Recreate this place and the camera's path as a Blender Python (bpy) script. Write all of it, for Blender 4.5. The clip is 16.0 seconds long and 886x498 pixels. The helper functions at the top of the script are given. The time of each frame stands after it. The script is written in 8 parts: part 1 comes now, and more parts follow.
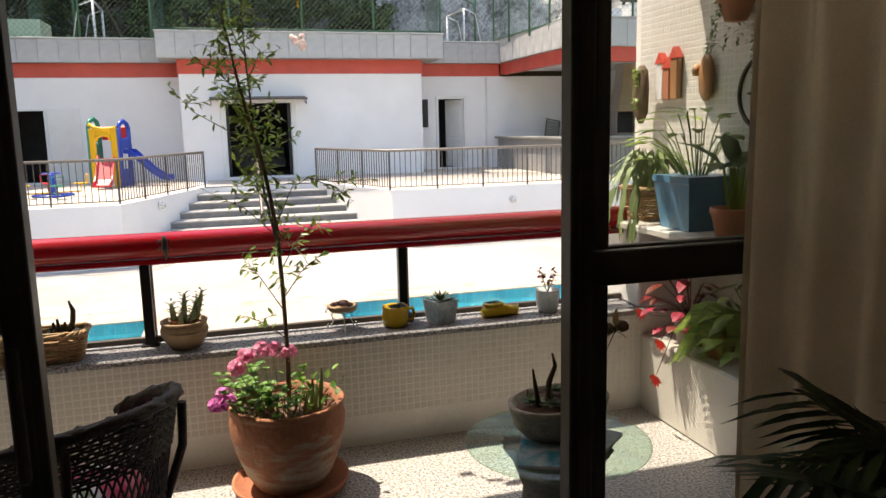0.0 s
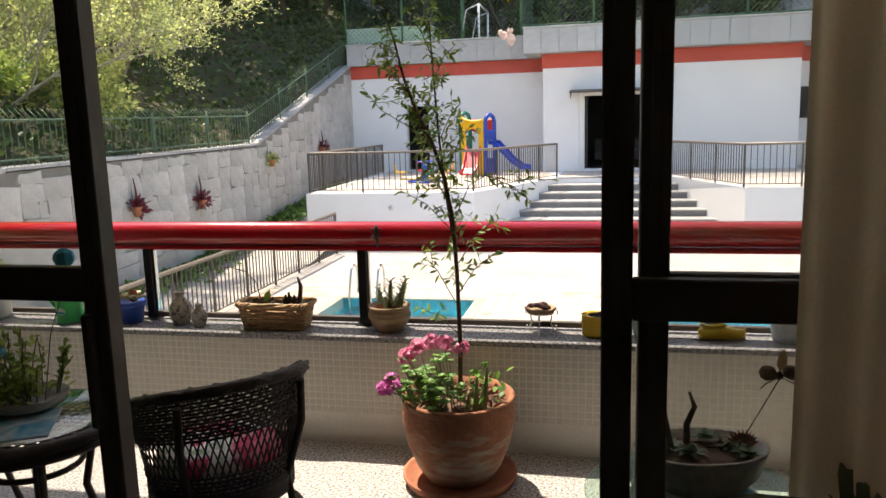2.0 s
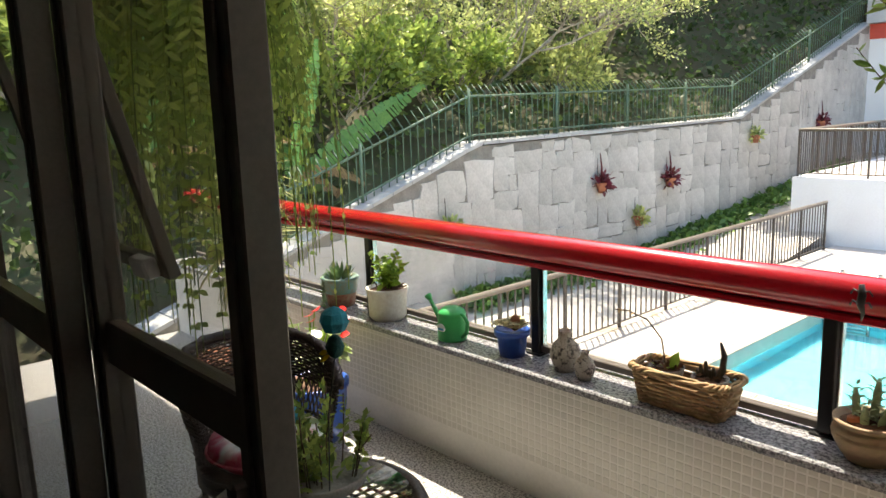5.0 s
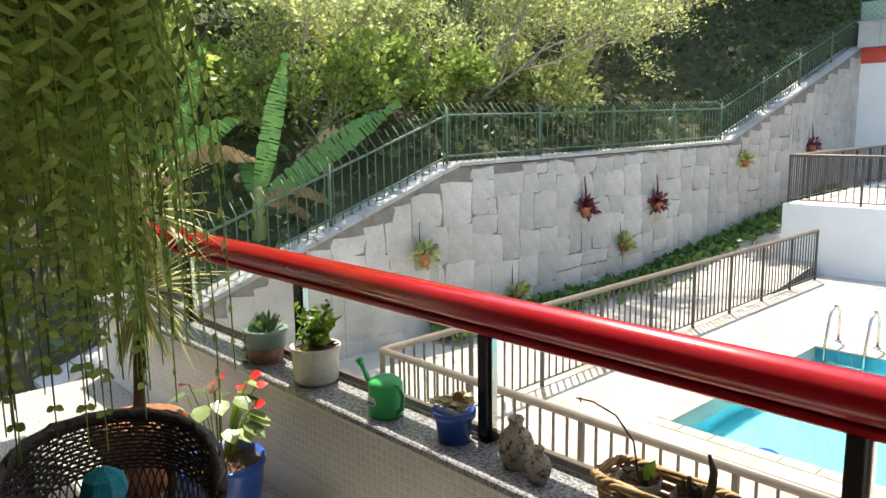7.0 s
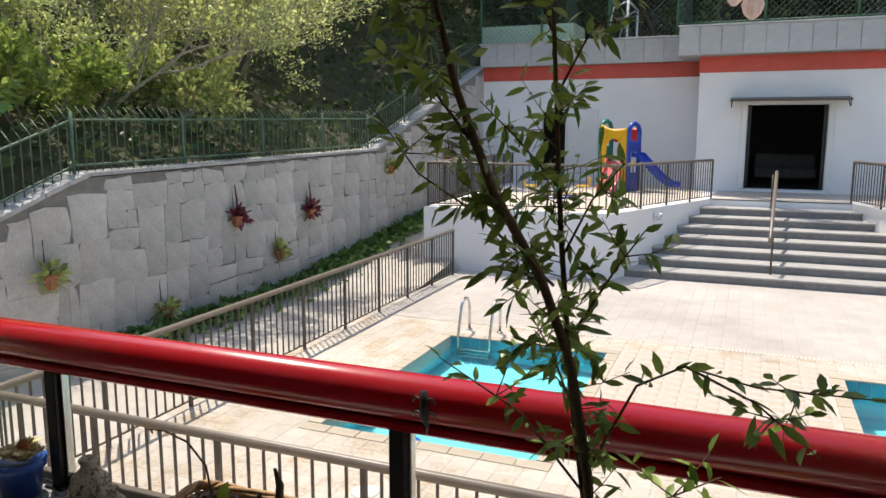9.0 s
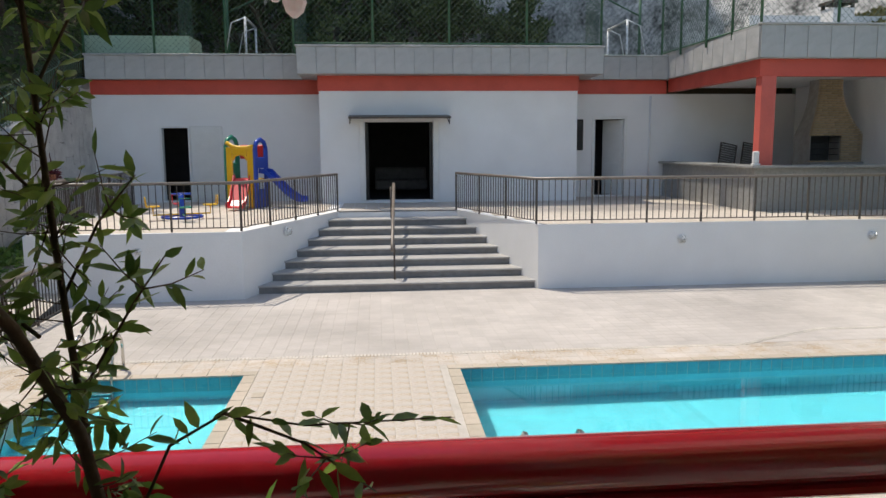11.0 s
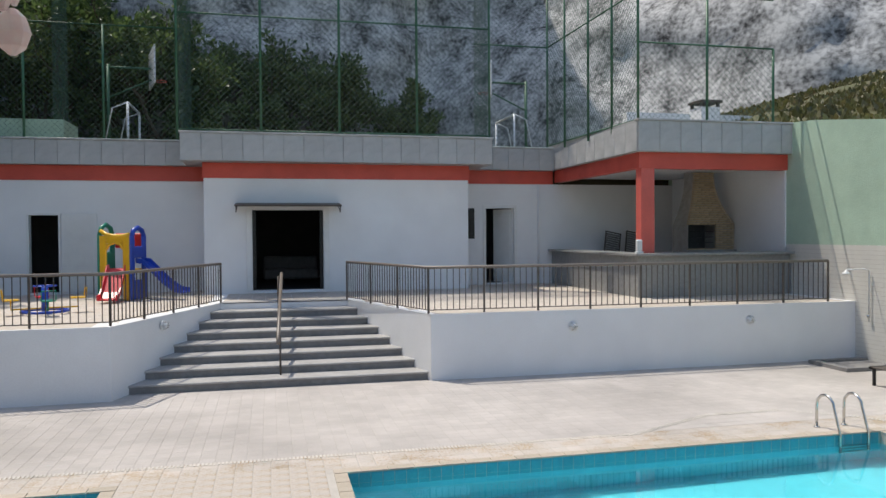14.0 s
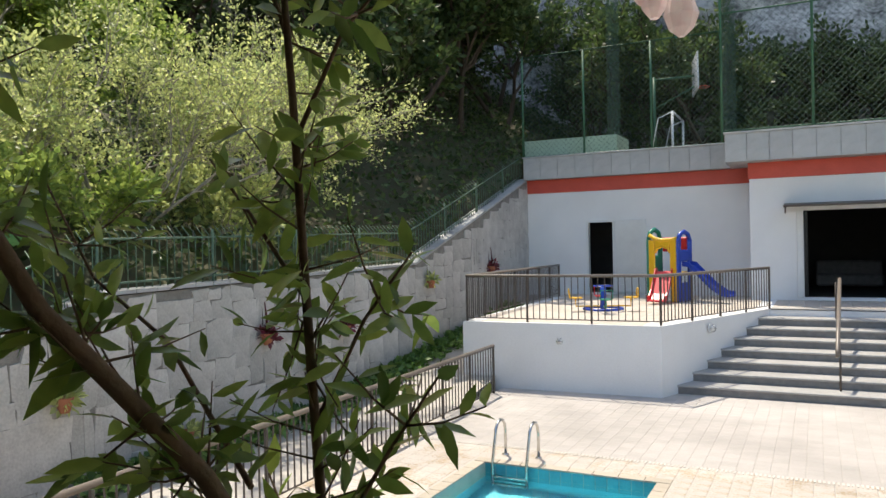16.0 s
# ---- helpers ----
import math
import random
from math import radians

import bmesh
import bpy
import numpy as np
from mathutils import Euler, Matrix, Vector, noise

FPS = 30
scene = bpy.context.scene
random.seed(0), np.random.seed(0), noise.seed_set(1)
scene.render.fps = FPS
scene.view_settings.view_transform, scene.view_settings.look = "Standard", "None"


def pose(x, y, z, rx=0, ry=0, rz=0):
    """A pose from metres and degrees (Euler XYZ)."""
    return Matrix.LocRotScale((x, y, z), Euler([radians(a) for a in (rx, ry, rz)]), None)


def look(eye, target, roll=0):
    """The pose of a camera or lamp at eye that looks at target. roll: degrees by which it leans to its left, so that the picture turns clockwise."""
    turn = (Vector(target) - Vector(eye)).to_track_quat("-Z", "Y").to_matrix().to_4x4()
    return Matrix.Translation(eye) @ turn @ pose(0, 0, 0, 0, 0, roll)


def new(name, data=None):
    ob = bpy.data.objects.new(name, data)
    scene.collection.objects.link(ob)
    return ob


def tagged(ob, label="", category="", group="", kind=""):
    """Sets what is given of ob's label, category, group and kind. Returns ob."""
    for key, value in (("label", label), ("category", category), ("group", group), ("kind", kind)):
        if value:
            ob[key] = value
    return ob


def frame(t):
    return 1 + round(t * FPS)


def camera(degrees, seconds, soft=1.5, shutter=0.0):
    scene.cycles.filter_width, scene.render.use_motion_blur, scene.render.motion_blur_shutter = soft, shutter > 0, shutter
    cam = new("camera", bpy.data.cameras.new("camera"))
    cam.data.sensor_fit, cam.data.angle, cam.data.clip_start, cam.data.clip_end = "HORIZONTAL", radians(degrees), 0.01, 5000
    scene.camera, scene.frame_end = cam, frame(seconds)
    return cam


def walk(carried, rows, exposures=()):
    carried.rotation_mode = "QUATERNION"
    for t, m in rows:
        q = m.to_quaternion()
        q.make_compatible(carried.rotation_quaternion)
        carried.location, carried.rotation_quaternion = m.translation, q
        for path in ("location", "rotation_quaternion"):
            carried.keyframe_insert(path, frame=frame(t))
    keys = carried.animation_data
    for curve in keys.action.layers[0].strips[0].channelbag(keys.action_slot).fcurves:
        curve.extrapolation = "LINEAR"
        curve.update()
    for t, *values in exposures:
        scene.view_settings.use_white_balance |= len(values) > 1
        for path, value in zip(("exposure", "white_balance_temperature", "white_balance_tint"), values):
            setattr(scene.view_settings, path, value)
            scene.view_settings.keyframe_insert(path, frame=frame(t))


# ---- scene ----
cam = camera(61.2, 16.0)
PATH = [
    (0, (-0.074, 0.24, 1.558), (0.478, 2.135, 1.236), -1.3),
    (0.5, (0.231, 0.301, 1.6), (0.763, 2.207, 1.306), -0.8),
    (1, (0.359, 0.304, 1.599), (0.701, 2.26, 1.362), -1.5),
    (1.5, (0.612, 0.282, 1.626), (0.452, 2.266, 1.429), -1.7),
    (2, (0.75, 0.337, 1.561), (0.331, 2.266, 1.241), -1.6),
    (2.5, (0.767, 0.494, 1.489), (0.294, 2.36, 0.945), -1.6),
    (3, (0.738, 0.703, 1.52), (0.131, 2.484, 0.842), -1.1),
    (3.5, (0.714, 0.909, 1.559), (-0.222, 2.543, 0.885), -1.6),
    (4, (0.691, 1.122, 1.595), (-0.575, 2.549, 0.994), -1.8),
    (4.5, (0.586, 1.296, 1.601), (-0.834, 2.619, 1.117), -1.9),
    (5, (0.426, 1.506, 1.635), (-1.04, 2.818, 1.272), -1.8),
    (7.5, (0.105, 2.157, 1.69), (-1.327, 3.517, 1.376), -0.2),
    (8, (0.193, 2.219, 1.7), (-1.101, 3.711, 1.382), -0.1),
    (8.5, (0.271, 2.274, 1.698), (-0.792, 3.938, 1.381), 0.1),
    (9, (0.345, 2.276, 1.71), (-0.405, 4.103, 1.398), 0.1),
    (9.5, (0.386, 2.305, 1.703), (-0.105, 4.222, 1.412), 0.0),
    (10, (0.419, 2.337, 1.686), (0.178, 4.302, 1.406), -0.3),
    (12.5, (0.52, 2.76, 1.71), (1.015, 4.683, 1.48), -0.2),
    (13, (0.535, 2.81, 1.715), (1.06, 4.731, 1.538), -0.3),
    (13.5, (0.545, 2.853, 1.725), (1.077, 4.778, 1.62), -0.2),
    (14, (0.63, 2.88, 1.702), (1.079, 4.828, 1.662), -0.4),
    (14.5, (0.618, 2.882, 1.68), (0.868, 4.866, 1.676), -0.7),
    (15, (0.596, 2.857, 1.678), (0.565, 4.857, 1.69), -0.8),
    (15.5, (0.568, 2.851, 1.664), (0.156, 4.808, 1.674), -0.9),
    (16, (0.477, 2.908, 1.665), (-0.419, 4.697, 1.657), -1.1),
]
walk(cam, [(t, look(eye, target, roll)) for t, eye, target, roll in PATH],
     [(0, 1.5, 7800, 14), (2, 1.5, 7700, 14), (3, 1.58, 7600, 12), (5, 1.95, 7500, 9), (7.5, 1.45, 7200, 6), (9, 0.85, 7200, 11), (10, 0.6, 7200, 11), (12.5, 0.28, 6700, 9), (14.5, 0.36, 6800, 10), (15.3, 0.5, 7000, 9), (16, 0.85, 7200, 9)])
# ---- light ----
SUN_DIR = Vector((-0.30, 0.31, 1.0)).normalized()
sun_data = bpy.data.lights.new("sun", "SUN")
sun_data.energy, sun_data.angle, sun_data.color = 3.1, radians(0.55), (1.0, 0.955, 0.88)
sun = new("sun", sun_data)
sun.matrix_world = look(SUN_DIR * 60, (0, 0, 0))
world = bpy.data.worlds.new("world")
scene.world = world
world.use_nodes = True
wn = world.node_tree.nodes
sky = wn.new("ShaderNodeTexSky")
sky.sky_type, sky.sun_disc = "NISHITA", False
sky.sun_elevation = math.asin(SUN_DIR.z)
sky.sun_rotation = math.atan2(SUN_DIR.x, SUN_DIR.y)
world.node_tree.links.new(sky.outputs[0], wn["Background"].inputs[0])
wn["Background"].inputs[1].default_value = 0.15


# ---- mesh and part helpers ----
class Geo:
    """Collects vertices and faces of one mesh."""

    def __init__(self):
        self.v, self.f, self.s = [], [], []

    def add(self, verts, faces, smooth=False):
        n = len(self.v)
        self.v += [tuple(p) for p in verts]
        self.f += [tuple(i + n for i in q) for q in faces]
        self.s += [smooth] * len(faces)
        return self

    def box(self, x0, x1, y0, y1, z0, z1, m=None):
        c = [Vector((x, y, z)) for z in (z0, z1) for y in (y0, y1) for x in (x0, x1)]
        if m:
            c = [m @ p for p in c]
        return self.add(c, [(0, 2, 3, 1), (4, 5, 7, 6), (0, 1, 5, 4), (2, 6, 7, 3), (0, 4, 6, 2), (1, 3, 7, 5)])

    def rbox(self, x0, x1, y0, y1, z0, z1, b=0.01, m=None):
        """A box with chamfered edges."""
        vs, fs = [], []
        cx, cy, cz = (x0 + x1) / 2, (y0 + y1) / 2, (z0 + z1) / 2
        hx, hy, hz = (x1 - x0) / 2, (y1 - y0) / 2, (z1 - z0) / 2
        b = min(b, hx * 0.9, hy * 0.9, hz * 0.9)
        idx = {}
        for sx in (-1, 1):
            for sy in (-1, 1):
                for sz in (-1, 1):
                    for a in range(3):
                        p = [sx * hx, sy * hy, sz * hz]
                        for k in range(3):
                            if k != a:
                                p[k] -= (sx, sy, sz)[k] * b
                        idx[sx, sy, sz, a] = len(vs)
                        q = Vector((cx + p[0], cy + p[1], cz + p[2]))
                        vs.append(m @ q if m else q)
        for s in (-1, 1):
            fs.append([idx[s, i, j, 0] for i, j in ((-1, -1), (1, -1), (1, 1), (-1, 1))][::s])
            fs.append([idx[i, s, j, 1] for i, j in ((-1, -1), (1, -1), (1, 1), (-1, 1))][::-s])
            fs.append([idx[i, j, s, 2] for i, j in ((-1, -1), (1, -1), (1, 1), (-1, 1))][::s])
        for i in (-1, 1):
            for j in (-1, 1):
                fs.append([idx[i, j, -1, 0], idx[i, j, 1, 0], idx[i, j, 1, 1], idx[i, j, -1, 1]][:: -i * j])
                fs.append([idx[i, -1, j, 0], idx[i, 1, j, 0], idx[i, 1, j, 2], idx[i, -1, j, 2]][:: i * j])
                fs.append([idx[-1, i, j, 1], idx[1, i, j, 1], idx[1, i, j, 2], idx[-1, i, j, 2]][:: -i * j])
                for k in (-1, 1):
                    fs.append([idx[i, j, k, 0], idx[i, j, k, 1], idx[i, j, k, 2]][:: i * j * k])
        return self.add(vs, fs)

    def tube(self, pts, r, seg=8, caps=True, smooth=True):
        """A tube along a line of points; r is one radius or one for each point."""
        pts = [Vector(p) for p in pts]
        rs = r if isinstance(r, (list, tuple)) else [r] * len(pts)
        closed = (pts[0] - pts[-1]).length < 1e-6 and len(pts) > 3
        ups, vs, fs = None, [], []
        n = len(pts)
        for i, p in enumerate(pts):
            a = pts[i - 1] if i else (pts[-2] if closed else pts[0])
            c = pts[i + 1] if i < n - 1 else (pts[1] if closed else pts[-1])
            d = (c - a).normalized()
            if ups is None:
                ups = d.orthogonal().normalized()
            else:
                ups = (ups - d * ups.dot(d))
                ups = ups.normalized() if ups.length > 1e-6 else d.orthogonal().normalized()
            w = d.cross(ups)
            for k in range(seg):
                t = 2 * math.pi * k / seg
                vs.append(p + (ups * math.cos(t) + w * math.sin(t)) * rs[i])
        for i in range(n - 1):
            for k in range(seg):
                fs.append((i * seg + k, i * seg + (k + 1) % seg, (i + 1) * seg + (k + 1) % seg, (i + 1) * seg + k))
        self.add(vs, fs, smooth)
        if caps and not closed:
            m = len(self.v) - len(vs)
            self.f += [tuple(m + k for k in reversed(range(seg))), tuple(m + (n - 1) * seg + k for k in range(seg))]
            self.s += [False, False]
        return self

    def lathe(self, prof, seg=24, at=(0, 0, 0), wob=0.0):
        """A turned body from (radius, height) pairs, from the bottom outside up and back down inside."""
        vs, fs = [], []
        n = len(prof)
        for r, z in prof:
            for k in range(seg):
                t = 2 * math.pi * k / seg
                q = r * (1 + wob * noise.noise((math.cos(t) * 1.3, math.sin(t) * 1.3, z * 4)))
                vs.append((at[0] + q * math.cos(t), at[1] + q * math.sin(t), at[2] + z))
        for i in range(n - 1):
            for k in range(seg):
                fs.append((i * seg + k, i * seg + (k + 1) % seg, (i + 1) * seg + (k + 1) % seg, (i + 1) * seg + k))
        self.add(vs, fs, True)
        m = len(self.v) - len(vs)
        self.f.append(tuple(m + k for k in reversed(range(seg))))
        self.f.append(tuple(m + (n - 1) * seg + k for k in range(seg)))
        self.s += [True, True]
        return self

    def prism(self, poly, z0, z1):
        """An upright prism over a plan polygon (counter-clockwise)."""
        n = len(poly)
        vs = [(x, y, z0) for x, y in poly] + [(x, y, z1) for x, y in poly]
        fs = [tuple(reversed(range(n))), tuple(range(n, 2 * n))]
        fs += [(i, (i + 1) % n, n + (i + 1) % n, n + i) for i in range(n)]
        return self.add(vs, fs)

    def leaf(self, base, tip, width, normal, fold=0.15, droop=0.0):
        """A pointed leaf with a folded midrib, six faces."""
        base, tip, normal = Vector(base), Vector(tip), Vector(normal)
        d = tip - base
        side = d.cross(normal)
        if side.length < 1e-6:
            side = d.orthogonal()
        side.normalize()
        up = side.cross(d).normalized()
        mid = lambda t, k: base + d * t + side * (k * width / 2) + up * (abs(k) * fold * width - droop * t * t * d.length)
        vs = [base, mid(0.3, -0.85), mid(0.3, 0), mid(0.3, 0.85), mid(0.65, -0.8), mid(0.65, 0), mid(0.65, 0.8), mid(1, 0)]
        return self.add(vs, [(0, 2, 1), (0, 3, 2), (1, 2, 5, 4), (2, 3, 6, 5), (4, 5, 7), (5, 6, 7)], True)

    def flat(self):
        self.s = [False] * len(self.f)
        return self

    def mesh(self, name):
        me = bpy.data.meshes.new(name)
        me.from_pydata([tuple(p) for p in self.v], [], self.f)
        me.polygons.foreach_set("use_smooth", self.s)
        me.update()
        return me


def part(name, geo, material, parent=None, label="", m=None):
    me = geo if isinstance(geo, bpy.types.Mesh) else geo.mesh(name)
    if material and not me.materials:
        me.materials.append(material)
    ob = new(name, me)
    if parent:
        ob.parent = parent
    if m:
        ob.matrix_basis = m
    if label:
        ob["label"] = label
    return ob


def empty(name, m, label, category, group="", kind=""):
    ob = new(name)
    ob.empty_display_size = 0.1
    ob.matrix_basis = m
    return tagged(ob, label, category, group, kind)


def solid(name, geo, material, label, category="", kind="structure", group=""):
    return tagged(part(name, geo, material), label, category, group, kind)


def box(*a):
    return Geo().box(*a)


# ---- materials ----
def mat(name, colour, rough=0.6, metal=0.0, vary=0.15, scale=8.0, fine=60.0, bump=0.15, colour2=None, bump_scale=None, spec=0.5, coat=0.0, stain=0.0, island=0.0, objvar=0.0, trans=0.0, ramp=(0.32, 0.62)):
    """A surface with two scales of colour variation and fine relief, in object space."""
    ma = bpy.data.materials.new(name)
    ma.use_nodes = True
    nt = ma.node_tree
    N, L = nt.nodes, nt.links.new
    b = N["Principled BSDF"]
    b.inputs["Roughness"].default_value, b.inputs["Metallic"].default_value = rough, metal
    b.inputs["Specular IOR Level"].default_value, b.inputs["Coat Weight"].default_value = spec, coat
    tc = N.new("ShaderNodeTexCoord")
    n1, n2 = N.new("ShaderNodeTexNoise"), N.new("ShaderNodeTexNoise")
    for n, s, d in ((n1, scale, 5), (n2, fine, 3)):
        n.inputs["Scale"].default_value, n.inputs["Detail"].default_value = s, d
        L(tc.outputs["Object"], n.inputs["Vector"])
    c2 = colour2 or tuple(c * (1 - vary * 2.2) for c in colour)
    mix = N.new("ShaderNodeMix")
    mix.data_type = "RGBA"
    mix.inputs[6].default_value, mix.inputs[7].default_value = (*c2, 1), (*colour, 1)
    spread = N.new("ShaderNodeMapRange")
    spread.inputs[1].default_value, spread.inputs[2].default_value = ramp
    add = N.new("ShaderNodeMath")
    add.operation = "MULTIPLY_ADD"
    add.inputs[1].default_value = 0.45
    L(n2.outputs[0], add.inputs[0])
    sub = N.new("ShaderNodeMath")
    sub.operation = "MULTIPLY"
    sub.inputs[1].default_value = 0.55
    L(n1.outputs[0], sub.inputs[0])
    L(sub.outputs[0], add.inputs[2])
    L(add.outputs[0], spread.inputs[0])
    L(spread.outputs[0], mix.inputs[0])
    col = mix.outputs[2]
    if island or objvar:
        src = N.new("ShaderNodeNewGeometry").outputs["Random Per Island"] if island else N.new("ShaderNodeObjectInfo").outputs["Random"]
        hv = N.new("ShaderNodeHueSaturation")
        mr = N.new("ShaderNodeMapRange")
        k = island or objvar
        mr.inputs[3].default_value, mr.inputs[4].default_value = 1 - k, 1 + k
        L(src, mr.inputs[0])
        L(mr.outputs[0], hv.inputs["Value"])
        mr2 = N.new("ShaderNodeMapRange")
        mr2.inputs[3].default_value, mr2.inputs[4].default_value = 0.5 + k * 0.04, 0.5 - k * 0.05
        L(src, mr2.inputs[0])
        L(mr2.outputs[0], hv.inputs["Hue"])
        L(col, hv.inputs["Color"])
        col = hv.outputs[0]
    if stain:
        n3 = N.new("ShaderNodeTexNoise")
        n3.inputs["Scale"].default_value, n3.inputs["Detail"].default_value = scale * 0.22, 8
        L(tc.outputs["Object"], n3.inputs["Vector"])
        r3 = N.new("ShaderNodeMapRange")
        r3.inputs[1].default_value, r3.inputs[2].default_value, r3.inputs[3].default_value, r3.inputs[4].default_value = 0.4, 0.68, 1.0, 1 - stain
        L(n3.outputs[0], r3.inputs[0])
        mm = N.new("ShaderNodeVectorMath")
        mm.operation = "SCALE"
        L(col, mm.inputs[0])
        L(r3.outputs[0], mm.inputs["Scale"])
        col = mm.outputs[0]
    L(col, b.inputs["Base Color"])
    rr = N.new("ShaderNodeMapRange")
    rr.inputs[3].default_value, rr.inputs[4].default_value = min(1, rough * 1.15), rough * 0.8
    L(n1.outputs[0], rr.inputs[0])
    L(rr.outputs[0], b.inputs["Roughness"])
    if bump:
        bp = N.new("ShaderNodeBump")
        bp.inputs["Strength"].default_value, bp.inputs["Distance"].default_value = bump, 0.01
        L(n2.outputs[0], bp.inputs["Height"])
        L(bp.outputs[0], b.inputs["Normal"])
    if trans:
        tr = N.new("ShaderNodeBsdfTranslucent")
        ms = N.new("ShaderNodeMixShader")
        ms.inputs[0].default_value = trans
        L(col, tr.inputs[0])
        L(b.outputs[0], ms.inputs[1])
        L(tr.outputs[0], ms.inputs[2])
        L(ms.outputs[0], N["Material Output"].inputs[0])
    return ma


def glass_mat(name, tint=(1, 1, 1), rough=0.0, gloss=0.9):
    """Clear pane: mostly see-through, with a mirror gloss that grows towards grazing."""
    ma = bpy.data.materials.new(name)
    ma.use_nodes = True
    nt = ma.node_tree
    N, L = nt.nodes, nt.links.new
    N.remove(N["Principled BSDF"])
    t, g, f, ms = N.new("ShaderNodeBsdfTransparent"), N.new("ShaderNodeBsdfGlossy"), N.new("ShaderNodeLayerWeight"), N.new("ShaderNodeMixShader")
    t.inputs[0].default_value = (*tint, 1)
    g.inputs["Roughness"].default_value, g.inputs["Color"].default_value = rough, (gloss, gloss, gloss, 1)
    pw, mr = N.new("ShaderNodeMath"), N.new("ShaderNodeMapRange")
    pw.operation = "POWER"
    pw.inputs[1].default_value = 4.5
    mr.inputs[3].default_value, mr.inputs[4].default_value = 0.035, 0.85
    f.inputs[0].default_value = 0.5
    L(f.outputs["Facing"], pw.inputs[0])
    L(pw.outputs[0], mr.inputs[0])
    L(mr.outputs[0], ms.inputs[0])
    L(t.outputs[0], ms.inputs[1])
    L(g.outputs[0], ms.inputs[2])
    L(ms.outputs[0], N["Material Output"].inputs[0])
    return ma


WHITE = mat("white_paint", (0.80, 0.80, 0.80), 0.6, vary=0.04, scale=1.2, fine=40, bump=0.08, stain=0.06)
PILLAR_RED = mat("coral_red_paint", (0.68, 0.13, 0.10), 0.55, vary=0.1, scale=2, fine=40, bump=0.06, stain=0.15)
RED_BAND = mat("red_band_paint", (0.62, 0.085, 0.055), 0.55, vary=0.1, scale=2, fine=40, bump=0.06, stain=0.12)
CONCRETE = mat("grey_granite_slab", (0.42, 0.42, 0.41), 0.6, vary=0.12, scale=6, fine=120, bump=0.1, stain=0.2)
GREEN_WALL = mat("pale_green_paint", (0.42, 0.56, 0.43), 0.7, vary=0.05, scale=3, fine=30, bump=0.5, stain=0.1)
DECK = mat("deck_tile", (0.53, 0.485, 0.445), 0.6, vary=0.08, scale=1.5, fine=70, bump=0.08, stain=0.14)
GROUT = mat("grout", (0.50, 0.46, 0.41), 0.9, vary=0.1, scale=5, fine=80)
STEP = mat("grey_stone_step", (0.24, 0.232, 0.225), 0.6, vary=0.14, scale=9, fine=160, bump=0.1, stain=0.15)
RED_RAIL = mat("glossy_red_paint", (0.44, 0.006, 0.016), 0.22, vary=0.08, scale=3, fine=50, bump=0.03, coat=0.4)
BLACK_METAL = mat("black_anodised_metal", (0.012, 0.012, 0.013), 0.35, vary=0.1, scale=12, fine=120, bump=0.03, spec=0.4)
BROWN_METAL = mat("brown_grey_painted_metal", (0.085, 0.068, 0.056), 0.5, vary=0.12, scale=8, fine=80, bump=0.05)
POOL_TILE = mat("pool_tile", (0.095, 0.53, 0.62), 0.4, vary=0.08, scale=3, fine=20, bump=0.0)
STONE = mat("split_stone", (0.60, 0.575, 0.535), 0.9, vary=0.14, scale=3, fine=28, bump=0.8, objvar=0.13, stain=0.28)
WALL_JOINT = mat("dark_wall_joint", (0.27, 0.255, 0.23), 0.95, vary=0.2, scale=6, fine=60, bump=0.4)
MORTAR = mat("mortar", (0.36, 0.345, 0.315), 0.95, vary=0.15, scale=6, fine=60, bump=0.4)
GLASS = glass_mat("clear_glass", (0.985, 0.99, 0.987))
# same stone as the steps, lightened for the sun on the treads
TREAD = mat("sunlit_stone_tread", (0.43, 0.415, 0.395), 0.6, vary=0.1, scale=9, fine=140, bump=0.1, stain=0.15)
SLAB = mat("pale_stone_slab", (0.50, 0.50, 0.49), 0.65, vary=0.1, scale=5, fine=110, bump=0.1, objvar=0.05, stain=0.25)
DECK_WORN = mat("weathered_deck_tile", (0.53, 0.475, 0.42), 0.65, colour2=(0.40, 0.30, 0.19), scale=2.6, fine=30, bump=0.12, island=0.06, stain=0.22, ramp=(0.36, 0.52))
DECK_TILE = mat("deck_tile_pale", (0.54, 0.495, 0.455), 0.6, vary=0.12, scale=1.2, fine=70, bump=0.1, island=0.05, stain=0.22)
WATERLINE = mat("waterline_tile", (0.05, 0.36, 0.44), 0.3, vary=0.1, scale=5, fine=30, bump=0.0)
EARTH = mat("earth_litter", (0.10, 0.075, 0.045), 0.95, colour2=(0.03, 0.045, 0.018), scale=0.6, fine=14, bump=0.6)

# ---- large structure: the balcony and the room ----
FLOOR_GRANITE = mat("speckled_granite", (0.60, 0.58, 0.55), 0.42, colour2=(0.085, 0.08, 0.078), scale=80, fine=140, bump=0.03, ramp=(0.41, 0.56))
TILE_WHITE = mat("white_mosaic_tile", (0.64, 0.62, 0.56), 0.3, vary=0.05, scale=3, fine=40, bump=0.02, island=0.04)
LEDGE = mat("grey_granite_ledge", (0.36, 0.36, 0.37), 0.25, colour2=(0.09, 0.09, 0.10), scale=70, fine=150, bump=0.02, ramp=(0.42, 0.56))
TILE_GROUT = mat("pale_tile_grout", (0.84, 0.82, 0.77), 0.7, vary=0.06, scale=4, fine=60, bump=0.06, stain=0.15)
PLASTER = mat("cream_wall_plaster", (0.72, 0.68, 0.60), 0.75, vary=0.05, scale=2, fine=50, bump=0.15)

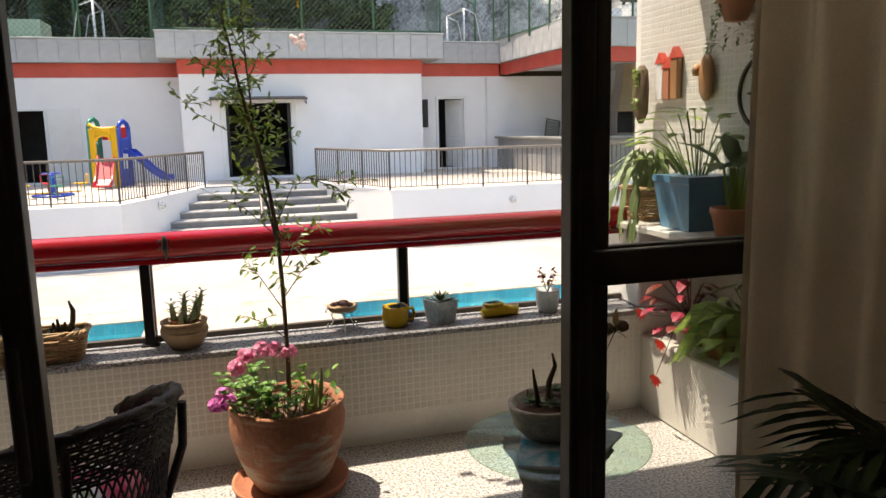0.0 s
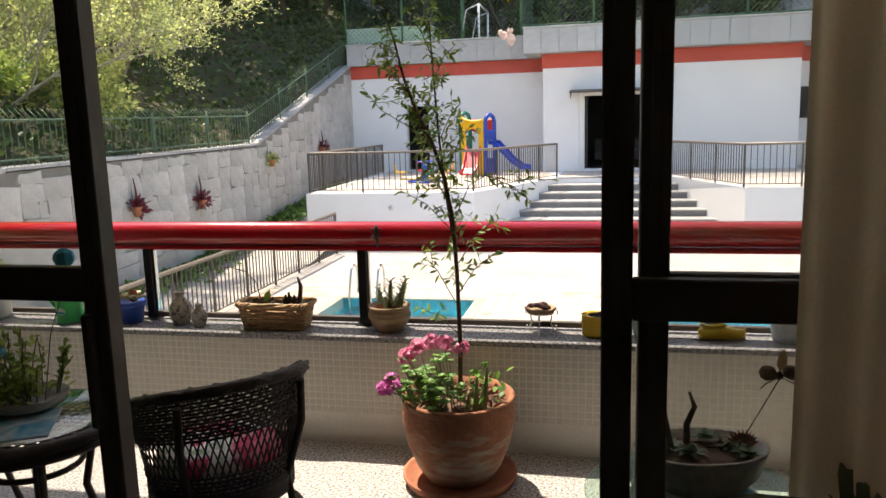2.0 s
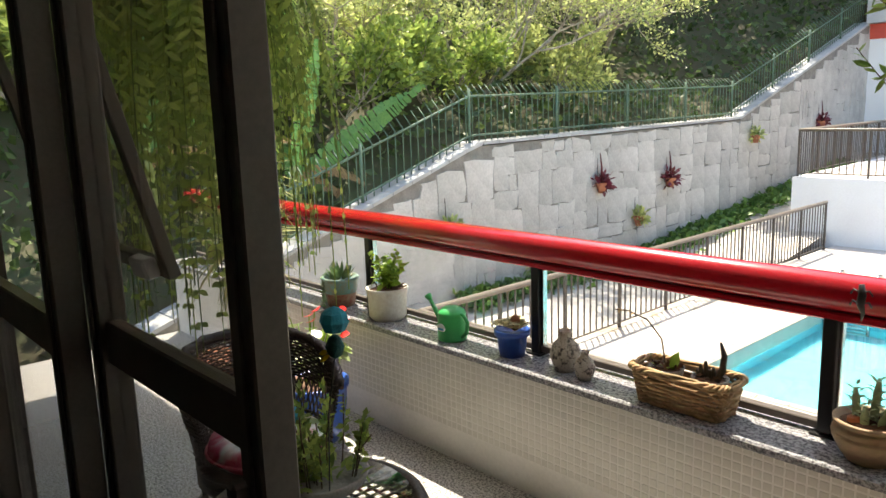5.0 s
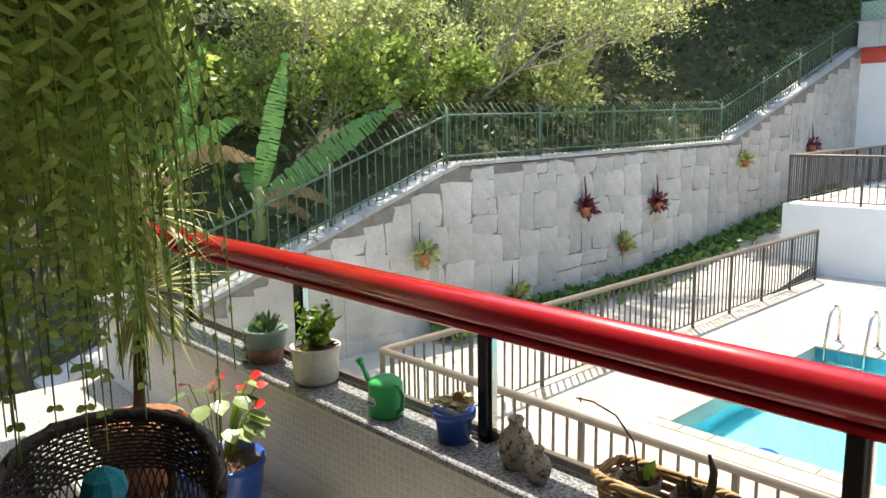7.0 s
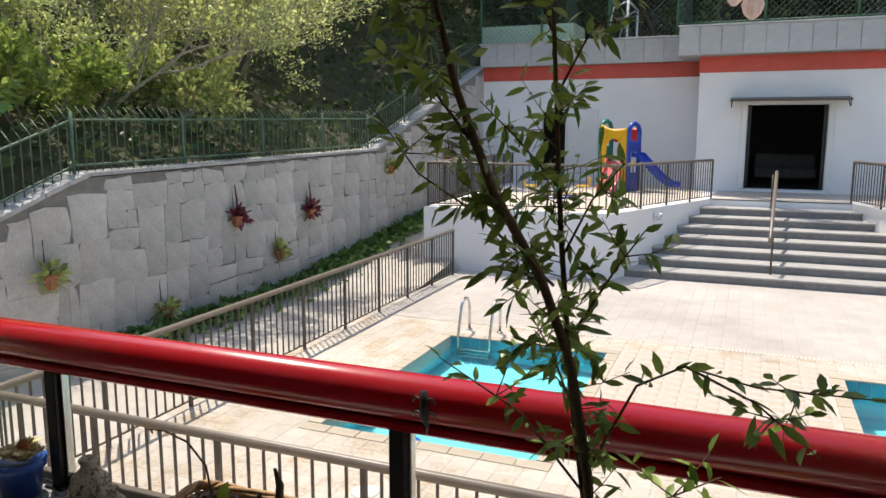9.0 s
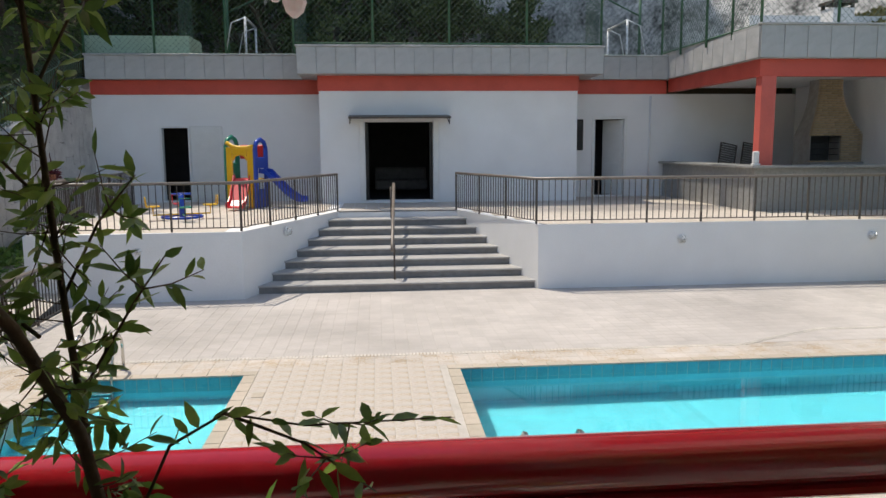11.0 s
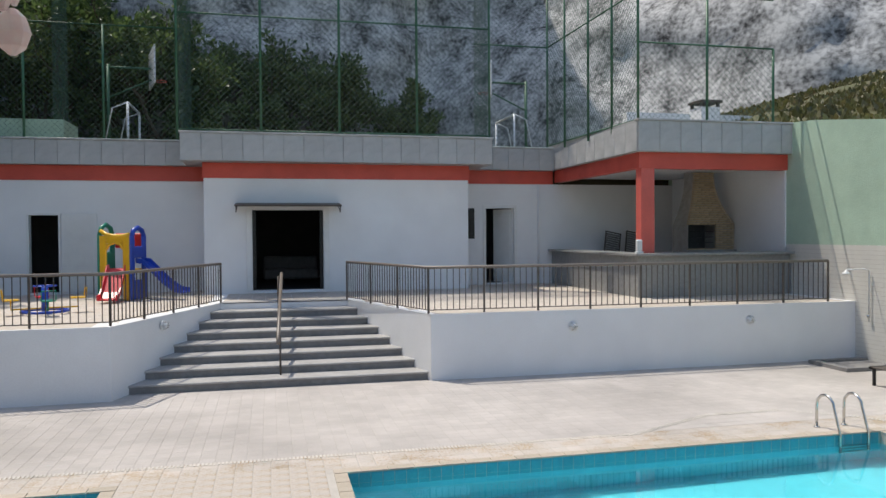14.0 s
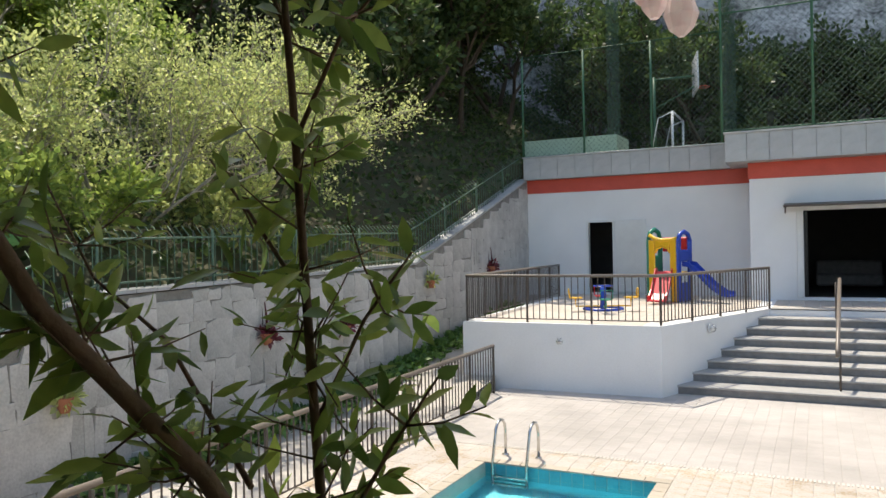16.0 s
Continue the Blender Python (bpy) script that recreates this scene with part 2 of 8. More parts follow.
solid("floor_balcony", box(-5.2, 2.36, 1.86, 3.745, -0.14, 0.0), FLOOR_GRANITE, "speckled grey granite balcony floor", "floor")
solid("parapet", box(-5.2, 2.36, 3.745, 3.97, -0.14, 0.535), TILE_GROUT, "balcony parapet clad in small white mosaic tiles", "wall")
solid("parapet_ledge", Geo().rbox(-5.2, 2.06, 3.70, 4.0, 0.539, 0.57, 0.006), LEDGE, "polished grey granite ledge on the parapet", "ledge")
solid("ceiling_balcony", box(-5.2, 2.6, 1.86, 3.87, 2.62, 2.9), WHITE, "white plastered slab above the balcony", "ceiling")
solid("wall_balcony_right", box(2.36, 2.6, 1.86, 4.35, -0.14, 2.62), TILE_GROUT, "white mosaic-tiled side wall of the balcony", "wall")
solid("wall_own_building", box(-5.2, 14, 3.2, 3.7, -6, -0.142), WHITE, "white plastered wall below the balcony", "wall")
solid("floor_room", box(-4, 3.4, -4.2, 1.86, -0.14, -0.002), mat("room_floor", (0.35, 0.3, 0.25), 0.4, scale=4), "beige stone living-room floor", "floor")
solid("ceiling_room", box(-4, 3.4, -4.2, 1.86, 2.62, 2.9), WHITE, "white living-room ceiling", "ceiling")
solid("wall_room_back", box(-4, 3.4, -4.4, -4.2, 0, 2.62), PLASTER, "cream living-room wall", "wall")
solid("wall_room_left", box(-4.2, -4, -4.4, 1.86, 0, 2.62), PLASTER, "cream living-room wall", "wall")
solid("wall_room_right", box(3.4, 3.6, -4.4, 1.86, 0, 2.62), PLASTER, "cream living-room wall", "wall")
solid("wall_door_right", box(2.1, 3.4, 1.80, 1.98, 0, 2.62), PLASTER, "cream wall beside the balcony door", "wall")
solid("wall_door_left", box(-5.2, -2.35, 1.80, 1.98, 0, 2.62), mat("rough_grey_render", (0.42, 0.40, 0.38), 0.9, vary=0.2, scale=30, fine=160, bump=0.8), "rough grey rendered wall beside the balcony door", "wall")
solid("wall_door_head", box(-2.35, 2.1, 1.80, 1.98, 2.3, 2.62), PLASTER, "cream wall above the balcony door", "wall")

# ---- large structure: pool deck, stairs, facade ----
D, U = -1.24, 0.10
FRONT_L, FRONT_R, STAIR_Y0, STAIR_Y1 = 17.15, 17.55, 17.65, 21.5
solid("ground", Geo().add([(-200, -200, -6), (200, -200, -6), (200, 300, -6), (-200, 300, -6)], [(0, 1, 2, 3)]), EARTH, "dark earth far below and around", "ground")
POOLS = [(-3.57, -1.30, 8.5, 12.13), (1.52, 9.35, 8.7, 12.13)]
g = Geo()
xs = [-5.3, -3.57, -1.30, 1.52, 9.35, 13.78]
ys = [3.7, 8.5, 8.7, 12.13, 17.7]
for i in range(5):
    for j in range(4):
        if (i == 1 and j in (1, 2)) or (i == 3 and j == 2):
            continue
        g.box(xs[i], xs[i + 1], ys[j], ys[j + 1], D - 0.3, D - 0.006)
deck = solid("pavement", g, GROUT, "pale beige tiled pool deck", "pavement")
for x0, x1, y0, y1 in POOLS:
    fl = D - (1.05 if x0 > 0 else 0.65)
    g = Geo().box(x0, x1, y0, y1, fl - 0.1, fl)
    g.box(x0 - 0.1, x0, y0, y1, fl - 0.1, D - 0.31).box(x1, x1 + 0.1, y0, y1, fl - 0.1, D - 0.31)
    g.box(x0, x1, y0 - 0.1, y0, fl - 0.1, D - 0.31).box(x0, x1, y1, y1 + 0.1, fl - 0.1, D - 0.31)
    solid("pool_basin", g, POOL_TILE, "turquoise tiled pool basin", "pool")
WATER = bpy.data.materials.new("pool_water")
WATER.use_nodes = True
N, L = WATER.node_tree.nodes, WATER.node_tree.links.new
b = N["Principled BSDF"]
b.inputs["Base Color"].default_value, b.inputs["Roughness"].default_value, b.inputs["Transmission Weight"].default_value, b.inputs["IOR"].default_value = (0.75, 0.97, 1.0, 1), 0.02, 1.0, 1.33
nz, bp = N.new("ShaderNodeTexNoise"), N.new("ShaderNodeBump")
nz.inputs["Scale"].default_value, nz.inputs["Detail"].default_value, bp.inputs["Strength"].default_value = 2.2, 3, 0.12
L(nz.outputs[0], bp.inputs["Height"])
L(bp.outputs[0], b.inputs["Normal"])
for x0, x1, y0, y1 in POOLS:
    ob = solid("water", Geo().add([(x0, y0, D - 0.14), (x1, y0, D - 0.14), (x1, y1, D - 0.14), (x0, y1, D - 0.14)], [(0, 1, 2, 3)]), WATER, "clear turquoise pool water", "water")
    ob.visible_shadow = False

# upper terrace in two wings, with the flight between
solid("terrace_left", Geo().prism([(-6.15, 17.0), (-2.15, FRONT_L), (-0.55, STAIR_Y1), (-0.55, 25.6), (-6.6, 25.6)], D - 0.3, U - 0.01), WHITE, "white rendered terrace retaining wall", "terrace")
solid("terrace_right", Geo().prism([(2.5, STAIR_Y1), (3.75, FRONT_R), (13.78, FRONT_R), (13.78, 25.6), (2.5, 25.6)], D - 0.3, U - 0.01), WHITE, "white rendered terrace retaining wall", "terrace")
solid("terrace_landing", box(-0.55, 2.5, STAIR_Y1, 24.3, D - 0.3, U - 0.01), WHITE, "landing before the party room door", "terrace")
stairs = empty("stairs", pose(0, 0, 0), "wide flight of eight grey stone steps", "stairs", kind="structure")
rise, tread = (U - D) / 8, (STAIR_Y1 - STAIR_Y0) / 7
for k in range(8):
    f0 = k / 7
    xl, xr = -2.17 + 1.65 * f0, 3.75 - 1.25 * f0
    y0 = STAIR_Y0 + k * tread
    z1 = D + rise * (k + 1)
    # dark riser under pale tread: shade and sunlight put into the colours
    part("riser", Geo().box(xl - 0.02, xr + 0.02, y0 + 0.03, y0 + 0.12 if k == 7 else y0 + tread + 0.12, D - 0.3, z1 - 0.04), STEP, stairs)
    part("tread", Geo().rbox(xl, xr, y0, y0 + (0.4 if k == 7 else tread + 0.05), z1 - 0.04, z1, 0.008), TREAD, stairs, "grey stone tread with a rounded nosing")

# building across the deck
solid("facade_middle", Geo().box(-1.12, 0.15, 24.2, 24.5, -1, 3.27).box(2.09, 6.31, 24.2, 24.5, -1, 3.27).box(0.15, 2.09, 24.2, 24.5, 2.40, 3.27).box(0.15, 2.09, 24.2, 24.5, -1, 0.17).box(-1.12, -0.82, 24.5, 25.6, -1, 3.27).box(6.01, 6.31, 24.5, 25.6, -1, 3.27), WHITE, "white rendered party room facade", "facade")
solid("facade_left", Geo().box(-8.0, -5.92, 25.6, 25.9, -1.3, 3.27).box(-5.05, -1.12, 25.6, 25.9, -1, 3.27).box(-5.92, -5.05, 25.6, 25.9, 2.36, 3.27).box(-5.92, -5.05, 25.6, 25.9, -1, 0.14), WHITE, "white rendered facade wing", "facade")
solid("facade_right", Geo().box(6.31, 7.25, 25.6, 25.9, -1, 3.27).box(8.2, 13.78, 25.6, 25.9, -1, 3.27).box(7.25, 8.2, 25.6, 25.9, 2.52, 3.27).box(7.25, 8.2, 25.6, 25.9, -1, 0.14), WHITE, "white rendered facade wing", "facade")
solid("red_band_middle", Geo().box(-1.15, 6.34, 24.17, 25.6, 3.274, 3.69), RED_BAND, "red painted band under the roof edge", "trim")
solid("red_band_left", Geo().box(-8.0, -1.15, 25.57, 25.9, 3.274, 3.69), RED_BAND, "red painted band under the roof edge", "trim")
solid("red_band_right", Geo().box(6.34, 9.5, 25.57, 25.9, 3.274, 3.69), RED_BAND, "red painted band under the roof edge", "trim")
solid("roof_edge_middle", Geo().box(-1.66, 6.90, 23.65, 25.9, 3.694, 4.45), CONCRETE, "grey stone slab roof edge", "roof edge")
solid("roof_edge_left", Geo().box(-7.85, -1.66, 25.35, 25.9, 3.694, 4.4), CONCRETE, "grey stone slab roof edge", "roof edge")
solid("roof_edge_right", Geo().box(6.90, 9.45, 25.35, 25.9, 3.694, 4.4), CONCRETE, "grey stone slab roof edge", "roof edge")
solid("kiosk_roof", Geo().box(9.45, 14.03, 19.75, 25.9, 3.70, 4.49), CONCRETE, "grey stone slab roof over the barbecue", "roof")
solid("kiosk_band", Geo().box(9.55, 13.776, 19.9, 20.15, 3.30, 3.70).box(9.55, 9.8, 20.15, 25.57, 3.32, 3.70), RED_BAND, "red painted beam over the barbecue", "trim")
solid("kiosk_ceiling", Geo().box(9.8, 13.776, 20.15, 25.6, 3.45, 3.7), WHITE, "white ceiling over the barbecue", "ceiling")
solid("kiosk_pillar", Geo().box(9.62, 9.98, 19.92, 20.2, 1.19, 3.30), PILLAR_RED, "red painted square pillar", "pillar")
solid("court_ground", box(-30, 40, 25.9, 80, 3.2, 4.3), EARTH, "sports court ground on the roof", "ground")
solid("wall_green", Geo().add([(13.78, 3.7, D - 0.3), (13.78, 26, D - 0.3), (13.78, 26, 4.9), (13.78, 18.9, 4.46), (13.78, 3.7, 2.3)] + [(14.2, 3.7, D - 0.3), (14.2, 26, D - 0.3), (14.2, 26, 4.9), (14.2, 18.9, 4.46), (14.2, 3.7, 2.3)], [(0, 1, 2, 3, 4), (9, 8, 7, 6, 5), (2, 7, 8, 3), (3, 8, 9, 4), (0, 4, 9, 5), (1, 6, 7, 2)]), GREEN_WALL, "pale green textured boundary wall", "wall")
solid("wall_stone", Geo().add([(x, y, z) for x in (-8.2, -7.83) for y, z in ((4, -6), (26, -6), (26, 3.8), (18.0, 1.22), (9.69, 1.08), (4, -0.9))], [(0, 1, 2, 3, 4, 5), (11, 10, 9, 8, 7, 6), (2, 8, 9, 3), (3, 9, 10, 4), (4, 10, 11, 5), (1, 7, 8, 2)]), WALL_JOINT, "tall retaining wall of irregular grey stones", "wall")
g = Geo().add([(-7.83, 3.7, D - 0.1), (-5.3, 3.7, D - 0.1), (-5.3, 14, D - 0.1), (-7.83, 14, D - 0.1), (-5.6, 21.5, -0.5), (-7.83, 21.5, -0.5), (-5.6, 26, 0.1), (-7.83, 26, 0.1)], [(0, 1, 2, 3), (3, 2, 4, 5), (5, 4, 6, 7)])
solid("side_ramp", g, GROUT, "worn concrete side ramp along the stone wall", "ramp")

solid("kiosk_side_wall", box(13.74, 13.776, 19.95, 25.6, U, 3.45), WHITE, "white wall beside the barbecue", "wall")

# ---- things of the deck and the terrace ----
CREAM_DOOR = mat("white_door_paint", (0.74, 0.74, 0.72), 0.5, vary=0.05, scale=3, fine=40, bump=0.03)
# near-black, so the rooms behind the doors carry their dimness in the colour
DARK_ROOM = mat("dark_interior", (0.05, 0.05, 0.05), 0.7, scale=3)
GALV = mat("bright_steel", (0.62, 0.62, 0.60), 0.22, metal=1.0, vary=0.06, scale=10, fine=80, bump=0.02)
HANDRAIL = mat("taupe_handrail_paint", (0.19, 0.158, 0.13), 0.42, vary=0.1, scale=6, fine=60, bump=0.04)
TERRACE_TILE = mat("terrace_tile", (0.60, 0.53, 0.45), 0.6, vary=0.1, scale=2, fine=60, bump=0.06, objvar=0.06, stain=0.12)
COPING = mat("sand_stone_coping", (0.53, 0.455, 0.36), 0.7, vary=0.14, scale=4, fine=80, bump=0.15, objvar=0.08, stain=0.2)
GREEN_PAINT = mat("green_fence_paint", (0.045, 0.14, 0.075), 0.5, vary=0.12, scale=6, fine=60, bump=0.04)
NET = mat("green_wire_net", (0.05, 0.11, 0.08), 0.6, vary=0.1, scale=6, fine=60, bump=0)
PLASTIC = {k: mat(k + "_plastic", c, 0.35, vary=0.06, scale=6, fine=40, bump=0.02) for k, c in {"red": (0.65, 0.03, 0.04), "yellow": (0.80, 0.46, 0.02), "blue": (0.012, 0.06, 0.42), "green": (0.01, 0.22, 0.14)}.items()}


def railing(name, pts, h, label, z0=None, gap=0.125, post_gap=1.15, bar=0.008, rail_r=0.032, group="painted steel railings"):
    """A railing along plan points (x, y, z): top tube, bottom bar, posts and thin balusters."""
    rail = empty(name, pose(*pts[0]), label, "railing", group)
    o = Vector(pts[0])
    P = [Vector(p) - o for p in pts]
    part("handrail", Geo().tube([p + Vector((0, 0, h)) for p in P], rail_r, 10), HANDRAIL, rail, "taupe painted round handrail")
    part("bottom_bar", Geo().tube([p + Vector((0, 0, 0.07)) for p in P], 0.012, 6), BROWN_METAL, rail)
    pm = Geo().box(-0.018, 0.018, -0.018, 0.018, 0, h - 0.02).mesh("post")
    bm_ = Geo().box(-bar, bar, -bar, bar, 0.07, h - 0.02).mesh("baluster")
    for a, b in zip(P, P[1:]):
        d = b - a
        n = max(1, round(d.length / post_gap))
        turn = math.degrees(math.atan2(d.y, d.x))
        for i in range(n + 1):
            q = a + d * (i / n)
            part("post", pm, BROWN_METAL, rail, m=pose(*q, 0, 0, turn))
            if i < n:
                k = round(d.length / n / gap)
                for j in range(1, k):
                    w = a + d * ((i + j / k) / n)
                    part("baluster", bm_, BROWN_METAL, rail, m=pose(*w, 0, 0, turn))
    return rail


railing("terrace_railing", [(-6.5, 24.6, U), (-6.08, 17.08, U), (-2.17, FRONT_L + 0.08, U), (-0.53, STAIR_Y1 - 0.1, U)], 0.93, "brown painted steel railing on the terrace edge")
railing("terrace_railing", [(2.46, STAIR_Y1 - 0.1, U), (3.72, FRONT_R + 0.08, U), (13.05, FRONT_R + 0.03, U)], 0.93, "brown painted steel railing on the terrace edge")
railing("deck_railing", [(-5.25, 16.45, D), (-5.07, 6.1, D), (6.0, 6.1, D)], 0.93, "taupe steel railing along the edge of the pool deck", rail_r=0.036)

hand = empty("stair_handrail", pose(0.78, 18.0, D + rise), "single slanting taupe handrail in the middle of the steps", "handrail")
part("handrail", Geo().tube([(-0.02, -0.05, 0.62), (-0.02, 0.0, 0.74), (0.10, 3.2, 1.86)], 0.038, 10), HANDRAIL, hand)
for yy, za in ((0.06, 0.75), (1.6, 1.3), (3.05, 1.8)):
    part("post", Geo().tube([(0.02, yy, max(0, (yy / tread)) * rise * 0.93 - 0.02), (0.02, yy, za)], 0.02, 8), BROWN_METAL, hand)

# doors of the building across
door = empty("door_1", pose(1.12, 24.2, 0.17), "dark open glazed party room door with a white frame", "door", kind="structure")
part("door_frame", Geo().rbox(-1.13, -0.98, -0.04, 0.25, 0, 2.33, 0.01).rbox(0.98, 1.13, -0.04, 0.25, 0, 2.33, 0.01).rbox(-1.13, 1.13, -0.045, 0.25, 2.23, 2.36, 0.01), CREAM_DOOR, door)
part("sliding_leaf", Geo().box(-0.98, -0.92, 0.12, 0.16, 0, 2.23).box(-0.92, -0.88, 0.18, 0.2, 0, 2.23), BLACK_METAL, door)
part("sliding_leaf", Geo().box(0.92, 0.98, 0.18, 0.22, 0, 2.23).box(0.88, 0.92, 0.12, 0.14, 0, 2.23), BLACK_METAL, door)
solid("party_room", Geo().box(-0.7, 6.0, 31, 31.2, -0.2, 3.2).box(-0.75, -0.7, 25.9, 31, -0.2, 3.2).box(6.0, 6.05, 25.9, 31, -0.2, 3.2).box(-0.7, 6, 24.5, 31, 3.1, 3.2).box(-0.7, 6, 24.5, 31, 0.05, 0.14), DARK_ROOM, "party room behind the open door, dimness put into its near-black colour", "room")
sofa = empty("sofa", pose(1.3, 28.6, 0.14), "dim grey sofa inside the party room", "sofa")
GREY_CLOTH = mat("grey_cloth", (0.22, 0.21, 0.2), 0.9, scale=8)
part("seat", Geo().rbox(-0.9, 0.9, -0.4, 0.4, 0.1, 0.45, 0.06), GREY_CLOTH, sofa)
part("backrest", Geo().rbox(-0.9, 0.9, 0.4, 0.62, 0.1, 0.85, 0.06), GREY_CLOTH, sofa)
awning = empty("door_awning", pose(1.13, 24.2, 2.55), "thin grey slatted awning over the door", "awning")
part("slab", Geo().rbox(-1.42, 1.42, -0.75, 0, 0.0, 0.05, 0.01, pose(0, 0, 0, 6)), BROWN_METAL, awning)
for x in (-1.38, 1.38):
    part("bracket", Geo().tube([(x, -0.68, -0.05), (x, -0.66, -0.22), (x, 0.0, -0.02)], 0.015, 6), BROWN_METAL, awning)
door = empty("door_2", pose(-5.48, 25.6, 0.14), "open doorway with a white louvred leaf folded against the wall", "door", kind="structure")
part("door_frame", Geo().box(-0.44, -0.38, -0.02, 0.2, 0, 2.22).box(0.37, 0.43, -0.02, 0.2, 0, 2.22).box(-0.38, 0.37, -0.02, 0.2, 2.16, 2.22), CREAM_DOOR, door)
part("door_leaf", Geo().rbox(0.46, 1.38, -0.07, -0.03, 0.02, 2.2, 0.008), CREAM_DOOR, door, "white louvred door leaf")
for k in range(22):
    part("slat", Geo().box(0.56, 1.28, -0.085, -0.072, 0.2 + k * 0.085, 0.26 + k * 0.085, pose(0, 0, 0)), CREAM_DOOR, door)
solid("left_room", Geo().box(-7.5, -3, 28, 28.1, -0.2, 3.2).box(-7.5, -3, 25.9, 28, 3.1, 3.2).box(-7.5, -3, 25.9, 28, 0.05, 0.12).box(-7.6, -7.5, 25.9, 28, -0.2, 3.2).box(-3, -2.9, 25.9, 28, -0.2, 3.2), DARK_ROOM, "store room behind the open door, dimness put into its near-black colour", "room")
door = empty("door_3", pose(7.72, 25.6, 0.14), "half-open white panelled door with a white frame", "door", kind="structure")
part("door_frame", Geo().rbox(-0.56, -0.46, -0.03, 0.2, 0, 2.46, 0.008).rbox(0.46, 0.56, -0.03, 0.2, 0, 2.46, 0.008).rbox(-0.56, 0.56, -0.034, 0.2, 2.36, 2.47, 0.008), CREAM_DOOR, door)
leaf = part("door_leaf", Geo().rbox(-0.78, 0, -0.02, 0.02, 0.01, 2.34, 0.006), CREAM_DOOR, door, m=pose(0.45, 0.06, 0, 0, 0, -55))
for z0, z1 in ((0.2, 1.0), (1.15, 2.15)):
    part("panel", Geo().rbox(-0.68, -0.1, -0.032, -0.02, z0, z1, 0.012), CREAM_DOOR, leaf)
solid("right_room", Geo().box(6.4, 9.2, 27.4, 27.5, -0.2, 3.2).box(6.4, 9.2, 25.9, 27.4, 3.1, 3.2).box(6.4, 9.2, 25.9, 27.4, 0.05, 0.12).box(6.35, 6.4, 25.9, 27.4, -0.2, 3.2).box(9.2, 9.25, 25.9, 27.4, -0.2, 3.2), DARK_ROOM, "service room behind the half-open door, dimness put into its near-black colour", "room")
win = empty("window_1", pose(6.70, 25.6, 1.55), "narrow dark louvred window", "window", kind="structure")
part("window_frame", Geo().box(-0.18, -0.14, -0.03, 0.0, 0, 0.95).box(0.14, 0.18, -0.03, 0.0, 0, 0.95).box(-0.14, 0.14, -0.03, 0, 0, 0.04).box(-0.14, 0.14, -0.03, 0, 0.91, 0.95), BLACK_METAL, win)
for k in range(7):
    part("pane", Geo().box(-0.14, 0.14, -0.005, 0.005, 0, 0.11, pose(0, -0.015, 0.06 + k * 0.122, 25)), DARK_ROOM, win)
# near-black sheet on solid wall stands in for the shade behind the louvres
part("backing", Geo().box(-0.14, 0.14, -0.006, -0.003, 0.04, 0.91), DARK_ROOM, win)
part("trim", Geo().tube([(9.0, 25.57, 0.1), (9.0, 25.57, 3.2)], 0.035, 8), WHITE).name = "downpipe"
tagged(bpy.data.objects["downpipe"], "white painted downpipe on the facade", "pipe", kind="structure")


def bulkhead(m):
    o = empty("wall_lamp", m, "small round caged bulkhead lamp on the wall", "lamp", "bulkhead lamps")
    part("base", Geo().lathe([(0.1, 0), (0.1, 0.03), (0.085, 0.035)], 14), CREAM_DOOR, o)
    part("glass", Geo().lathe([(0.075, 0.035), (0.07, 0.07), (0.045, 0.1), (0.01, 0.11)], 14), CREAM_DOOR, o)
    g = Geo()
    for t in (0, 60, 120):
        c, s = math.cos(radians(t)), math.sin(radians(t))
        g.tube([(0.09 * c, 0.09 * s, 0.03), (0.06 * c, 0.06 * s, 0.105), (0, 0, 0.12), (-0.06 * c, -0.06 * s, 0.105), (-0.09 * c, -0.09 * s, 0.03)], 0.006, 5)
    part("cage", g, GALV, o)


for x, y in ((-4.1, FRONT_L), (6.8, FRONT_R), (11.0, FRONT_R)):
    bulkhead(pose(x, y, -0.25, 90))
bulkhead(pose(-1.5, 18.83, -0.1, 90, 0, 68))

# playground slide tower
play = empty("play_tower", pose(-3.05, 23.3, U, 0, 0, -20), "red, yellow, blue and green plastic play tower with two slides", "playset")
g = Geo()
for s in (-0.31, 0.31):
    g.rbox(s - 0.09, s + 0.09, -0.37, -0.30, 0, 1.62, 0.02)
g.rbox(-0.22, 0.22, -0.37, -0.30, 1.42, 1.60, 0.02).rbox(-0.22, 0.22, -0.37, -0.30, 0.40, 0.78, 0.02)
g.tube([(-0.38, -0.335, 1.74), (-0.2, -0.335, 1.64), (0.0, -0.335, 1.60), (0.2, -0.335, 1.60), (0.40, -0.335, 1.64)], 0.055, 8)
g.tube([(-0.22, -0.335, 1.28), (-0.16, -0.335, 1.40), (0, -0.335, 1.45), (0.16, -0.335, 1.40), (0.22, -0.335, 1.28)], 0.045, 8)
part("yellow_panel", g, PLASTIC["yellow"], play, "yellow front panel with an arched opening")
g = Geo()
for s in (-0.28, 0.28):
    g.rbox(0.40, 0.46, s - 0.1, s + 0.1, 0, 1.62, 0.03)
g.rbox(0.40, 0.46, -0.36, 0.36, 1.05, 1.35, 0.03).rbox(0.40, 0.46, -0.36, 0.36, 0.0, 0.5, 0.03)
g.tube([(0.43, -0.30, 1.58), (0.43, -0.2, 1.75), (0.43, 0, 1.82), (0.43, 0.2, 1.75), (0.43, 0.30, 1.58)], 0.06, 8)
part("blue_panel", g, PLASTIC["blue"], play, "blue side panel with round holes")
g = Geo()
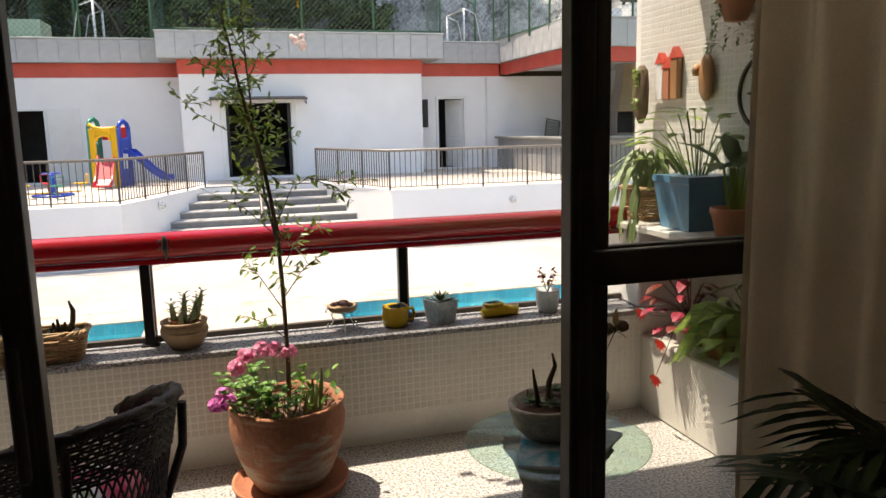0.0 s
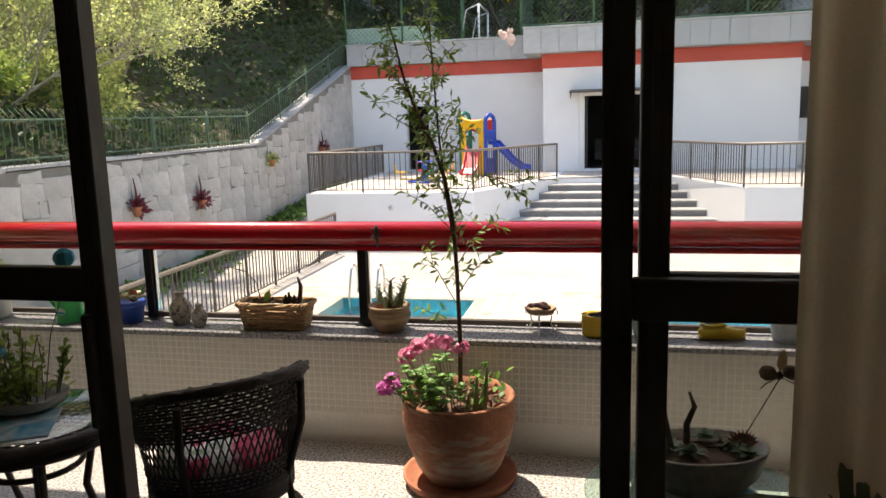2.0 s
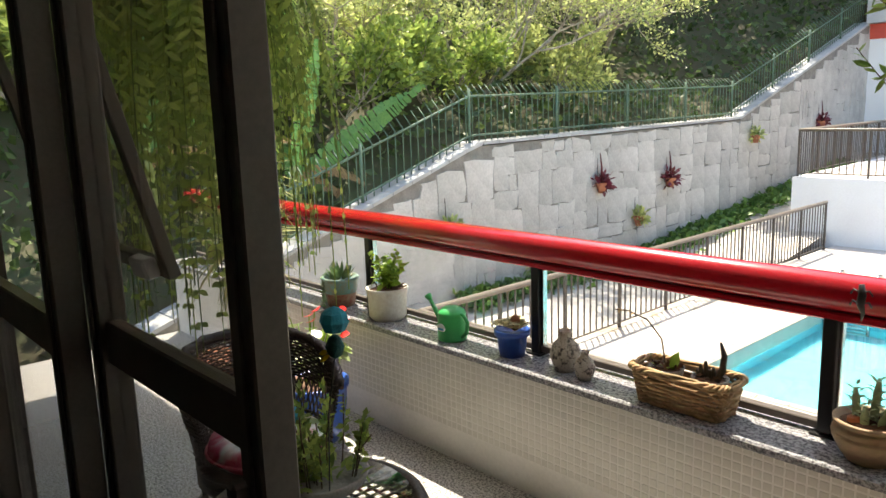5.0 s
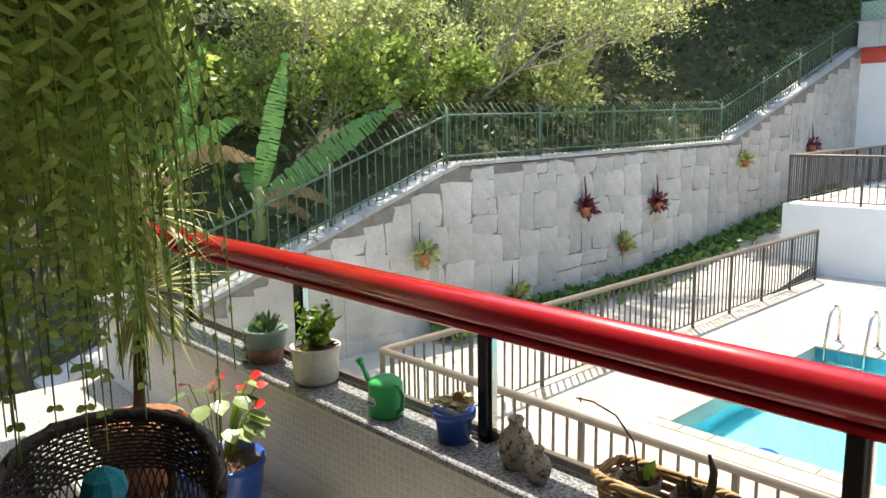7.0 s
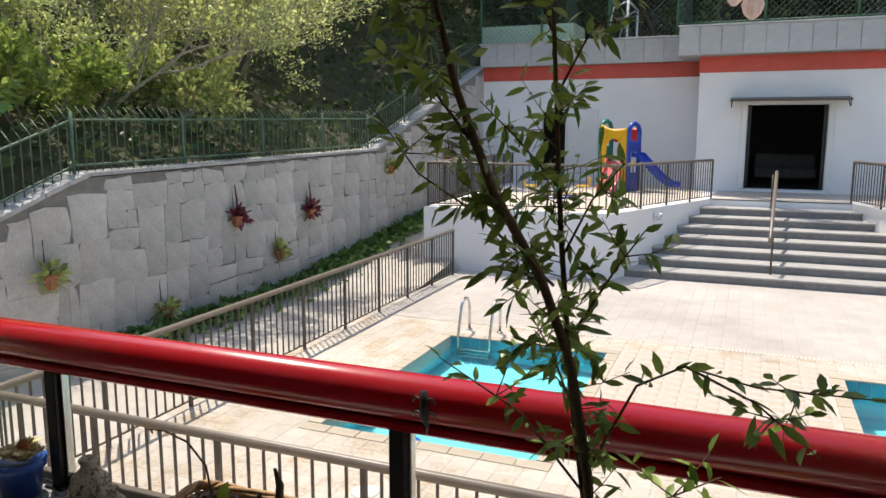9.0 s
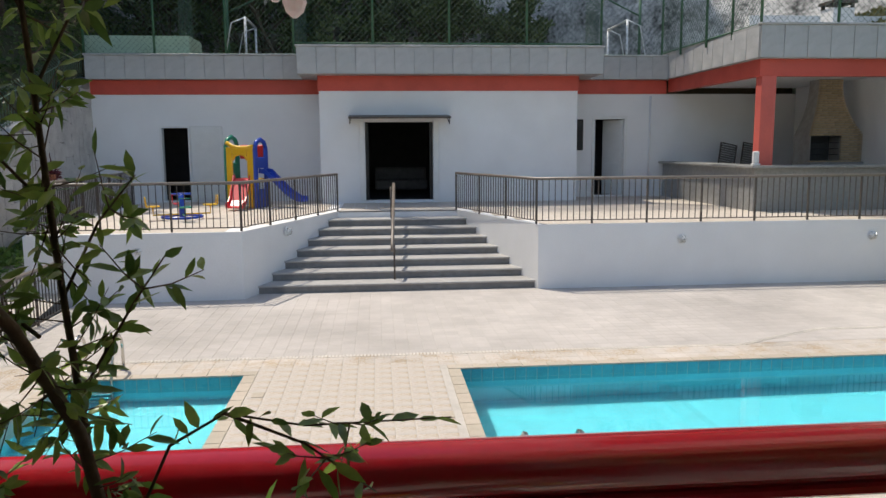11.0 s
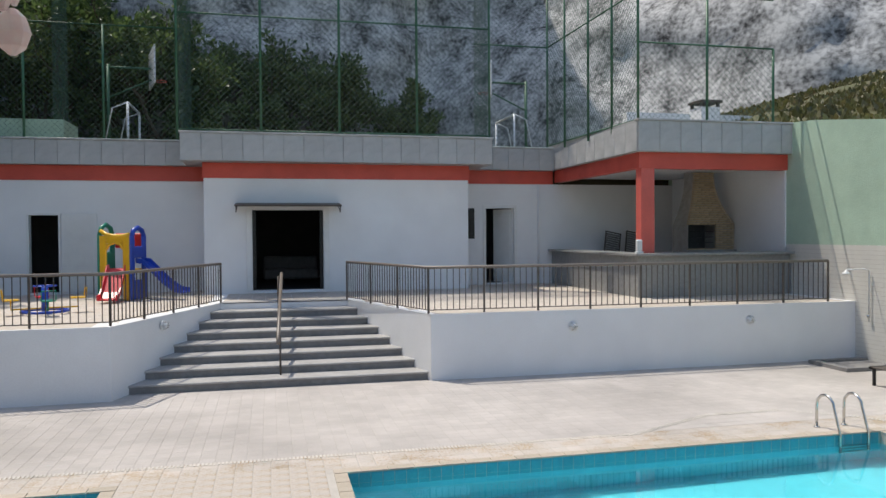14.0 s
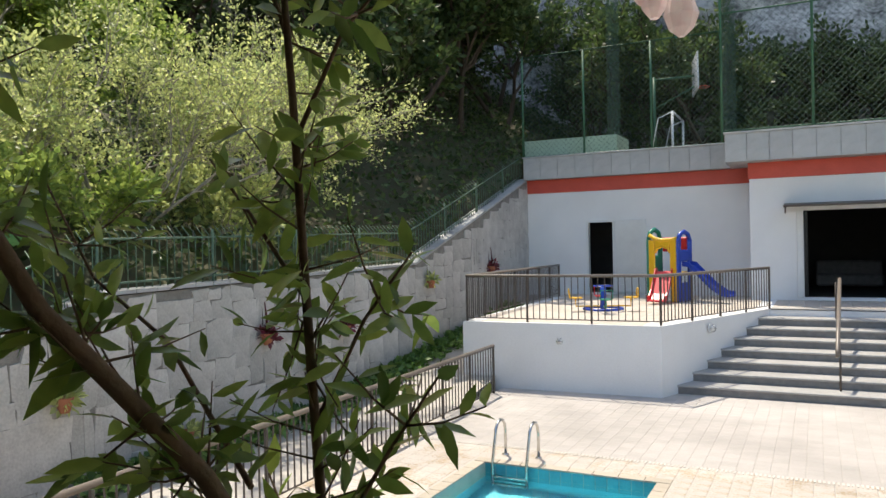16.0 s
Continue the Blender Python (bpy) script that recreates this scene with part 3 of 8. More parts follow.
for s in (-0.28, 0.28):
    g.rbox(-0.46, -0.40, s - 0.1, s + 0.1, 0, 1.62, 0.03)
g.rbox(-0.46, -0.40, -0.36, 0.36, 0.7, 1.2, 0.03)
g.tube([(-0.43, -0.30, 1.6), (-0.43, -0.2, 1.82), (-0.43, 0, 1.9), (-0.43, 0.2, 1.82), (-0.43, 0.30, 1.6)], 0.06, 8)
part("green_panel", g, PLASTIC["green"], play, "green arched side panel")
part("roof_bar", Geo().rbox(-0.38, 0.40, 0.30, 0.36, 1.3, 1.68, 0.03), PLASTIC["red"], play, "red back panel")
part("deck", Geo().rbox(-0.38, 0.38, -0.3, 0.3, 0.72, 0.78, 0.02), PLASTIC["yellow"], play)


def slide(col, w, pts, m, label):
    g = Geo()
    n = len(pts)
    prof = [(-w / 2, 0.10), (-w / 2 + 0.03, 0.10), (-w / 2 + 0.05, 0.0), (w / 2 - 0.05, 0.0), (w / 2 - 0.03, 0.10), (w / 2, 0.10), (w / 2, -0.03), (-w / 2, -0.03)]
    vs = [(x, y, z + dz) for y, z in pts for x, dz in prof]
    fs = [(i * 8 + k, i * 8 + (k + 1) % 8, (i + 1) * 8 + (k + 1) % 8, (i + 1) * 8 + k) for i in range(n - 1) for k in range(8)]
    fs += [tuple(range(8)), tuple((n - 1) * 8 + 7 - k for k in range(8))]
    part("slide", g.add(vs, fs), col, play, label, m)


slide(PLASTIC["red"], 0.46, [(-0.3, 0.8), (-0.45, 0.78), (-0.95, 0.25), (-1.15, 0.12), (-1.35, 0.10)], pose(-0.05, 0, 0, 0, 0, 17), "short red slide")
slide(PLASTIC["blue"], 0.36, [(0, 0.95), (-0.2, 0.93), (-0.8, 0.4), (-1.1, 0.22), (-1.3, 0.2)], pose(0.42, 0.1, 0, 0, 0, 84), "blue side slide")

merry = empty("merry_go_round", pose(-3.95, 19.9, U), "small playground merry-go-round with coloured seats", "merry-go-round")
part("hub", Geo().lathe([(0.07, 0), (0.07, 0.55), (0.02, 0.56)], 12), PLASTIC["blue"], merry)
part("wheel", Geo().tube([(0.22 * math.cos(t * 0.5236), 0.22 * math.sin(t * 0.5236), 0.58) for t in range(13)], 0.015, 6), PLASTIC["blue"], merry)
part("foot_ring", Geo().tube([(0.45 * math.cos(t * 0.5236), 0.45 * math.sin(t * 0.5236), 0.06) for t in range(13)], 0.03, 6), PLASTIC["blue"], merry, "blue tubular foot ring")
for k, c in enumerate(("yellow", "red", "yellow", "green")):
    a = radians(90 * k + 20)
    ca, sa = math.cos(a), math.sin(a)
    part("arm", Geo().tube([(0.07 * ca, 0.07 * sa, 0.12), (0.62 * ca, 0.62 * sa, 0.12), (0.62 * ca, 0.62 * sa, 0.3)], 0.018, 6), PLASTIC[c], merry)
    part("seat", Geo().rbox(-0.15, 0.15, -0.13, 0.13, 0.3, 0.33, 0.01, pose(0.62 * ca, 0.62 * sa, 0, 0, 0, 90 * k + 20)), PLASTIC[c], merry)
    part("seat_back", Geo().tube([(0.76 * ca - 0.13 * sa, 0.76 * sa + 0.13 * ca, 0.33), (0.78 * ca - 0.13 * sa, 0.78 * sa + 0.13 * ca, 0.52), (0.78 * ca + 0.13 * sa, 0.78 * sa - 0.13 * ca, 0.52), (0.76 * ca + 0.13 * sa, 0.76 * sa - 0.13 * ca, 0.33)], 0.013, 6), PLASTIC[c], merry)

# barbecue corner
COUNTER = mat("grey_counter_stone", (0.30, 0.30, 0.29), 0.4, vary=0.15, scale=12, fine=150, bump=0.03)
counter = empty("bar_counter", pose(0, 0, 0), "grey stone bar counter round the barbecue corner", "counter")
part("worktop", Geo().rbox(9.3, 13.735, 19.55, 20.4, 1.13, 1.19, 0.01).rbox(9.3, 10.0, 20.401, 25.55, 1.13, 1.19, 0.01), COUNTER, counter, "polished grey stone counter top")
part("body", Geo().box(9.45, 13.735, 19.75, 20.2, U, 1.13).box(9.45, 9.85, 20.2, 25.55, U, 1.13), COUNTER, counter)
BBQ_BRICK = mat("sand_yellow_brick", (0.50, 0.38, 0.24), 0.85, vary=0.15, scale=14, fine=90, bump=0.3, objvar=0.12)
bbq = empty("barbecue", pose(13.0, 22.3, U + 0.001), "sand-coloured brick barbecue with a curved tapering chimney hood", "barbecue")
MOUTH_L, MOUTH_R, MOUTH_B, MOUTH_T = -0.72, 0.12, 1.12, 1.80


def hood(z):
    """Left, right and front of the barbecue at a height."""
    f = max(0.0, min(1.0, (z - 1.84) / 1.35))
    f = 1 - (1 - f) ** 1.9
    return -0.76 + 0.38 * f, 0.73 - 0.46 * f, -0.18 + 0.3 * f


part("core", Geo().box(-0.74, MOUTH_L, -0.12, 0.7, 0, 1.82).box(MOUTH_R, 0.72, -0.12, 0.7, 0, 1.82).box(MOUTH_L, MOUTH_R, -0.12, 0.7, 0, MOUTH_B).box(MOUTH_L, MOUTH_R, 0.4, 0.7, MOUTH_B, 1.82), MORTAR, bbq)
part("fire_mouth", Geo().box(MOUTH_L, MOUTH_R, 0.38, 0.397, MOUTH_B, MOUTH_T).box(MOUTH_L, MOUTH_R, -0.1, 0.38, MOUTH_B + 0.004, MOUTH_B + 0.02).box(MOUTH_L, MOUTH_R, -0.1, 0.38, 1.79, 1.82), DARK_ROOM, bbq, "near-black fire opening")
for z in (1.3, 1.46, 1.62):
    part("grill_bar", Geo().tube([(MOUTH_L, -0.05, z), (MOUTH_R, -0.05, z)], 0.012, 6), BLACK_METAL, bbq)
part("shelf", Geo().rbox(-0.82, 0.73, -0.3, 0.0, 1.04, 1.10, 0.01), COUNTER, bbq)
rings = [1.82 + 0.1 * k for k in range(17)]
hv = []
for z in rings:
    a, b_, c = hood(z)
    hv += [(a + 0.02, c + 0.05, z), (b_ - 0.02, c + 0.05, z), (b_ - 0.02, 0.7, z), (a + 0.02, 0.7, z)]
part("hood", Geo().add(hv, [(4 * k + q, 4 * k + (q + 1) % 4, 4 * k + 4 + (q + 1) % 4, 4 * k + 4 + q) for k in range(16) for q in range(4)]), MORTAR, bbq)
bk = Geo().rbox(-0.115, 0.115, -0.05, 0.05, 0, 0.05, 0.006).mesh("brick")
for k in range(50):
    z = 0.02 + k * 0.0665
    xl, xr, yf = hood(z)
    n = max(2, int((xr - xl) / 0.24))
    wd = (xr - xl) / n
    off = 0.5 if k % 2 else 0.0
    for i in range(n + (1 if off else 0)):
        a, b_ = max(xl, xl + wd * (i - off)), min(xr, xl + wd * (i - off + 1))
        x = (a + b_) / 2
        if MOUTH_B - 0.03 < z < MOUTH_T:
            a = max(a, MOUTH_R)
            if b_ - a < 0.05:
                continue
            x = (a + b_) / 2
        part("brick", bk, BBQ_BRICK, bbq, m=pose(x, yf + 0.05, z) @ Matrix.Diagonal(((b_ - a - 0.008) / 0.23, 1, 1, 1)))
for k in range(2):
    ch = empty("folded_lounger", pose(11.2 + 0.72 * k, 24.9, 1.0), "folded grey slatted sun lounger leaning on the wall", "lounger", "folded loungers")
    m = pose(0, 0, 0, -12, 12, 0)
    part("frame", Geo().box(-0.27, -0.24, -0.02, 0.02, 0, 0.75, m).box(0.24, 0.27, -0.02, 0.02, 0, 0.75, m).box(-0.24, 0.24, -0.02, 0.02, 0.72, 0.75, m).box(-0.24, 0.24, -0.02, 0.02, 0, 0.03, m), BROWN_METAL, ch)
    for i in range(9):
        part("slat", Geo().rbox(-0.24, 0.24, -0.012, 0.012, 0.06 + i * 0.072, 0.115 + i * 0.072, 0.004, m), GREY_CLOTH, ch)
solid("back_counter", Geo().rbox(10.01, 13.735, 24.3, 25.55, 0.95, 1.0, 0.01).box(10.02, 13.735, 24.4, 25.55, U, 0.95), COUNTER, "grey stone back counter", "counter", "")
sd = empty("soap_dispenser", pose(9.52, 19.85, 1.19), "white plastic dispenser on the counter by the pillar", "dispenser")
part("body", Geo().rbox(-0.07, 0.07, -0.06, 0.06, 0.05, 0.34, 0.025), CREAM_DOOR, sd)
part("foot", Geo().rbox(-0.09, 0.09, -0.07, 0.07, 0, 0.05, 0.01), CREAM_DOOR, sd)

shower = empty("garden_shower", pose(13.66, 17.1, D), "white outdoor wall shower over a grey tray", "shower")
part("pipe", Geo().tube([(0.06, 0, 0.9), (0.06, 0, 2.05), (-0.1, 0, 2.1), (-0.55, 0, 2.08)], 0.016, 8), CREAM_DOOR, shower)
part("head", Geo().lathe([(0.09, 0), (0.085, 0.03), (0.03, 0.07), (0.015, 0.1)], 14, (-0.55, 0, 1.98)), CREAM_DOOR, shower, "white round shower head")
part("tap", Geo().lathe([(0.03, 0), (0.035, 0.05), (0.01, 0.06)], 10, (0.04, 0, 1.0)), GALV, shower)
part("tray", Geo().box(-1.35, 0.08, -0.95, -0.8, 0, 0.08).box(-1.35, 0.08, 0.05, 0.2, 0, 0.08).box(-1.35, -1.2, -0.8, 0.05, 0, 0.08).box(-1.2, 0.08, -0.8, 0.05, 0, 0.03), STEP, shower, "raised grey stone shower tray")
lounger = empty("sun_lounger", pose(11.7, 14.6, D), "dark brown slatted sun lounger on the pool deck", "lounger")
for x in (0.1, 1.75):
    for y in (-0.28, 0.28):
        part("leg", Geo().rbox(x - 0.025, x + 0.025, y - 0.025, y + 0.025, 0, 0.34, 0.005), BLACK_METAL, lounger)
part("frame", Geo().box(0, 1.9, -0.31, -0.27, 0.32, 0.37).box(0, 1.9, 0.27, 0.31, 0.32, 0.37), BLACK_METAL, lounger)
for k in range(18):
    part("slat", Geo().rbox(0.02 + k * 0.105, 0.1 + k * 0.105, -0.27, 0.27, 0.345, 0.365, 0.004), BROWN_METAL, lounger)


def ladder(x, y, turn):
    o = empty("pool_ladder", pose(x, y, D, 0, 0, turn), "bent stainless steel pool ladder", "ladder", "pool ladders")
    for s in (-0.24, 0.24):
        pts = [(s, 0.42, 0.0), (s, 0.42, 0.34)] + [(s, 0.24 + 0.18 * math.cos(a), 0.34 + 0.18 * math.sin(a)) for a in (0.5, 1.05, 1.57, 2.1, 2.64)] + [(s, 0.06, 0.34), (s, -0.06, 0.0), (s, -0.06, -0.55)]
        part("rail", Geo().tube(pts, 0.021, 10), GALV, o, "polished steel hoop")
    for k in range(3):
        part("rung", Geo().rbox(-0.24, 0.24, -0.11, -0.03, -0.22 - k * 0.14, -0.19 - k * 0.14, 0.008), GALV, o)
    for s in (-0.24, 0.24):
        part("flange", Geo().lathe([(0.05, 0), (0.045, 0.015), (0.022, 0.02)], 12, (s, 0.42, 0)), GALV, o)


ladder(-3.2, 12.13, 0)
ladder(8.85, 12.13, 0)
ladder(1.92, 8.7, 180)
chlor = empty("chlorine_float", pose(9.15, 11.6, D - 0.14), "white and blue floating chlorine dispenser on the pool", "float")
part("ring", Geo().tube([(0.1 * math.cos(t * 0.5236), 0.1 * math.sin(t * 0.5236), 0.02) for t in range(13)], 0.035, 8), CREAM_DOOR, chlor)
part("cap", Geo().lathe([(0.06, 0), (0.06, 0.07), (0.01, 0.09)], 12), PLASTIC["blue"], chlor)
for x, y, zb in ((7.0, 10.9, 1.05), (-2.9, 9.2, 0.65)):
    solid("pool_drain", Geo().lathe([(0.14, 0), (0.13, 0.02), (0.01, 0.025)], 18, (x, y, D - zb)), PLASTIC["blue"], "round blue drain cover on the pool floor", "drain", "")
solid("deck_cover", Geo().lathe([(0.12, 0), (0.115, 0.008), (0.01, 0.009)], 18, (-2.45, 7.4, D)), CREAM_DOOR, "small round white cover plate in the deck", "cover", "")
for x, y in ((1.2, 10.4), (-1.0, 11.3)):
    solid("deck_plate", Geo().rbox(x - 0.07, x + 0.07, y - 0.09, y + 0.09, D, D + 0.006, 0.002), COPING, "small square sand-coloured plate in the deck", "cover", "")

# ---- court on the roof: net fence, hoops, goals ----
def net_panel(name, a, b, z0, z1, pitch, wire, label):
    """Diagonal wire net between two plan points."""
    a, b = Vector(a), Vector(b)
    d = b - a
    w, h = d.length, z1 - z0
    u = d / w
    n = Vector((-u.y, u.x))
    g = Geo()
    k = -h
    while k < w:
        for s in (0, 1):
            s0, s1 = max(0, -k), min(h, w - k)
            if s1 > s0:
                pa, pb = (k + s0, z0 + s0), (k + s1, z0 + s1)
                if s:
                    pa, pb = (w - pa[0], pa[1]), (w - pb[0], pb[1])
                P = [Vector((a.x + u.x * q, a.y + u.y * q, z)) for q, z in (pa, pb)]
                off = [Vector((n.x * wire, n.y * wire, 0)), Vector((0, 0, wire * 1.4)), Vector((-n.x * wire, -n.y * wire, 0))]
                vs = [p + o for p in P for o in off]
                g.add(vs, [(0, 1, 4, 3), (1, 2, 5, 4), (2, 0, 3, 5)])
        k += pitch
    return part(name, g, NET, None, label)


court = empty("court_fence", pose(0, 0, 0), "tall dark green wire-net fence round the sports court", "fence")
POSTS = [(-7.95, 25.65, 7.65), (-5.95, 25.65, 7.65), (-3.9, 25.65, 7.65), (-1.75, 23.95, 12), (0.42, 23.95, 12), (2.55, 23.95, 12), (4.75, 23.95, 12), (6.9, 23.95, 12), (9.35, 25.65, 10), (9.35, 24.2, 10), (9.4, 22.6, 10), (9.45, 21.2, 10), (9.5, 19.85, 10), (11.4, 19.85, 7.6), (13.3, 19.85, 6.4)]
for x, y, zt in POSTS:
    part("post", Geo().tube([(x, y, 4.3), (x, y, zt)], 0.035, 8), GREEN_PAINT, court)
FENCE_RUNS = [((-7.95, 25.65), (-1.75, 25.65), 4.45, 7.65), ((-1.75, 23.95), (6.9, 23.95), 4.55, 11.5), ((6.9, 25.65), (9.35, 25.65), 4.45, 10.0), ((9.35, 25.65), (9.5, 19.85), 4.5, 10.0), ((9.5, 19.85), (13.3, 19.85), 4.5, 6.4)]
for a, b, z0, z1 in FENCE_RUNS:
    net_panel("net", a, b, z0, z1, 0.16, 0.0055, "").parent = court
    for z in (z0, z1, 7.65):
        part("line_rail", Geo().tube([(*a, z), (*b, z)], 0.022, 6), GREEN_PAINT, court)
for x, y in ((-1.6, 24.15), (6.7, 24.15), (-5.2, 26.4)):
    net_panel("gathered_net", (x - 0.2, y), (x + 0.2, y), 4.5, 12, 0.035, 0.006, "").parent = court
COURT_BLUE = mat("white_enamel", (0.78, 0.8, 0.82), 0.4, vary=0.05, scale=4)
for x, s in ((-3.5, 1), (9.35, -1)):
    hoop = empty("basketball_hoop", pose(x, 32, 4.3), "white basketball backboard on a steel arm", "basketball hoop", "basketball hoops")
    part("backboard", Geo().rbox(-0.025, 0.025, -0.9, 0.9, 2.85, 4.2, 0.01, pose(0, 0, 0, 0, 0, 14 * s)), COURT_BLUE, hoop)
    part("target", Geo().box(0.03 * s - 0.004, 0.03 * s + 0.004, -0.3, 0.3, 3.1, 3.13, pose(0, 0, 0, 0, 0, 14 * s)).box(0.03 * s - 0.004, 0.03 * s + 0.004, -0.3, -0.27, 3.1, 3.55, pose(0, 0, 0, 0, 0, 14 * s)).box(0.03 * s - 0.004, 0.03 * s + 0.004, 0.27, 0.3, 3.1, 3.55, pose(0, 0, 0, 0, 0, 14 * s)), BROWN_METAL, hoop)
    part("rim", Geo().tube([(0.28 * s + 0.22 * math.cos(t * 0.5236), 0.22 * math.sin(t * 0.5236), 3.05) for t in range(13)], 0.012, 6), RED_BAND, hoop)
    part("arm", Geo().tube([(-0.03 * s, 0, 3.5), (-1.5 * s, 0, 3.5)], 0.04, 8).tube([(-0.03 * s, 0, 3.1), (-1.5 * s, 0, 2.4)], 0.03, 8), GREEN_PAINT, hoop)
    part("pole", Geo().tube([(-1.5 * s, 0, 0), (-1.5 * s, 0, 3.6)], 0.06, 8), GREEN_PAINT, hoop)
    goal = empty("goal", pose(x - 0.7 * s, 32.3, 4.3), "white tubular football goal frame", "goal", "football goals")
    for y in (-1.2, 1.2):
        part("post", Geo().tube([(0, y, 0), (0, y, 2.1)], 0.045, 8), COURT_BLUE, goal)
        part("back_stay", Geo().tube([(0, y, 2.1), (-0.5 * s, y, 1.9), (-0.9 * s, y, 0)], 0.025, 8), COURT_BLUE, goal)
    part("crossbar", Geo().tube([(0, -1.2, 2.1), (0, 1.2, 2.1)], 0.045, 8), COURT_BLUE, goal)
solid("court_kerb", Geo().prism([(-8.0, 25.9), (-5.0, 25.9), (-5.0, 27.5)], 4.3, 5.0), GREEN_WALL, "pale green painted end of the court wall", "wall")
chim = empty("chimney", pose(13.2, 22.8, 4.46), "small white barbecue chimney with a cap", "chimney")
part("stack", Geo().box(-0.3, 0.3, -0.3, 0.3, 0, 0.9), WHITE, chim)
part("cap", Geo().rbox(-0.36, 0.36, -0.36, 0.36, 1.02, 1.1, 0.01).box(-0.3, -0.22, -0.3, -0.22, 0.9, 1.02).box(0.22, 0.3, -0.3, -0.22, 0.9, 1.02).box(-0.3, -0.22, 0.22, 0.3, 0.9, 1.02).box(0.22, 0.3, 0.22, 0.3, 0.9, 1.02), BROWN_METAL, chim)
solid("roof_upstand", Geo().box(11.6, 19, 24.6, 24.9, 4.46, 5.5), WHITE, "white painted wall behind the barbecue roof", "wall")

# ---- hillside, rock face, planting ----
def slope_sheet(x0, x1, y0, y1, nx, ny, zf, rough):
    g = Geo()
    vs = []
    for j in range(ny + 1):
        for i in range(nx + 1):
            x, y = x0 + (x1 - x0) * i / nx, y0 + (y1 - y0) * j / ny
            vs.append((x, y, zf(x, y) + rough * noise.fractal((x * 0.35, y * 0.35, 3.1), 1.0, 2.0, 4)))
    return g.add(vs, [(j * (nx + 1) + i, j * (nx + 1) + i + 1, (j + 1) * (nx + 1) + i + 1, (j + 1) * (nx + 1) + i) for j in range(ny) for i in range(nx)], True)


def wall_top(y):
    return float(np.interp(y, [-20, 4, 9.69, 18.0, 26, 60], [-3.0, -0.95, 1.05, 1.15, 3.7, 8]))


# litter colour darkened for the shade that the trees throw on the slope
HILL = mat("wooded_slope", (0.05, 0.065, 0.022), 0.95, colour2=(0.075, 0.052, 0.03), scale=0.5, fine=9, bump=0.8)
solid("hill", slope_sheet(-55, -8.15, -20, 70, 60, 100, lambda x, y: wall_top(y) - 0.15 + max(0, -8.2 - x) * 0.62, 0.25), HILL, "steep wooded slope above the stone wall", "hill")
ROCK = mat("grey_rock_face", (0.58, 0.57, 0.55), 0.9, colour2=(0.04, 0.04, 0.04), scale=0.8, fine=5, bump=1.0, ramp=(0.36, 0.60))
g = Geo()
vs = []
NXR, NZR = 130, 60
for j in range(NZR + 1):
    for i in range(NXR + 1):
        x = -30 + 75 * i / NXR
        z = 3.5 + 30 * j / NZR
        k = max(0.0, min(1.0, (x - 8) / 5))
        y = 43 - max(0, x - 8.5) * 1.15 + (z - 4) * (0.03 + 0.62 * k)
        y += 2.4 * noise.fractal((x * 0.16, z * 0.16, 7), 1.0, 2.1, 6)
        vs.append((x, y, z))
solid("rock_face", g.add(vs, [(j * (NXR + 1) + i, j * (NXR + 1) + i + 1, (j + 1) * (NXR + 1) + i + 1, (j + 1) * (NXR + 1) + i) for j in range(NZR) for i in range(NXR)], True), ROCK, "steep grey rock face behind the sports court", "rock")
GRASS = mat("grass_bank", (0.075, 0.085, 0.03), 0.95, colour2=(0.10, 0.075, 0.045), scale=0.9, fine=14, bump=0.8)
solid("grass_bank", slope_sheet(14.22, 40, 5, 36, 40, 40, lambda x, y: float(np.interp(y, [5, 18.9, 26, 36], [2.2, 4.3, 4.8, 5])) + (x - 13.8) * 0.3, 0.3), GRASS, "grass bank above the green boundary wall", "bank")

def leaf_mat(name, c, c2, trans=0.35):
    return mat(name, c, 0.45, colour2=c2, scale=1.5, fine=20, bump=0.0, island=0.45, trans=trans)


# sun on the front trees and shade further back are partly in these tones
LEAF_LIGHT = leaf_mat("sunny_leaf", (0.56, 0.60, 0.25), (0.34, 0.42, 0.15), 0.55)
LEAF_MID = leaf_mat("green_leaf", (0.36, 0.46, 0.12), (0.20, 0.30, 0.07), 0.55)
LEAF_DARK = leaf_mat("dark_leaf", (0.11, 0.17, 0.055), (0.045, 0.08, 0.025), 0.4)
LEAF_BLUE = leaf_mat("grey_green_leaf", (0.12, 0.17, 0.10), (0.06, 0.09, 0.05))
BARK = mat("pale_bark", (0.44, 0.39, 0.31), 0.9, colour2=(0.13, 0.11, 0.085), scale=6, fine=40, bump=0.4)
DARK_BARK = mat("dark_bark", (0.09, 0.065, 0.045), 0.9, scale=8, fine=50, bump=0.4)


def quad_leaf(g, p, d, size, rnd):
    """A small far-off leaf: one folded diamond."""
    side = d.cross(Vector((rnd.uniform(-1, 1), rnd.uniform(-1, 1), rnd.uniform(-0.2, 1)))).normalized() * size * 0.28
    up = side.cross(d).normalized() * size * 0.08
    g.add([p, p + d * size * 0.5 + side + up, p + d * size, p + d * size * 0.5 - side + up], [(0, 1, 2), (0, 2, 3)], True)


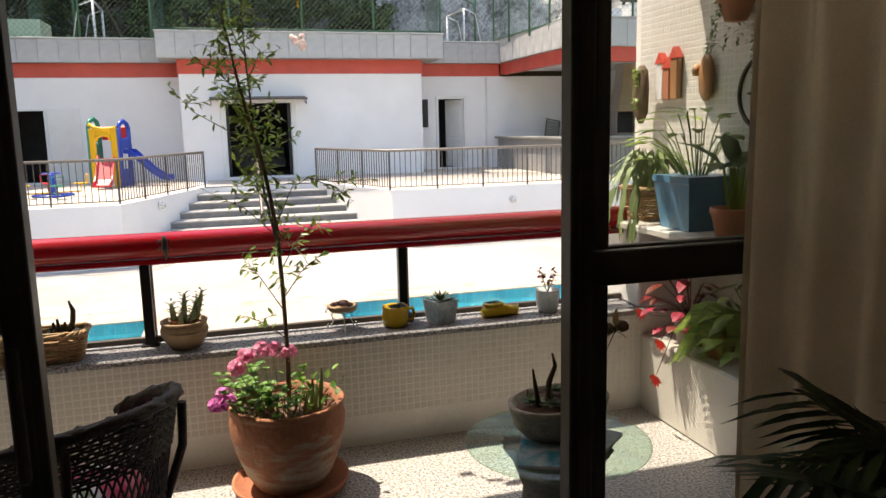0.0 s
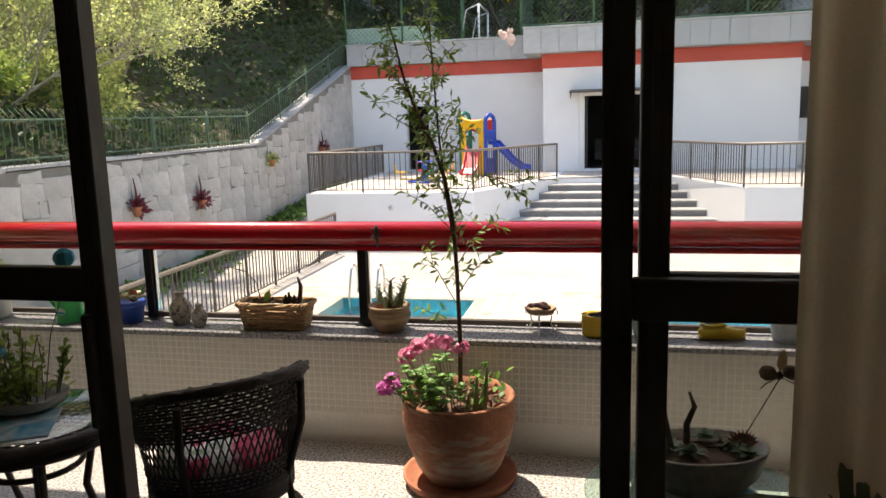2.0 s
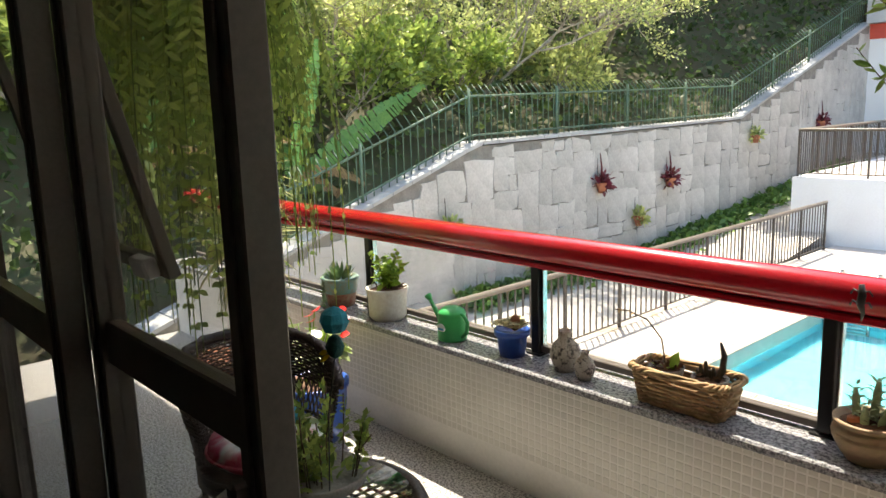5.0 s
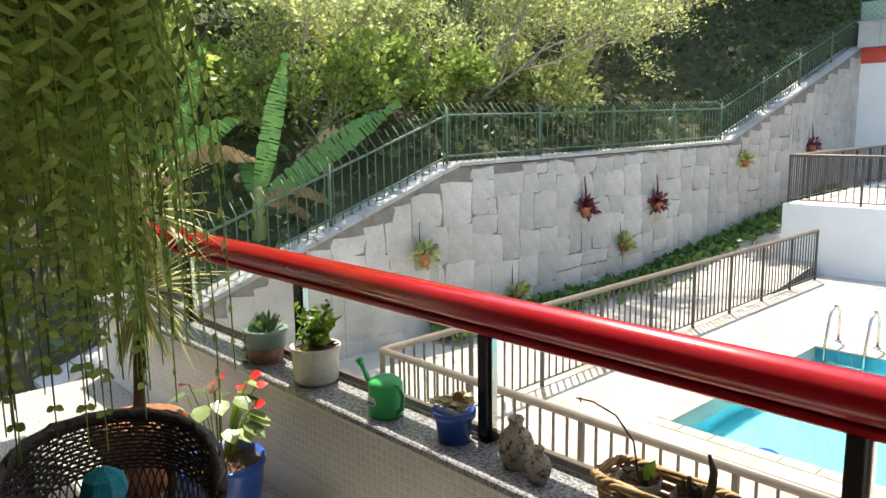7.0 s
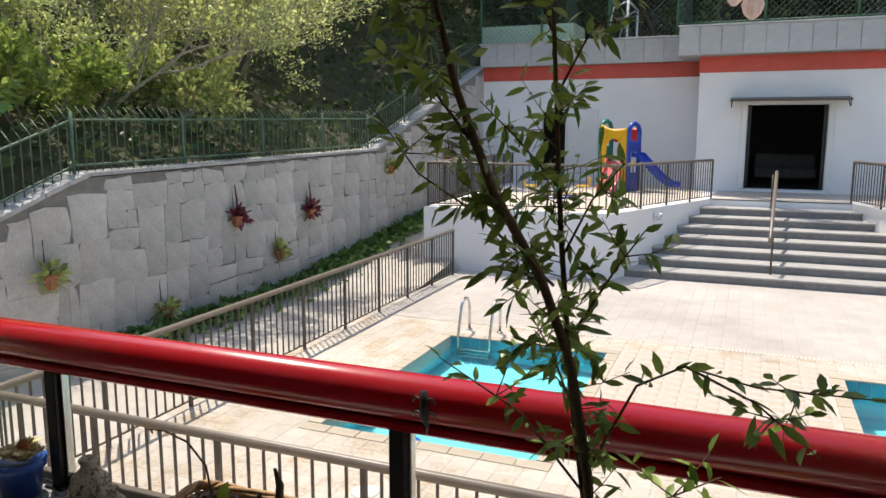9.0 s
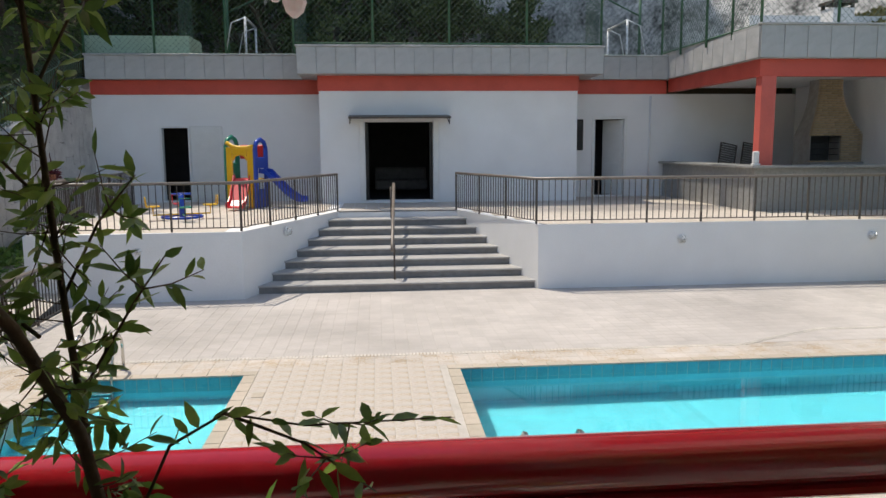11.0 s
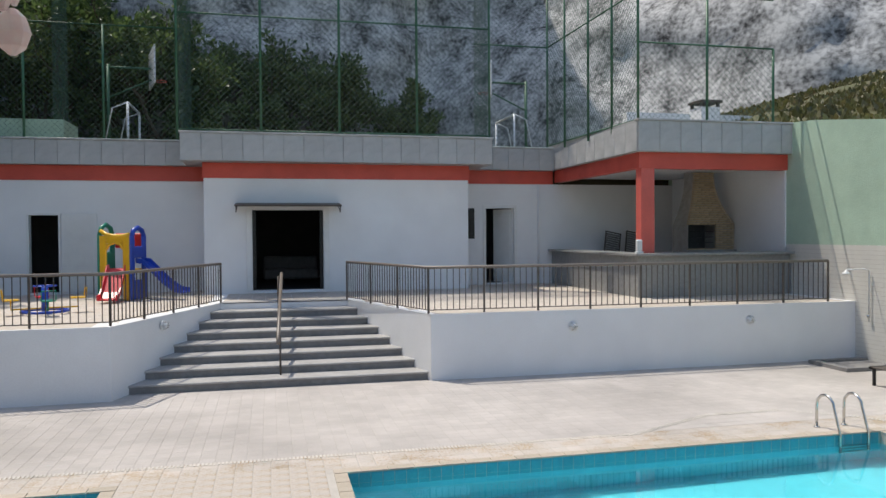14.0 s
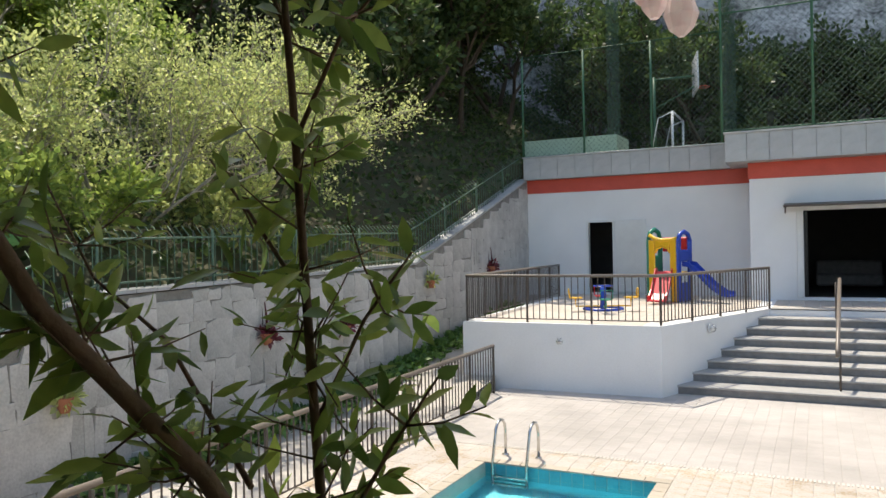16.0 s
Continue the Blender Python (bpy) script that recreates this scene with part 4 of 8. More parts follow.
def grow(stem, leaf, p, d, length, r, depth, rnd, lsize, nleaf, bend=0.35, kids=3):
    """A limb that splits; leaves sit in tufts along the last two orders."""
    pts, q, dd = [p.copy()], p.copy(), d.copy()
    n = 4
    for i in range(n):
        dd = (dd + Vector((rnd.gauss(0, bend), rnd.gauss(0, bend), rnd.gauss(0.08, bend * 0.7))) * 0.5).normalized()
        q = q + dd * length / n
        pts.append(q.copy())
    stem.tube(pts, [r * (1 - 0.45 * i / n) for i in range(n + 1)], 5 if depth < 2 else 6, caps=False)
    if depth <= 1:
        for a in pts[1:]:
            for _ in range(nleaf):
                v = Vector((rnd.gauss(0, 1), rnd.gauss(0, 1), rnd.gauss(0.2, 0.8))).normalized()
                quad_leaf(leaf, a + v * rnd.uniform(0, 0.28) * length, (v + dd * 0.6).normalized(), lsize * rnd.uniform(0.6, 1.3), rnd)
    if depth > 0:
        for k in range(kids):
            a = pts[rnd.choice((2, 3, 4))]
            v = (dd + Vector((rnd.gauss(0, 0.6), rnd.gauss(0, 0.6), rnd.gauss(0.12, 0.45)))).normalized()
            grow(stem, leaf, a, v, length * rnd.uniform(0.6, 0.8), r * 0.55, depth - 1, rnd, lsize, nleaf, bend, kids)


def tree(x, y, h, seed, lmat, label, lsize=0.13, nleaf=9, trunks=3, spread=0.35, bark=BARK, depth=3, z=None, kids=3, lean=(0, 0)):
    rnd = random.Random(seed)
    if z is None:
        z = wall_top(y) + max(0, -8.2 - x) * 0.62 - 0.4 if x < -8 else 4.2
    t = empty("tree", pose(x, y, z), label, "tree", "trees on the slope")
    st, lf = Geo(), Geo()
    for k in range(trunks):
        a = rnd.uniform(0, 6.28)
        d = Vector((math.cos(a) * spread + lean[0], math.sin(a) * spread + lean[1], 1)).normalized()
        grow(st, lf, Vector((0.15 * math.cos(a), 0.15 * math.sin(a), 0)), d, h * 0.36, 0.035 * h / math.sqrt(trunks) * 0.5, depth, rnd, lsize, nleaf, kids=kids)
    part("trunk", st, bark, t)
    part("crown", lf, lmat, t)
    return t


YG = "many-stemmed shrub tree with pale branches and yellow-green leaves"
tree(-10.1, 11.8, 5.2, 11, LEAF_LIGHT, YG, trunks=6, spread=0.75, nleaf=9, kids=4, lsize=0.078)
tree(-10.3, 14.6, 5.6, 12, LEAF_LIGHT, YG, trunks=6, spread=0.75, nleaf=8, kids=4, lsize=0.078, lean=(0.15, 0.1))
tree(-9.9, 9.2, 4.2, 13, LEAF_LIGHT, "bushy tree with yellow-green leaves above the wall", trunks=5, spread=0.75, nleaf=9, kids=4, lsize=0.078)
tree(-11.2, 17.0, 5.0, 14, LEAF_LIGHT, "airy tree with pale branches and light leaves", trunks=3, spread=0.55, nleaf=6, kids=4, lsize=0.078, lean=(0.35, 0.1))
tree(-12.6, 8.0, 5.2, 15, LEAF_MID, "dense green tree on the slope", trunks=5, spread=0.65, nleaf=12, kids=4, lsize=0.16)
tree(-14.2, 12.0, 5.6, 16, LEAF_MID, "dense green tree on the slope", trunks=5, spread=0.6, nleaf=12, kids=4, lsize=0.16)
tree(-11.4, 5.0, 5.0, 17, LEAF_MID, "dense green tree on the slope", trunks=5, spread=0.65, nleaf=12, kids=4, lsize=0.16)
tree(-9.6, 10.4, 2.6, 18, LEAF_MID, "low leafy bush behind the fence", trunks=6, spread=0.9, nleaf=9, depth=2, kids=4)
tree(-9.7, 13.2, 2.6, 19, LEAF_LIGHT, "low yellow-green bush behind the fence", trunks=6, spread=0.9, nleaf=9, depth=2, kids=4)
tree(-9.9, 8.2, 2.8, 20, LEAF_MID, "low leafy bush behind the fence", trunks=6, spread=0.9, nleaf=9, depth=2, kids=4)
# dark crowns added to shade and cover the dim stretch of slope
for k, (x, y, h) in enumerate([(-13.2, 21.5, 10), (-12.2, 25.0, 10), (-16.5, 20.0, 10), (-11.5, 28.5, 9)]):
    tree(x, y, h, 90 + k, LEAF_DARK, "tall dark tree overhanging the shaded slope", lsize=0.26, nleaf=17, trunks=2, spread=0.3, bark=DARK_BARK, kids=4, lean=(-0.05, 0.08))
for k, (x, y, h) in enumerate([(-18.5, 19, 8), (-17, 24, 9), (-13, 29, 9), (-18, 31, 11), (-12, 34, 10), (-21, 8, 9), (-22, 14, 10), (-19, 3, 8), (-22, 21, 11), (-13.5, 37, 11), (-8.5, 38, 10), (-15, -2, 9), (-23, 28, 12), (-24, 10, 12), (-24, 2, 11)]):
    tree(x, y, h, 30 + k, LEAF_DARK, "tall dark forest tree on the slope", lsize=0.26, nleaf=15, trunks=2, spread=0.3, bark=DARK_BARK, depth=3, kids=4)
# some of these dark crowns are added to cover rock that lies in shade
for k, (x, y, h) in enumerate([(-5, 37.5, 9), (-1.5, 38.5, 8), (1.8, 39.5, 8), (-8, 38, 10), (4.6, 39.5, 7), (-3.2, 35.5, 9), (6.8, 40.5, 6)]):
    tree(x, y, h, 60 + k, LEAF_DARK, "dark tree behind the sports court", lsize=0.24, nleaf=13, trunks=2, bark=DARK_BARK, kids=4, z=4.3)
for k, (x, y, h) in enumerate([(25, 30, 5), (27, 24, 5), (23.5, 34, 5), (33, 31, 7), (31, 22, 6)]):
    tree(x, y, h, 70 + k, LEAF_DARK, "dark leafy tree on the grass bank", lsize=0.2, nleaf=13, trunks=3, spread=0.6, bark=DARK_BARK, kids=4, z=float(np.interp(y, [5, 18.9, 26, 36], [2.2, 4.3, 4.8, 5])) + (x - 13.8) * 0.3 - 0.3)

# undergrowth of the slope, one sheet of loose leaves and stalks
rnd = random.Random(5)
g = Geo()
for _ in range(26000):
    y = rnd.uniform(0, 44)
    x = -8.3 - abs(rnd.gauss(0, 9))
    z = wall_top(y) - 0.15 + max(0, -8.2 - x) * 0.62
    z += rnd.uniform(0, 0.55) * (1 if y < 24 else 0.6)
    v = Vector((rnd.gauss(0, 1), rnd.gauss(0, 1), rnd.uniform(0, 1))).normalized()
    quad_leaf(g, Vector((x, y, z)), v, rnd.uniform(0.08, 0.26), rnd)
# dark leaf tone holds the shade under the trees
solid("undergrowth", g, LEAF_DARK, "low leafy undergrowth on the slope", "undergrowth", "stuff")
g = Geo()
for _ in range(5000):
    y = rnd.uniform(9, 23.5)
    x = -7.72 + abs(rnd.gauss(0, 0.28))
    z0 = float(np.interp(y, [14, 21.5, 26], [D - 0.1, -0.5, 0.1]))
    v = Vector((rnd.gauss(0, 1), rnd.gauss(0, 1), rnd.uniform(0.1, 1))).normalized()
    quad_leaf(g, Vector((x, y, z0 + rnd.uniform(0, 0.22))), v, rnd.uniform(0.08, 0.2), rnd)
solid("ground_cover", g, leaf_mat("strap_leaf", (0.12, 0.24, 0.05), (0.06, 0.13, 0.03), 0.35), "green ground cover along the foot of the stone wall", "ground cover", "stuff")
g = Geo()
for _ in range(9000):
    x, y = 14 + abs(rnd.gauss(0, 7)), rnd.uniform(12, 36)
    z = float(np.interp(y, [5, 18.9, 26, 36], [2.2, 4.3, 4.8, 5])) + (x - 13.8) * 0.3
    quad_leaf(g, Vector((x, y, z - 0.05)), Vector((rnd.gauss(0, 0.5), rnd.gauss(0, 0.5), 1)).normalized(), rnd.uniform(0.12, 0.35), rnd)
solid("grass", g, leaf_mat("dry_grass", (0.15, 0.16, 0.055), (0.11, 0.085, 0.04), 0.3), "rough tufts of grass on the bank", "grass", "stuff")

# green fence on top of the stone wall
gf = empty("hill_fence", pose(0, 0, 0), "green steel fence with bent spikes on the stone wall", "fence")
GREY_GREEN = mat("weathered_green_paint", (0.10, 0.17, 0.11), 0.55, vary=0.15, scale=6, fine=60, bump=0.04)
ys_ = [5.0 + 0.14 * k for k in range(148)]
def fence_top(y):
    return float(np.interp(y, [4, 9.69, 18, 26], [-0.9, 1.1, 1.24, 3.85]))
for y in ys_:
    z = fence_top(y)
    part("bar", Geo().tube([(0, 0, 0.05), (0, 0, 0.78), (-0.14, 0, 0.92)], 0.009, 4), GREY_GREEN, gf, m=pose(-8.02, y, z))
for zz in (0.14, 0.74):
    part("rail", Geo().tube([(-8.02, y, fence_top(y) + zz) for y in (5, 9.69, 18, 25.6)], 0.017, 6), GREY_GREEN, gf)
for y in (5.6, 7.6, 9.69, 11.8, 13.9, 16, 18, 20, 22, 24):
    part("post", Geo().tube([(-8.02, y, fence_top(y) - 0.1), (-8.02, y, fence_top(y) + 0.86)], 0.024, 8), GREY_GREEN, gf)

# planters hung on the stone wall
CLAY = mat("terracotta", (0.50, 0.19, 0.10), 0.8, colour2=(0.34, 0.13, 0.075), scale=7, fine=60, bump=0.25, stain=0.2)
RED_LEAF = mat("dark_red_leaf", (0.16, 0.02, 0.03), 0.5, scale=9, island=0.3)
def wall_planter(y, z, kind, seed):
    rnd = random.Random(seed)
    o = empty("wall_planter", pose(-7.72, y, z), ("small terracotta wall pot with dark red leaves" if kind else "small terracotta wall pot with a green plant"), "planter", "wall planters")
    part("pot", Geo().lathe([(0.06, -0.12), (0.11, 0.05), (0.115, 0.07), (0.1, 0.065), (0.09, 0.03)], 12), CLAY, o)
    part("hook", Geo().tube([(-0.08, 0, 0.05), (-0.1, 0, 0.5)], 0.008, 5), BROWN_METAL, o)
    g = Geo()
    for _ in range(70):
        v = Vector((rnd.gauss(0.2, 0.6), rnd.gauss(0, 1), rnd.gauss(0.2, 0.8))).normalized()
        quad_leaf(g, Vector((0, 0, 0.06)) + v * rnd.uniform(0, 0.16), v, 0.14, rnd)
    if kind:
        g.tube([(0, 0, 0.05), (0.02, -0.03, 0.35), (0, -0.05, 0.6)], [0.025, 0.018, 0.008], 6)
    part("plant", g, RED_LEAF if kind else LEAF_LIGHT, o)


for k, (y, z, kind) in enumerate([(12.7, 0.2, 1), (15.0, 0.1, 1), (13.9, -0.55, 0), (18.6, 0.8, 0), (8.95, -0.15, 0), (10.9, -1.0, 0), (22.3, 1.0, 1)]):
    wall_planter(y, z, kind, 80 + k)

# banana plants above the near end of the stone wall
BANANA = mat("banana_leaf", (0.20, 0.40, 0.10), 0.3, colour2=(0.10, 0.27, 0.07), scale=3, fine=30, bump=0.1, trans=0.4)
DRY_LEAF = mat("dry_leaf", (0.42, 0.27, 0.12), 0.9, scale=6, fine=30, trans=0.2)
def banana_leaf(g, p, d, length, width, rnd, droop=0.5):
    """A long torn blade: strips either side of a bent midrib."""
    d = Vector(d).normalized()
    side = d.cross(Vector((0.95, rnd.uniform(-0.3, 0.3), 0.35))).normalized()
    n = 40
    for s in (-1, 1):
        for i in range(n):
            t0, t1 = i / n, (i + rnd.choice((1.0, 1.02, 1.0, 0.8, 0.66))) / n
            def mid(t):
                return Vector(p) + d * length * t - Vector((0, 0, droop * length * t * t))
            wv = max(0.05, width * (1 - abs(2 * t0 - 0.9) ** 3) * 0.5)
            dz = Vector((rnd.uniform(-0.05, 0.05), 0, rnd.uniform(-0.06, 0.06) - 0.12)) * width
            g.add([mid(t0), mid(t1), mid(t1) + side * s * wv + dz + d * 0.1 * width, mid(t0) + side * s * wv + dz + d * 0.1 * width], [(0, 1, 2, 3)], True)


def banana(x, y, z, leaves, seed):
    rnd = random.Random(seed)
    o = empty("banana_plant", pose(x, y, z), "banana plant with large torn green leaves, some dry", "plant", "banana plants")
    part("stem", Geo().tube([(0, 0, -0.3), (0.03, 0.02, 0.6), (0.05, 0.02, 1.1)], [0.12, 0.1, 0.06], 10), LEAF_LIGHT, o)
    for dx, dy, dz, ln, w, dr, dry in leaves:
        g = Geo()
        banana_leaf(g, (0.04, 0, 0.9), (dx, dy, dz), ln, w, rnd, dr)
        part("leaf", g, DRY_LEAF if dry else BANANA, o, "dry brown hanging leaf" if dry else "")


banana(-8.7, 6.9, -0.15, [(0.05, 0.24, 1.0, 2.0, 0.27, 0.02, 0), (0.05, 0.86, 0.52, 2.7, 0.33, 0.03, 0), (0.1, 0.8, 0.45, 1.6, 0.22, 0.75, 1), (0.1, 0.85, 0.1, 1.2, 0.2, 0.8, 1), (-0.6, 0.2, 0.8, 1.4, 0.3, 0.4, 0)], 1)
banana(-8.9, 5.9, 0.35, [(0.0, 0.3, 1.0, 1.6, 0.28, 0.05, 0), (0.1, 0.8, 0.45, 1.3, 0.26, 0.5, 1), (0.0, 0.75, 0.8, 1.3, 0.28, 0.3, 0), (0.3, -0.7, 0.7, 1.6, 0.3, 0.3, 0)], 2)
banana(-9.0, 5.0, 0.2, [(0.0, 0.5, 0.9, 1.8, 0.3, 0.08, 0), (0.2, 0.0, 1.0, 1.9, 0.3, 0.1, 0), (0.3, -0.6, 0.8, 1.8, 0.3, 0.3, 0), (0.4, 0.5, 0.4, 1.3, 0.26, 0.7, 1)], 3)

# ---- things of the balcony ----
rail = empty("balcony_rail", pose(0, 3.93, 0.57), "glossy red tubular balcony rail with glass panes and dark posts", "railing")
part("handrail", Geo().tube([(-5.2, 0, 0.473), (2.04, 0, 0.473)], 0.06, 28), RED_RAIL, rail, "glossy red painted round handrail")
part("rail_flange", Geo().rbox(-5.2, 2.04, -0.03, 0.03, 0.385, 0.412, 0.006), RED_RAIL, rail)
part("bottom_rail", Geo().rbox(-5.2, 2.04, -0.014, 0.014, 0.012, 0.04, 0.003), BROWN_METAL, rail)
POST_X = [-5.3 + 1.2 * 0, -4.1, -2.88, -1.665, -0.45, 0.777]
for x in POST_X[1:]:
    p = part("post", Geo().rbox(-0.022, 0.022, -0.03, 0.018, 0.0, 0.388, 0.003), BLACK_METAL, rail, m=pose(x, 0, 0))
    part("clamp", Geo().rbox(0.024, 0.034, -0.012, 0.018, 0.0, 0.38, 0.002), GALV, p, "bare aluminium glazing strip")
    part("base_plate", Geo().rbox(-0.04, 0.04, -0.045, 0.035, 0.0, 0.008, 0.002), BLACK_METAL, p)
for a, b_ in zip([-5.2] + POST_X[1:], POST_X[1:] + [2.04]):
    o = part("pane", Geo().box(a + 0.036, b_ - 0.024, 0.004, 0.010, 0.042, 0.384), GLASS, rail, "clear glass pane")
    o.visible_shadow = False
solid("rail_pier", Geo().rbox(2.04, 2.36, 3.74, 4.12, 0.57, 0.985, 0.01), WHITE, "white pier that the handrail ends in", "pier")
solid("shelf_upper", Geo().rbox(1.98, 2.36, 2.0, 4.15, 0.99, 1.03, 0.008), TILE_WHITE, "white shelf on the side wall", "shelf")
solid("bench_low", Geo().rbox(2.06, 2.36, 2.0, 3.74, 0.0, 0.42, 0.01), TILE_WHITE, "low white ledge along the side wall", "ledge")


def soil_disc(g, r, z, rnd, n=40):
    g.lathe([(r, z - 0.01), (r, z), (r * 0.5, z + 0.008), (0.004, z + 0.012)], 18)
    for _ in range(n):
        a, q = rnd.uniform(0, 6.28), r * math.sqrt(rnd.random()) * 0.9
        v = Vector((rnd.gauss(0, 1), rnd.gauss(0, 1), rnd.uniform(0, 0.6))).normalized()
        g.add([Vector((q * math.cos(a), q * math.sin(a), z + 0.012)) + v * s + w for s, w in ((0, Vector((0, 0, 0.004))), (0.03, Vector((0, 0, 0.008))), (0.03, Vector((0.008, 0.006, 0.002))), (0, Vector((0.008, 0.006, 0))))], [(0, 1, 2, 3)])


SOIL = mat("bark_mulch", (0.16, 0.09, 0.055), 0.95, scale=30, fine=120, bump=0.5, island=0.35)
STEM = mat("brown_stem", (0.14, 0.09, 0.05), 0.85, scale=20, fine=90, bump=0.3)
NEAR_LEAF = mat("glossy_leaf", (0.25, 0.37, 0.08), 0.35, colour2=(0.13, 0.22, 0.045), scale=14, fine=60, bump=0.05, island=0.4, trans=0.4)
LIME_LEAF = mat("lime_leaf", (0.28, 0.42, 0.06), 0.4, colour2=(0.18, 0.32, 0.04), scale=14, fine=60, bump=0.05, island=0.3, trans=0.45)
CACTUS = mat("cactus_skin", (0.13, 0.20, 0.07), 0.6, colour2=(0.20, 0.26, 0.10), scale=30, fine=90, bump=0.2)
SUCC = mat("succulent_leaf", (0.20, 0.28, 0.15), 0.45, colour2=(0.13, 0.20, 0.11), scale=18, fine=60, bump=0.05, island=0.25)
WICKER = mat("dark_brown_wicker", (0.055, 0.036, 0.026), 0.5, colour2=(0.016, 0.010, 0.008), scale=30, fine=120, bump=0.3)
BASKET = mat("tan_wicker", (0.46, 0.31, 0.15), 0.7, colour2=(0.24, 0.14, 0.06), scale=26, fine=90, bump=0.3, island=0.25)
AGED_CLAY = mat("weathered_terracotta", (0.46, 0.175, 0.085), 0.85, colour2=(0.24, 0.115, 0.07), scale=6, fine=45, bump=0.6, stain=0.35)

# pale lime bloom low on the clay
N, L = AGED_CLAY.node_tree.nodes, AGED_CLAY.node_tree.links
inp = N["Principled BSDF"].inputs["Base Color"]
src = inp.links[0].from_socket
tc, nz, rp, mx = N.new("ShaderNodeTexCoord"), N.new("ShaderNodeTexNoise"), N.new("ShaderNodeValToRGB"), N.new("ShaderNodeMix")
mp, gz, ad = N.new("ShaderNodeMapping"), N.new("ShaderNodeSeparateXYZ"), N.new("ShaderNodeMath")
mp.inputs["Scale"].default_value = (1, 1, 3.5)
nz.inputs["Scale"].default_value, nz.inputs["Detail"].default_value = 7, 8
L.new(tc.outputs["Object"], mp.inputs[0])
L.new(mp.outputs[0], nz.inputs["Vector"])
L.new(tc.outputs["Object"], gz.inputs[0])
ad.operation = "MULTIPLY_ADD"
ad.inputs[1].default_value = -1.1
L.new(gz.outputs[2], ad.inputs[0])
L.new(nz.outputs[0], ad.inputs[2])
rp.color_ramp.elements[0].position, rp.color_ramp.elements[1].position = 0.24, 0.42
L.new(ad.outputs[0], rp.inputs[0])
mx.data_type = "RGBA"
mx.inputs[7].default_value = (0.40, 0.33, 0.25, 1)
L.new(rp.outputs[0], mx.inputs[0])
L.new(src, mx.inputs[6])
L.new(mx.outputs[2], inp)


def rvec(rnd, up=0.3):
    return Vector((rnd.gauss(0, 1), rnd.gauss(0, 1), rnd.gauss(up, 0.7))).normalized()


def twig(stem, leaf, pts, r, n, size, rnd, width=0.36, tips=True, hang=0.15):
    """A branch with alternate leaves along its outer part."""
    pts = [Vector(p) for p in pts]
    stem.tube(pts, [r * (1 - 0.6 * i / (len(pts) - 1)) for i in range(len(pts))], 6)
    for k in range(n):
        t = (0.25 + 0.75 * (k + rnd.random()) / n) * (len(pts) - 1)
        i = min(int(t), len(pts) - 2)
        p = pts[i].lerp(pts[i + 1], t - i)
        d = (pts[i + 1] - pts[i]).normalized()
        v = (d * 0.7 + rvec(rnd, -0.1)).normalized()
        s = size * rnd.uniform(0.65, 1.2)
        leaf.leaf(p, p + v * s - Vector((0, 0, hang * s)), s * width, rvec(rnd, 1.2), 0.12, rnd.uniform(-0.05, 0.25))


# large clay pot with the shrub and the geranium
pot = empty("plant_pot", pose(0.13, 3.42, 0.0), "large weathered terracotta pot with a thin shrub and pink geraniums", "potted plant")
part("pot", Geo().lathe([(0.15, 0.035), (0.19, 0.10), (0.225, 0.19), (0.245, 0.28), (0.250, 0.33), (0.240, 0.37), (0.243, 0.385), (0.250, 0.40), (0.243, 0.41), (0.225, 0.405), (0.215, 0.38), (0.2, 0.35)], 48, wob=0.012), AGED_CLAY, pot)
part("saucer", Geo().lathe([(0.19, 0.0), (0.235, 0.01), (0.255, 0.045), (0.253, 0.055), (0.240, 0.05), (0.225, 0.028), (0.1, 0.026)], 40), CLAY, pot, "wide terracotta saucer")
rnd = random.Random(3)
g = Geo()
soil_disc(g, 0.215, 0.368, rnd, 160)
part("soil", g, SOIL, pot, "dry bark mulch")
st, lf = Geo(), Geo()
main = [(0.01, 0.0, 0.36), (0.015, 0.0, 0.6), (0.01, 0.0, 0.9), (0.0, 0.0, 1.15), (-0.03, -0.02, 1.35), (-0.06, -0.10, 1.5), (-0.10, -0.20, 1.63), (-0.13, -0.26, 1.76), (-0.15, -0.29, 1.88), (-0.18, -0.32, 2.0)]
st.tube(main, [0.0105, 0.0098, 0.0092, 0.0088, 0.0082, 0.0075, 0.0066, 0.0052, 0.0038, 0.002], 8)
second = [(0.0, 0.0, 1.08), (-0.04, 0.03, 1.3), (-0.065, 0.04, 1.55), (-0.08, 0.04, 1.8), (-0.09, 0.03, 2.02), (-0.08, 0.02, 2.14)]
st.tube(second, [0.006, 0.0052, 0.0046, 0.0038, 0.0028, 0.0015], 7)
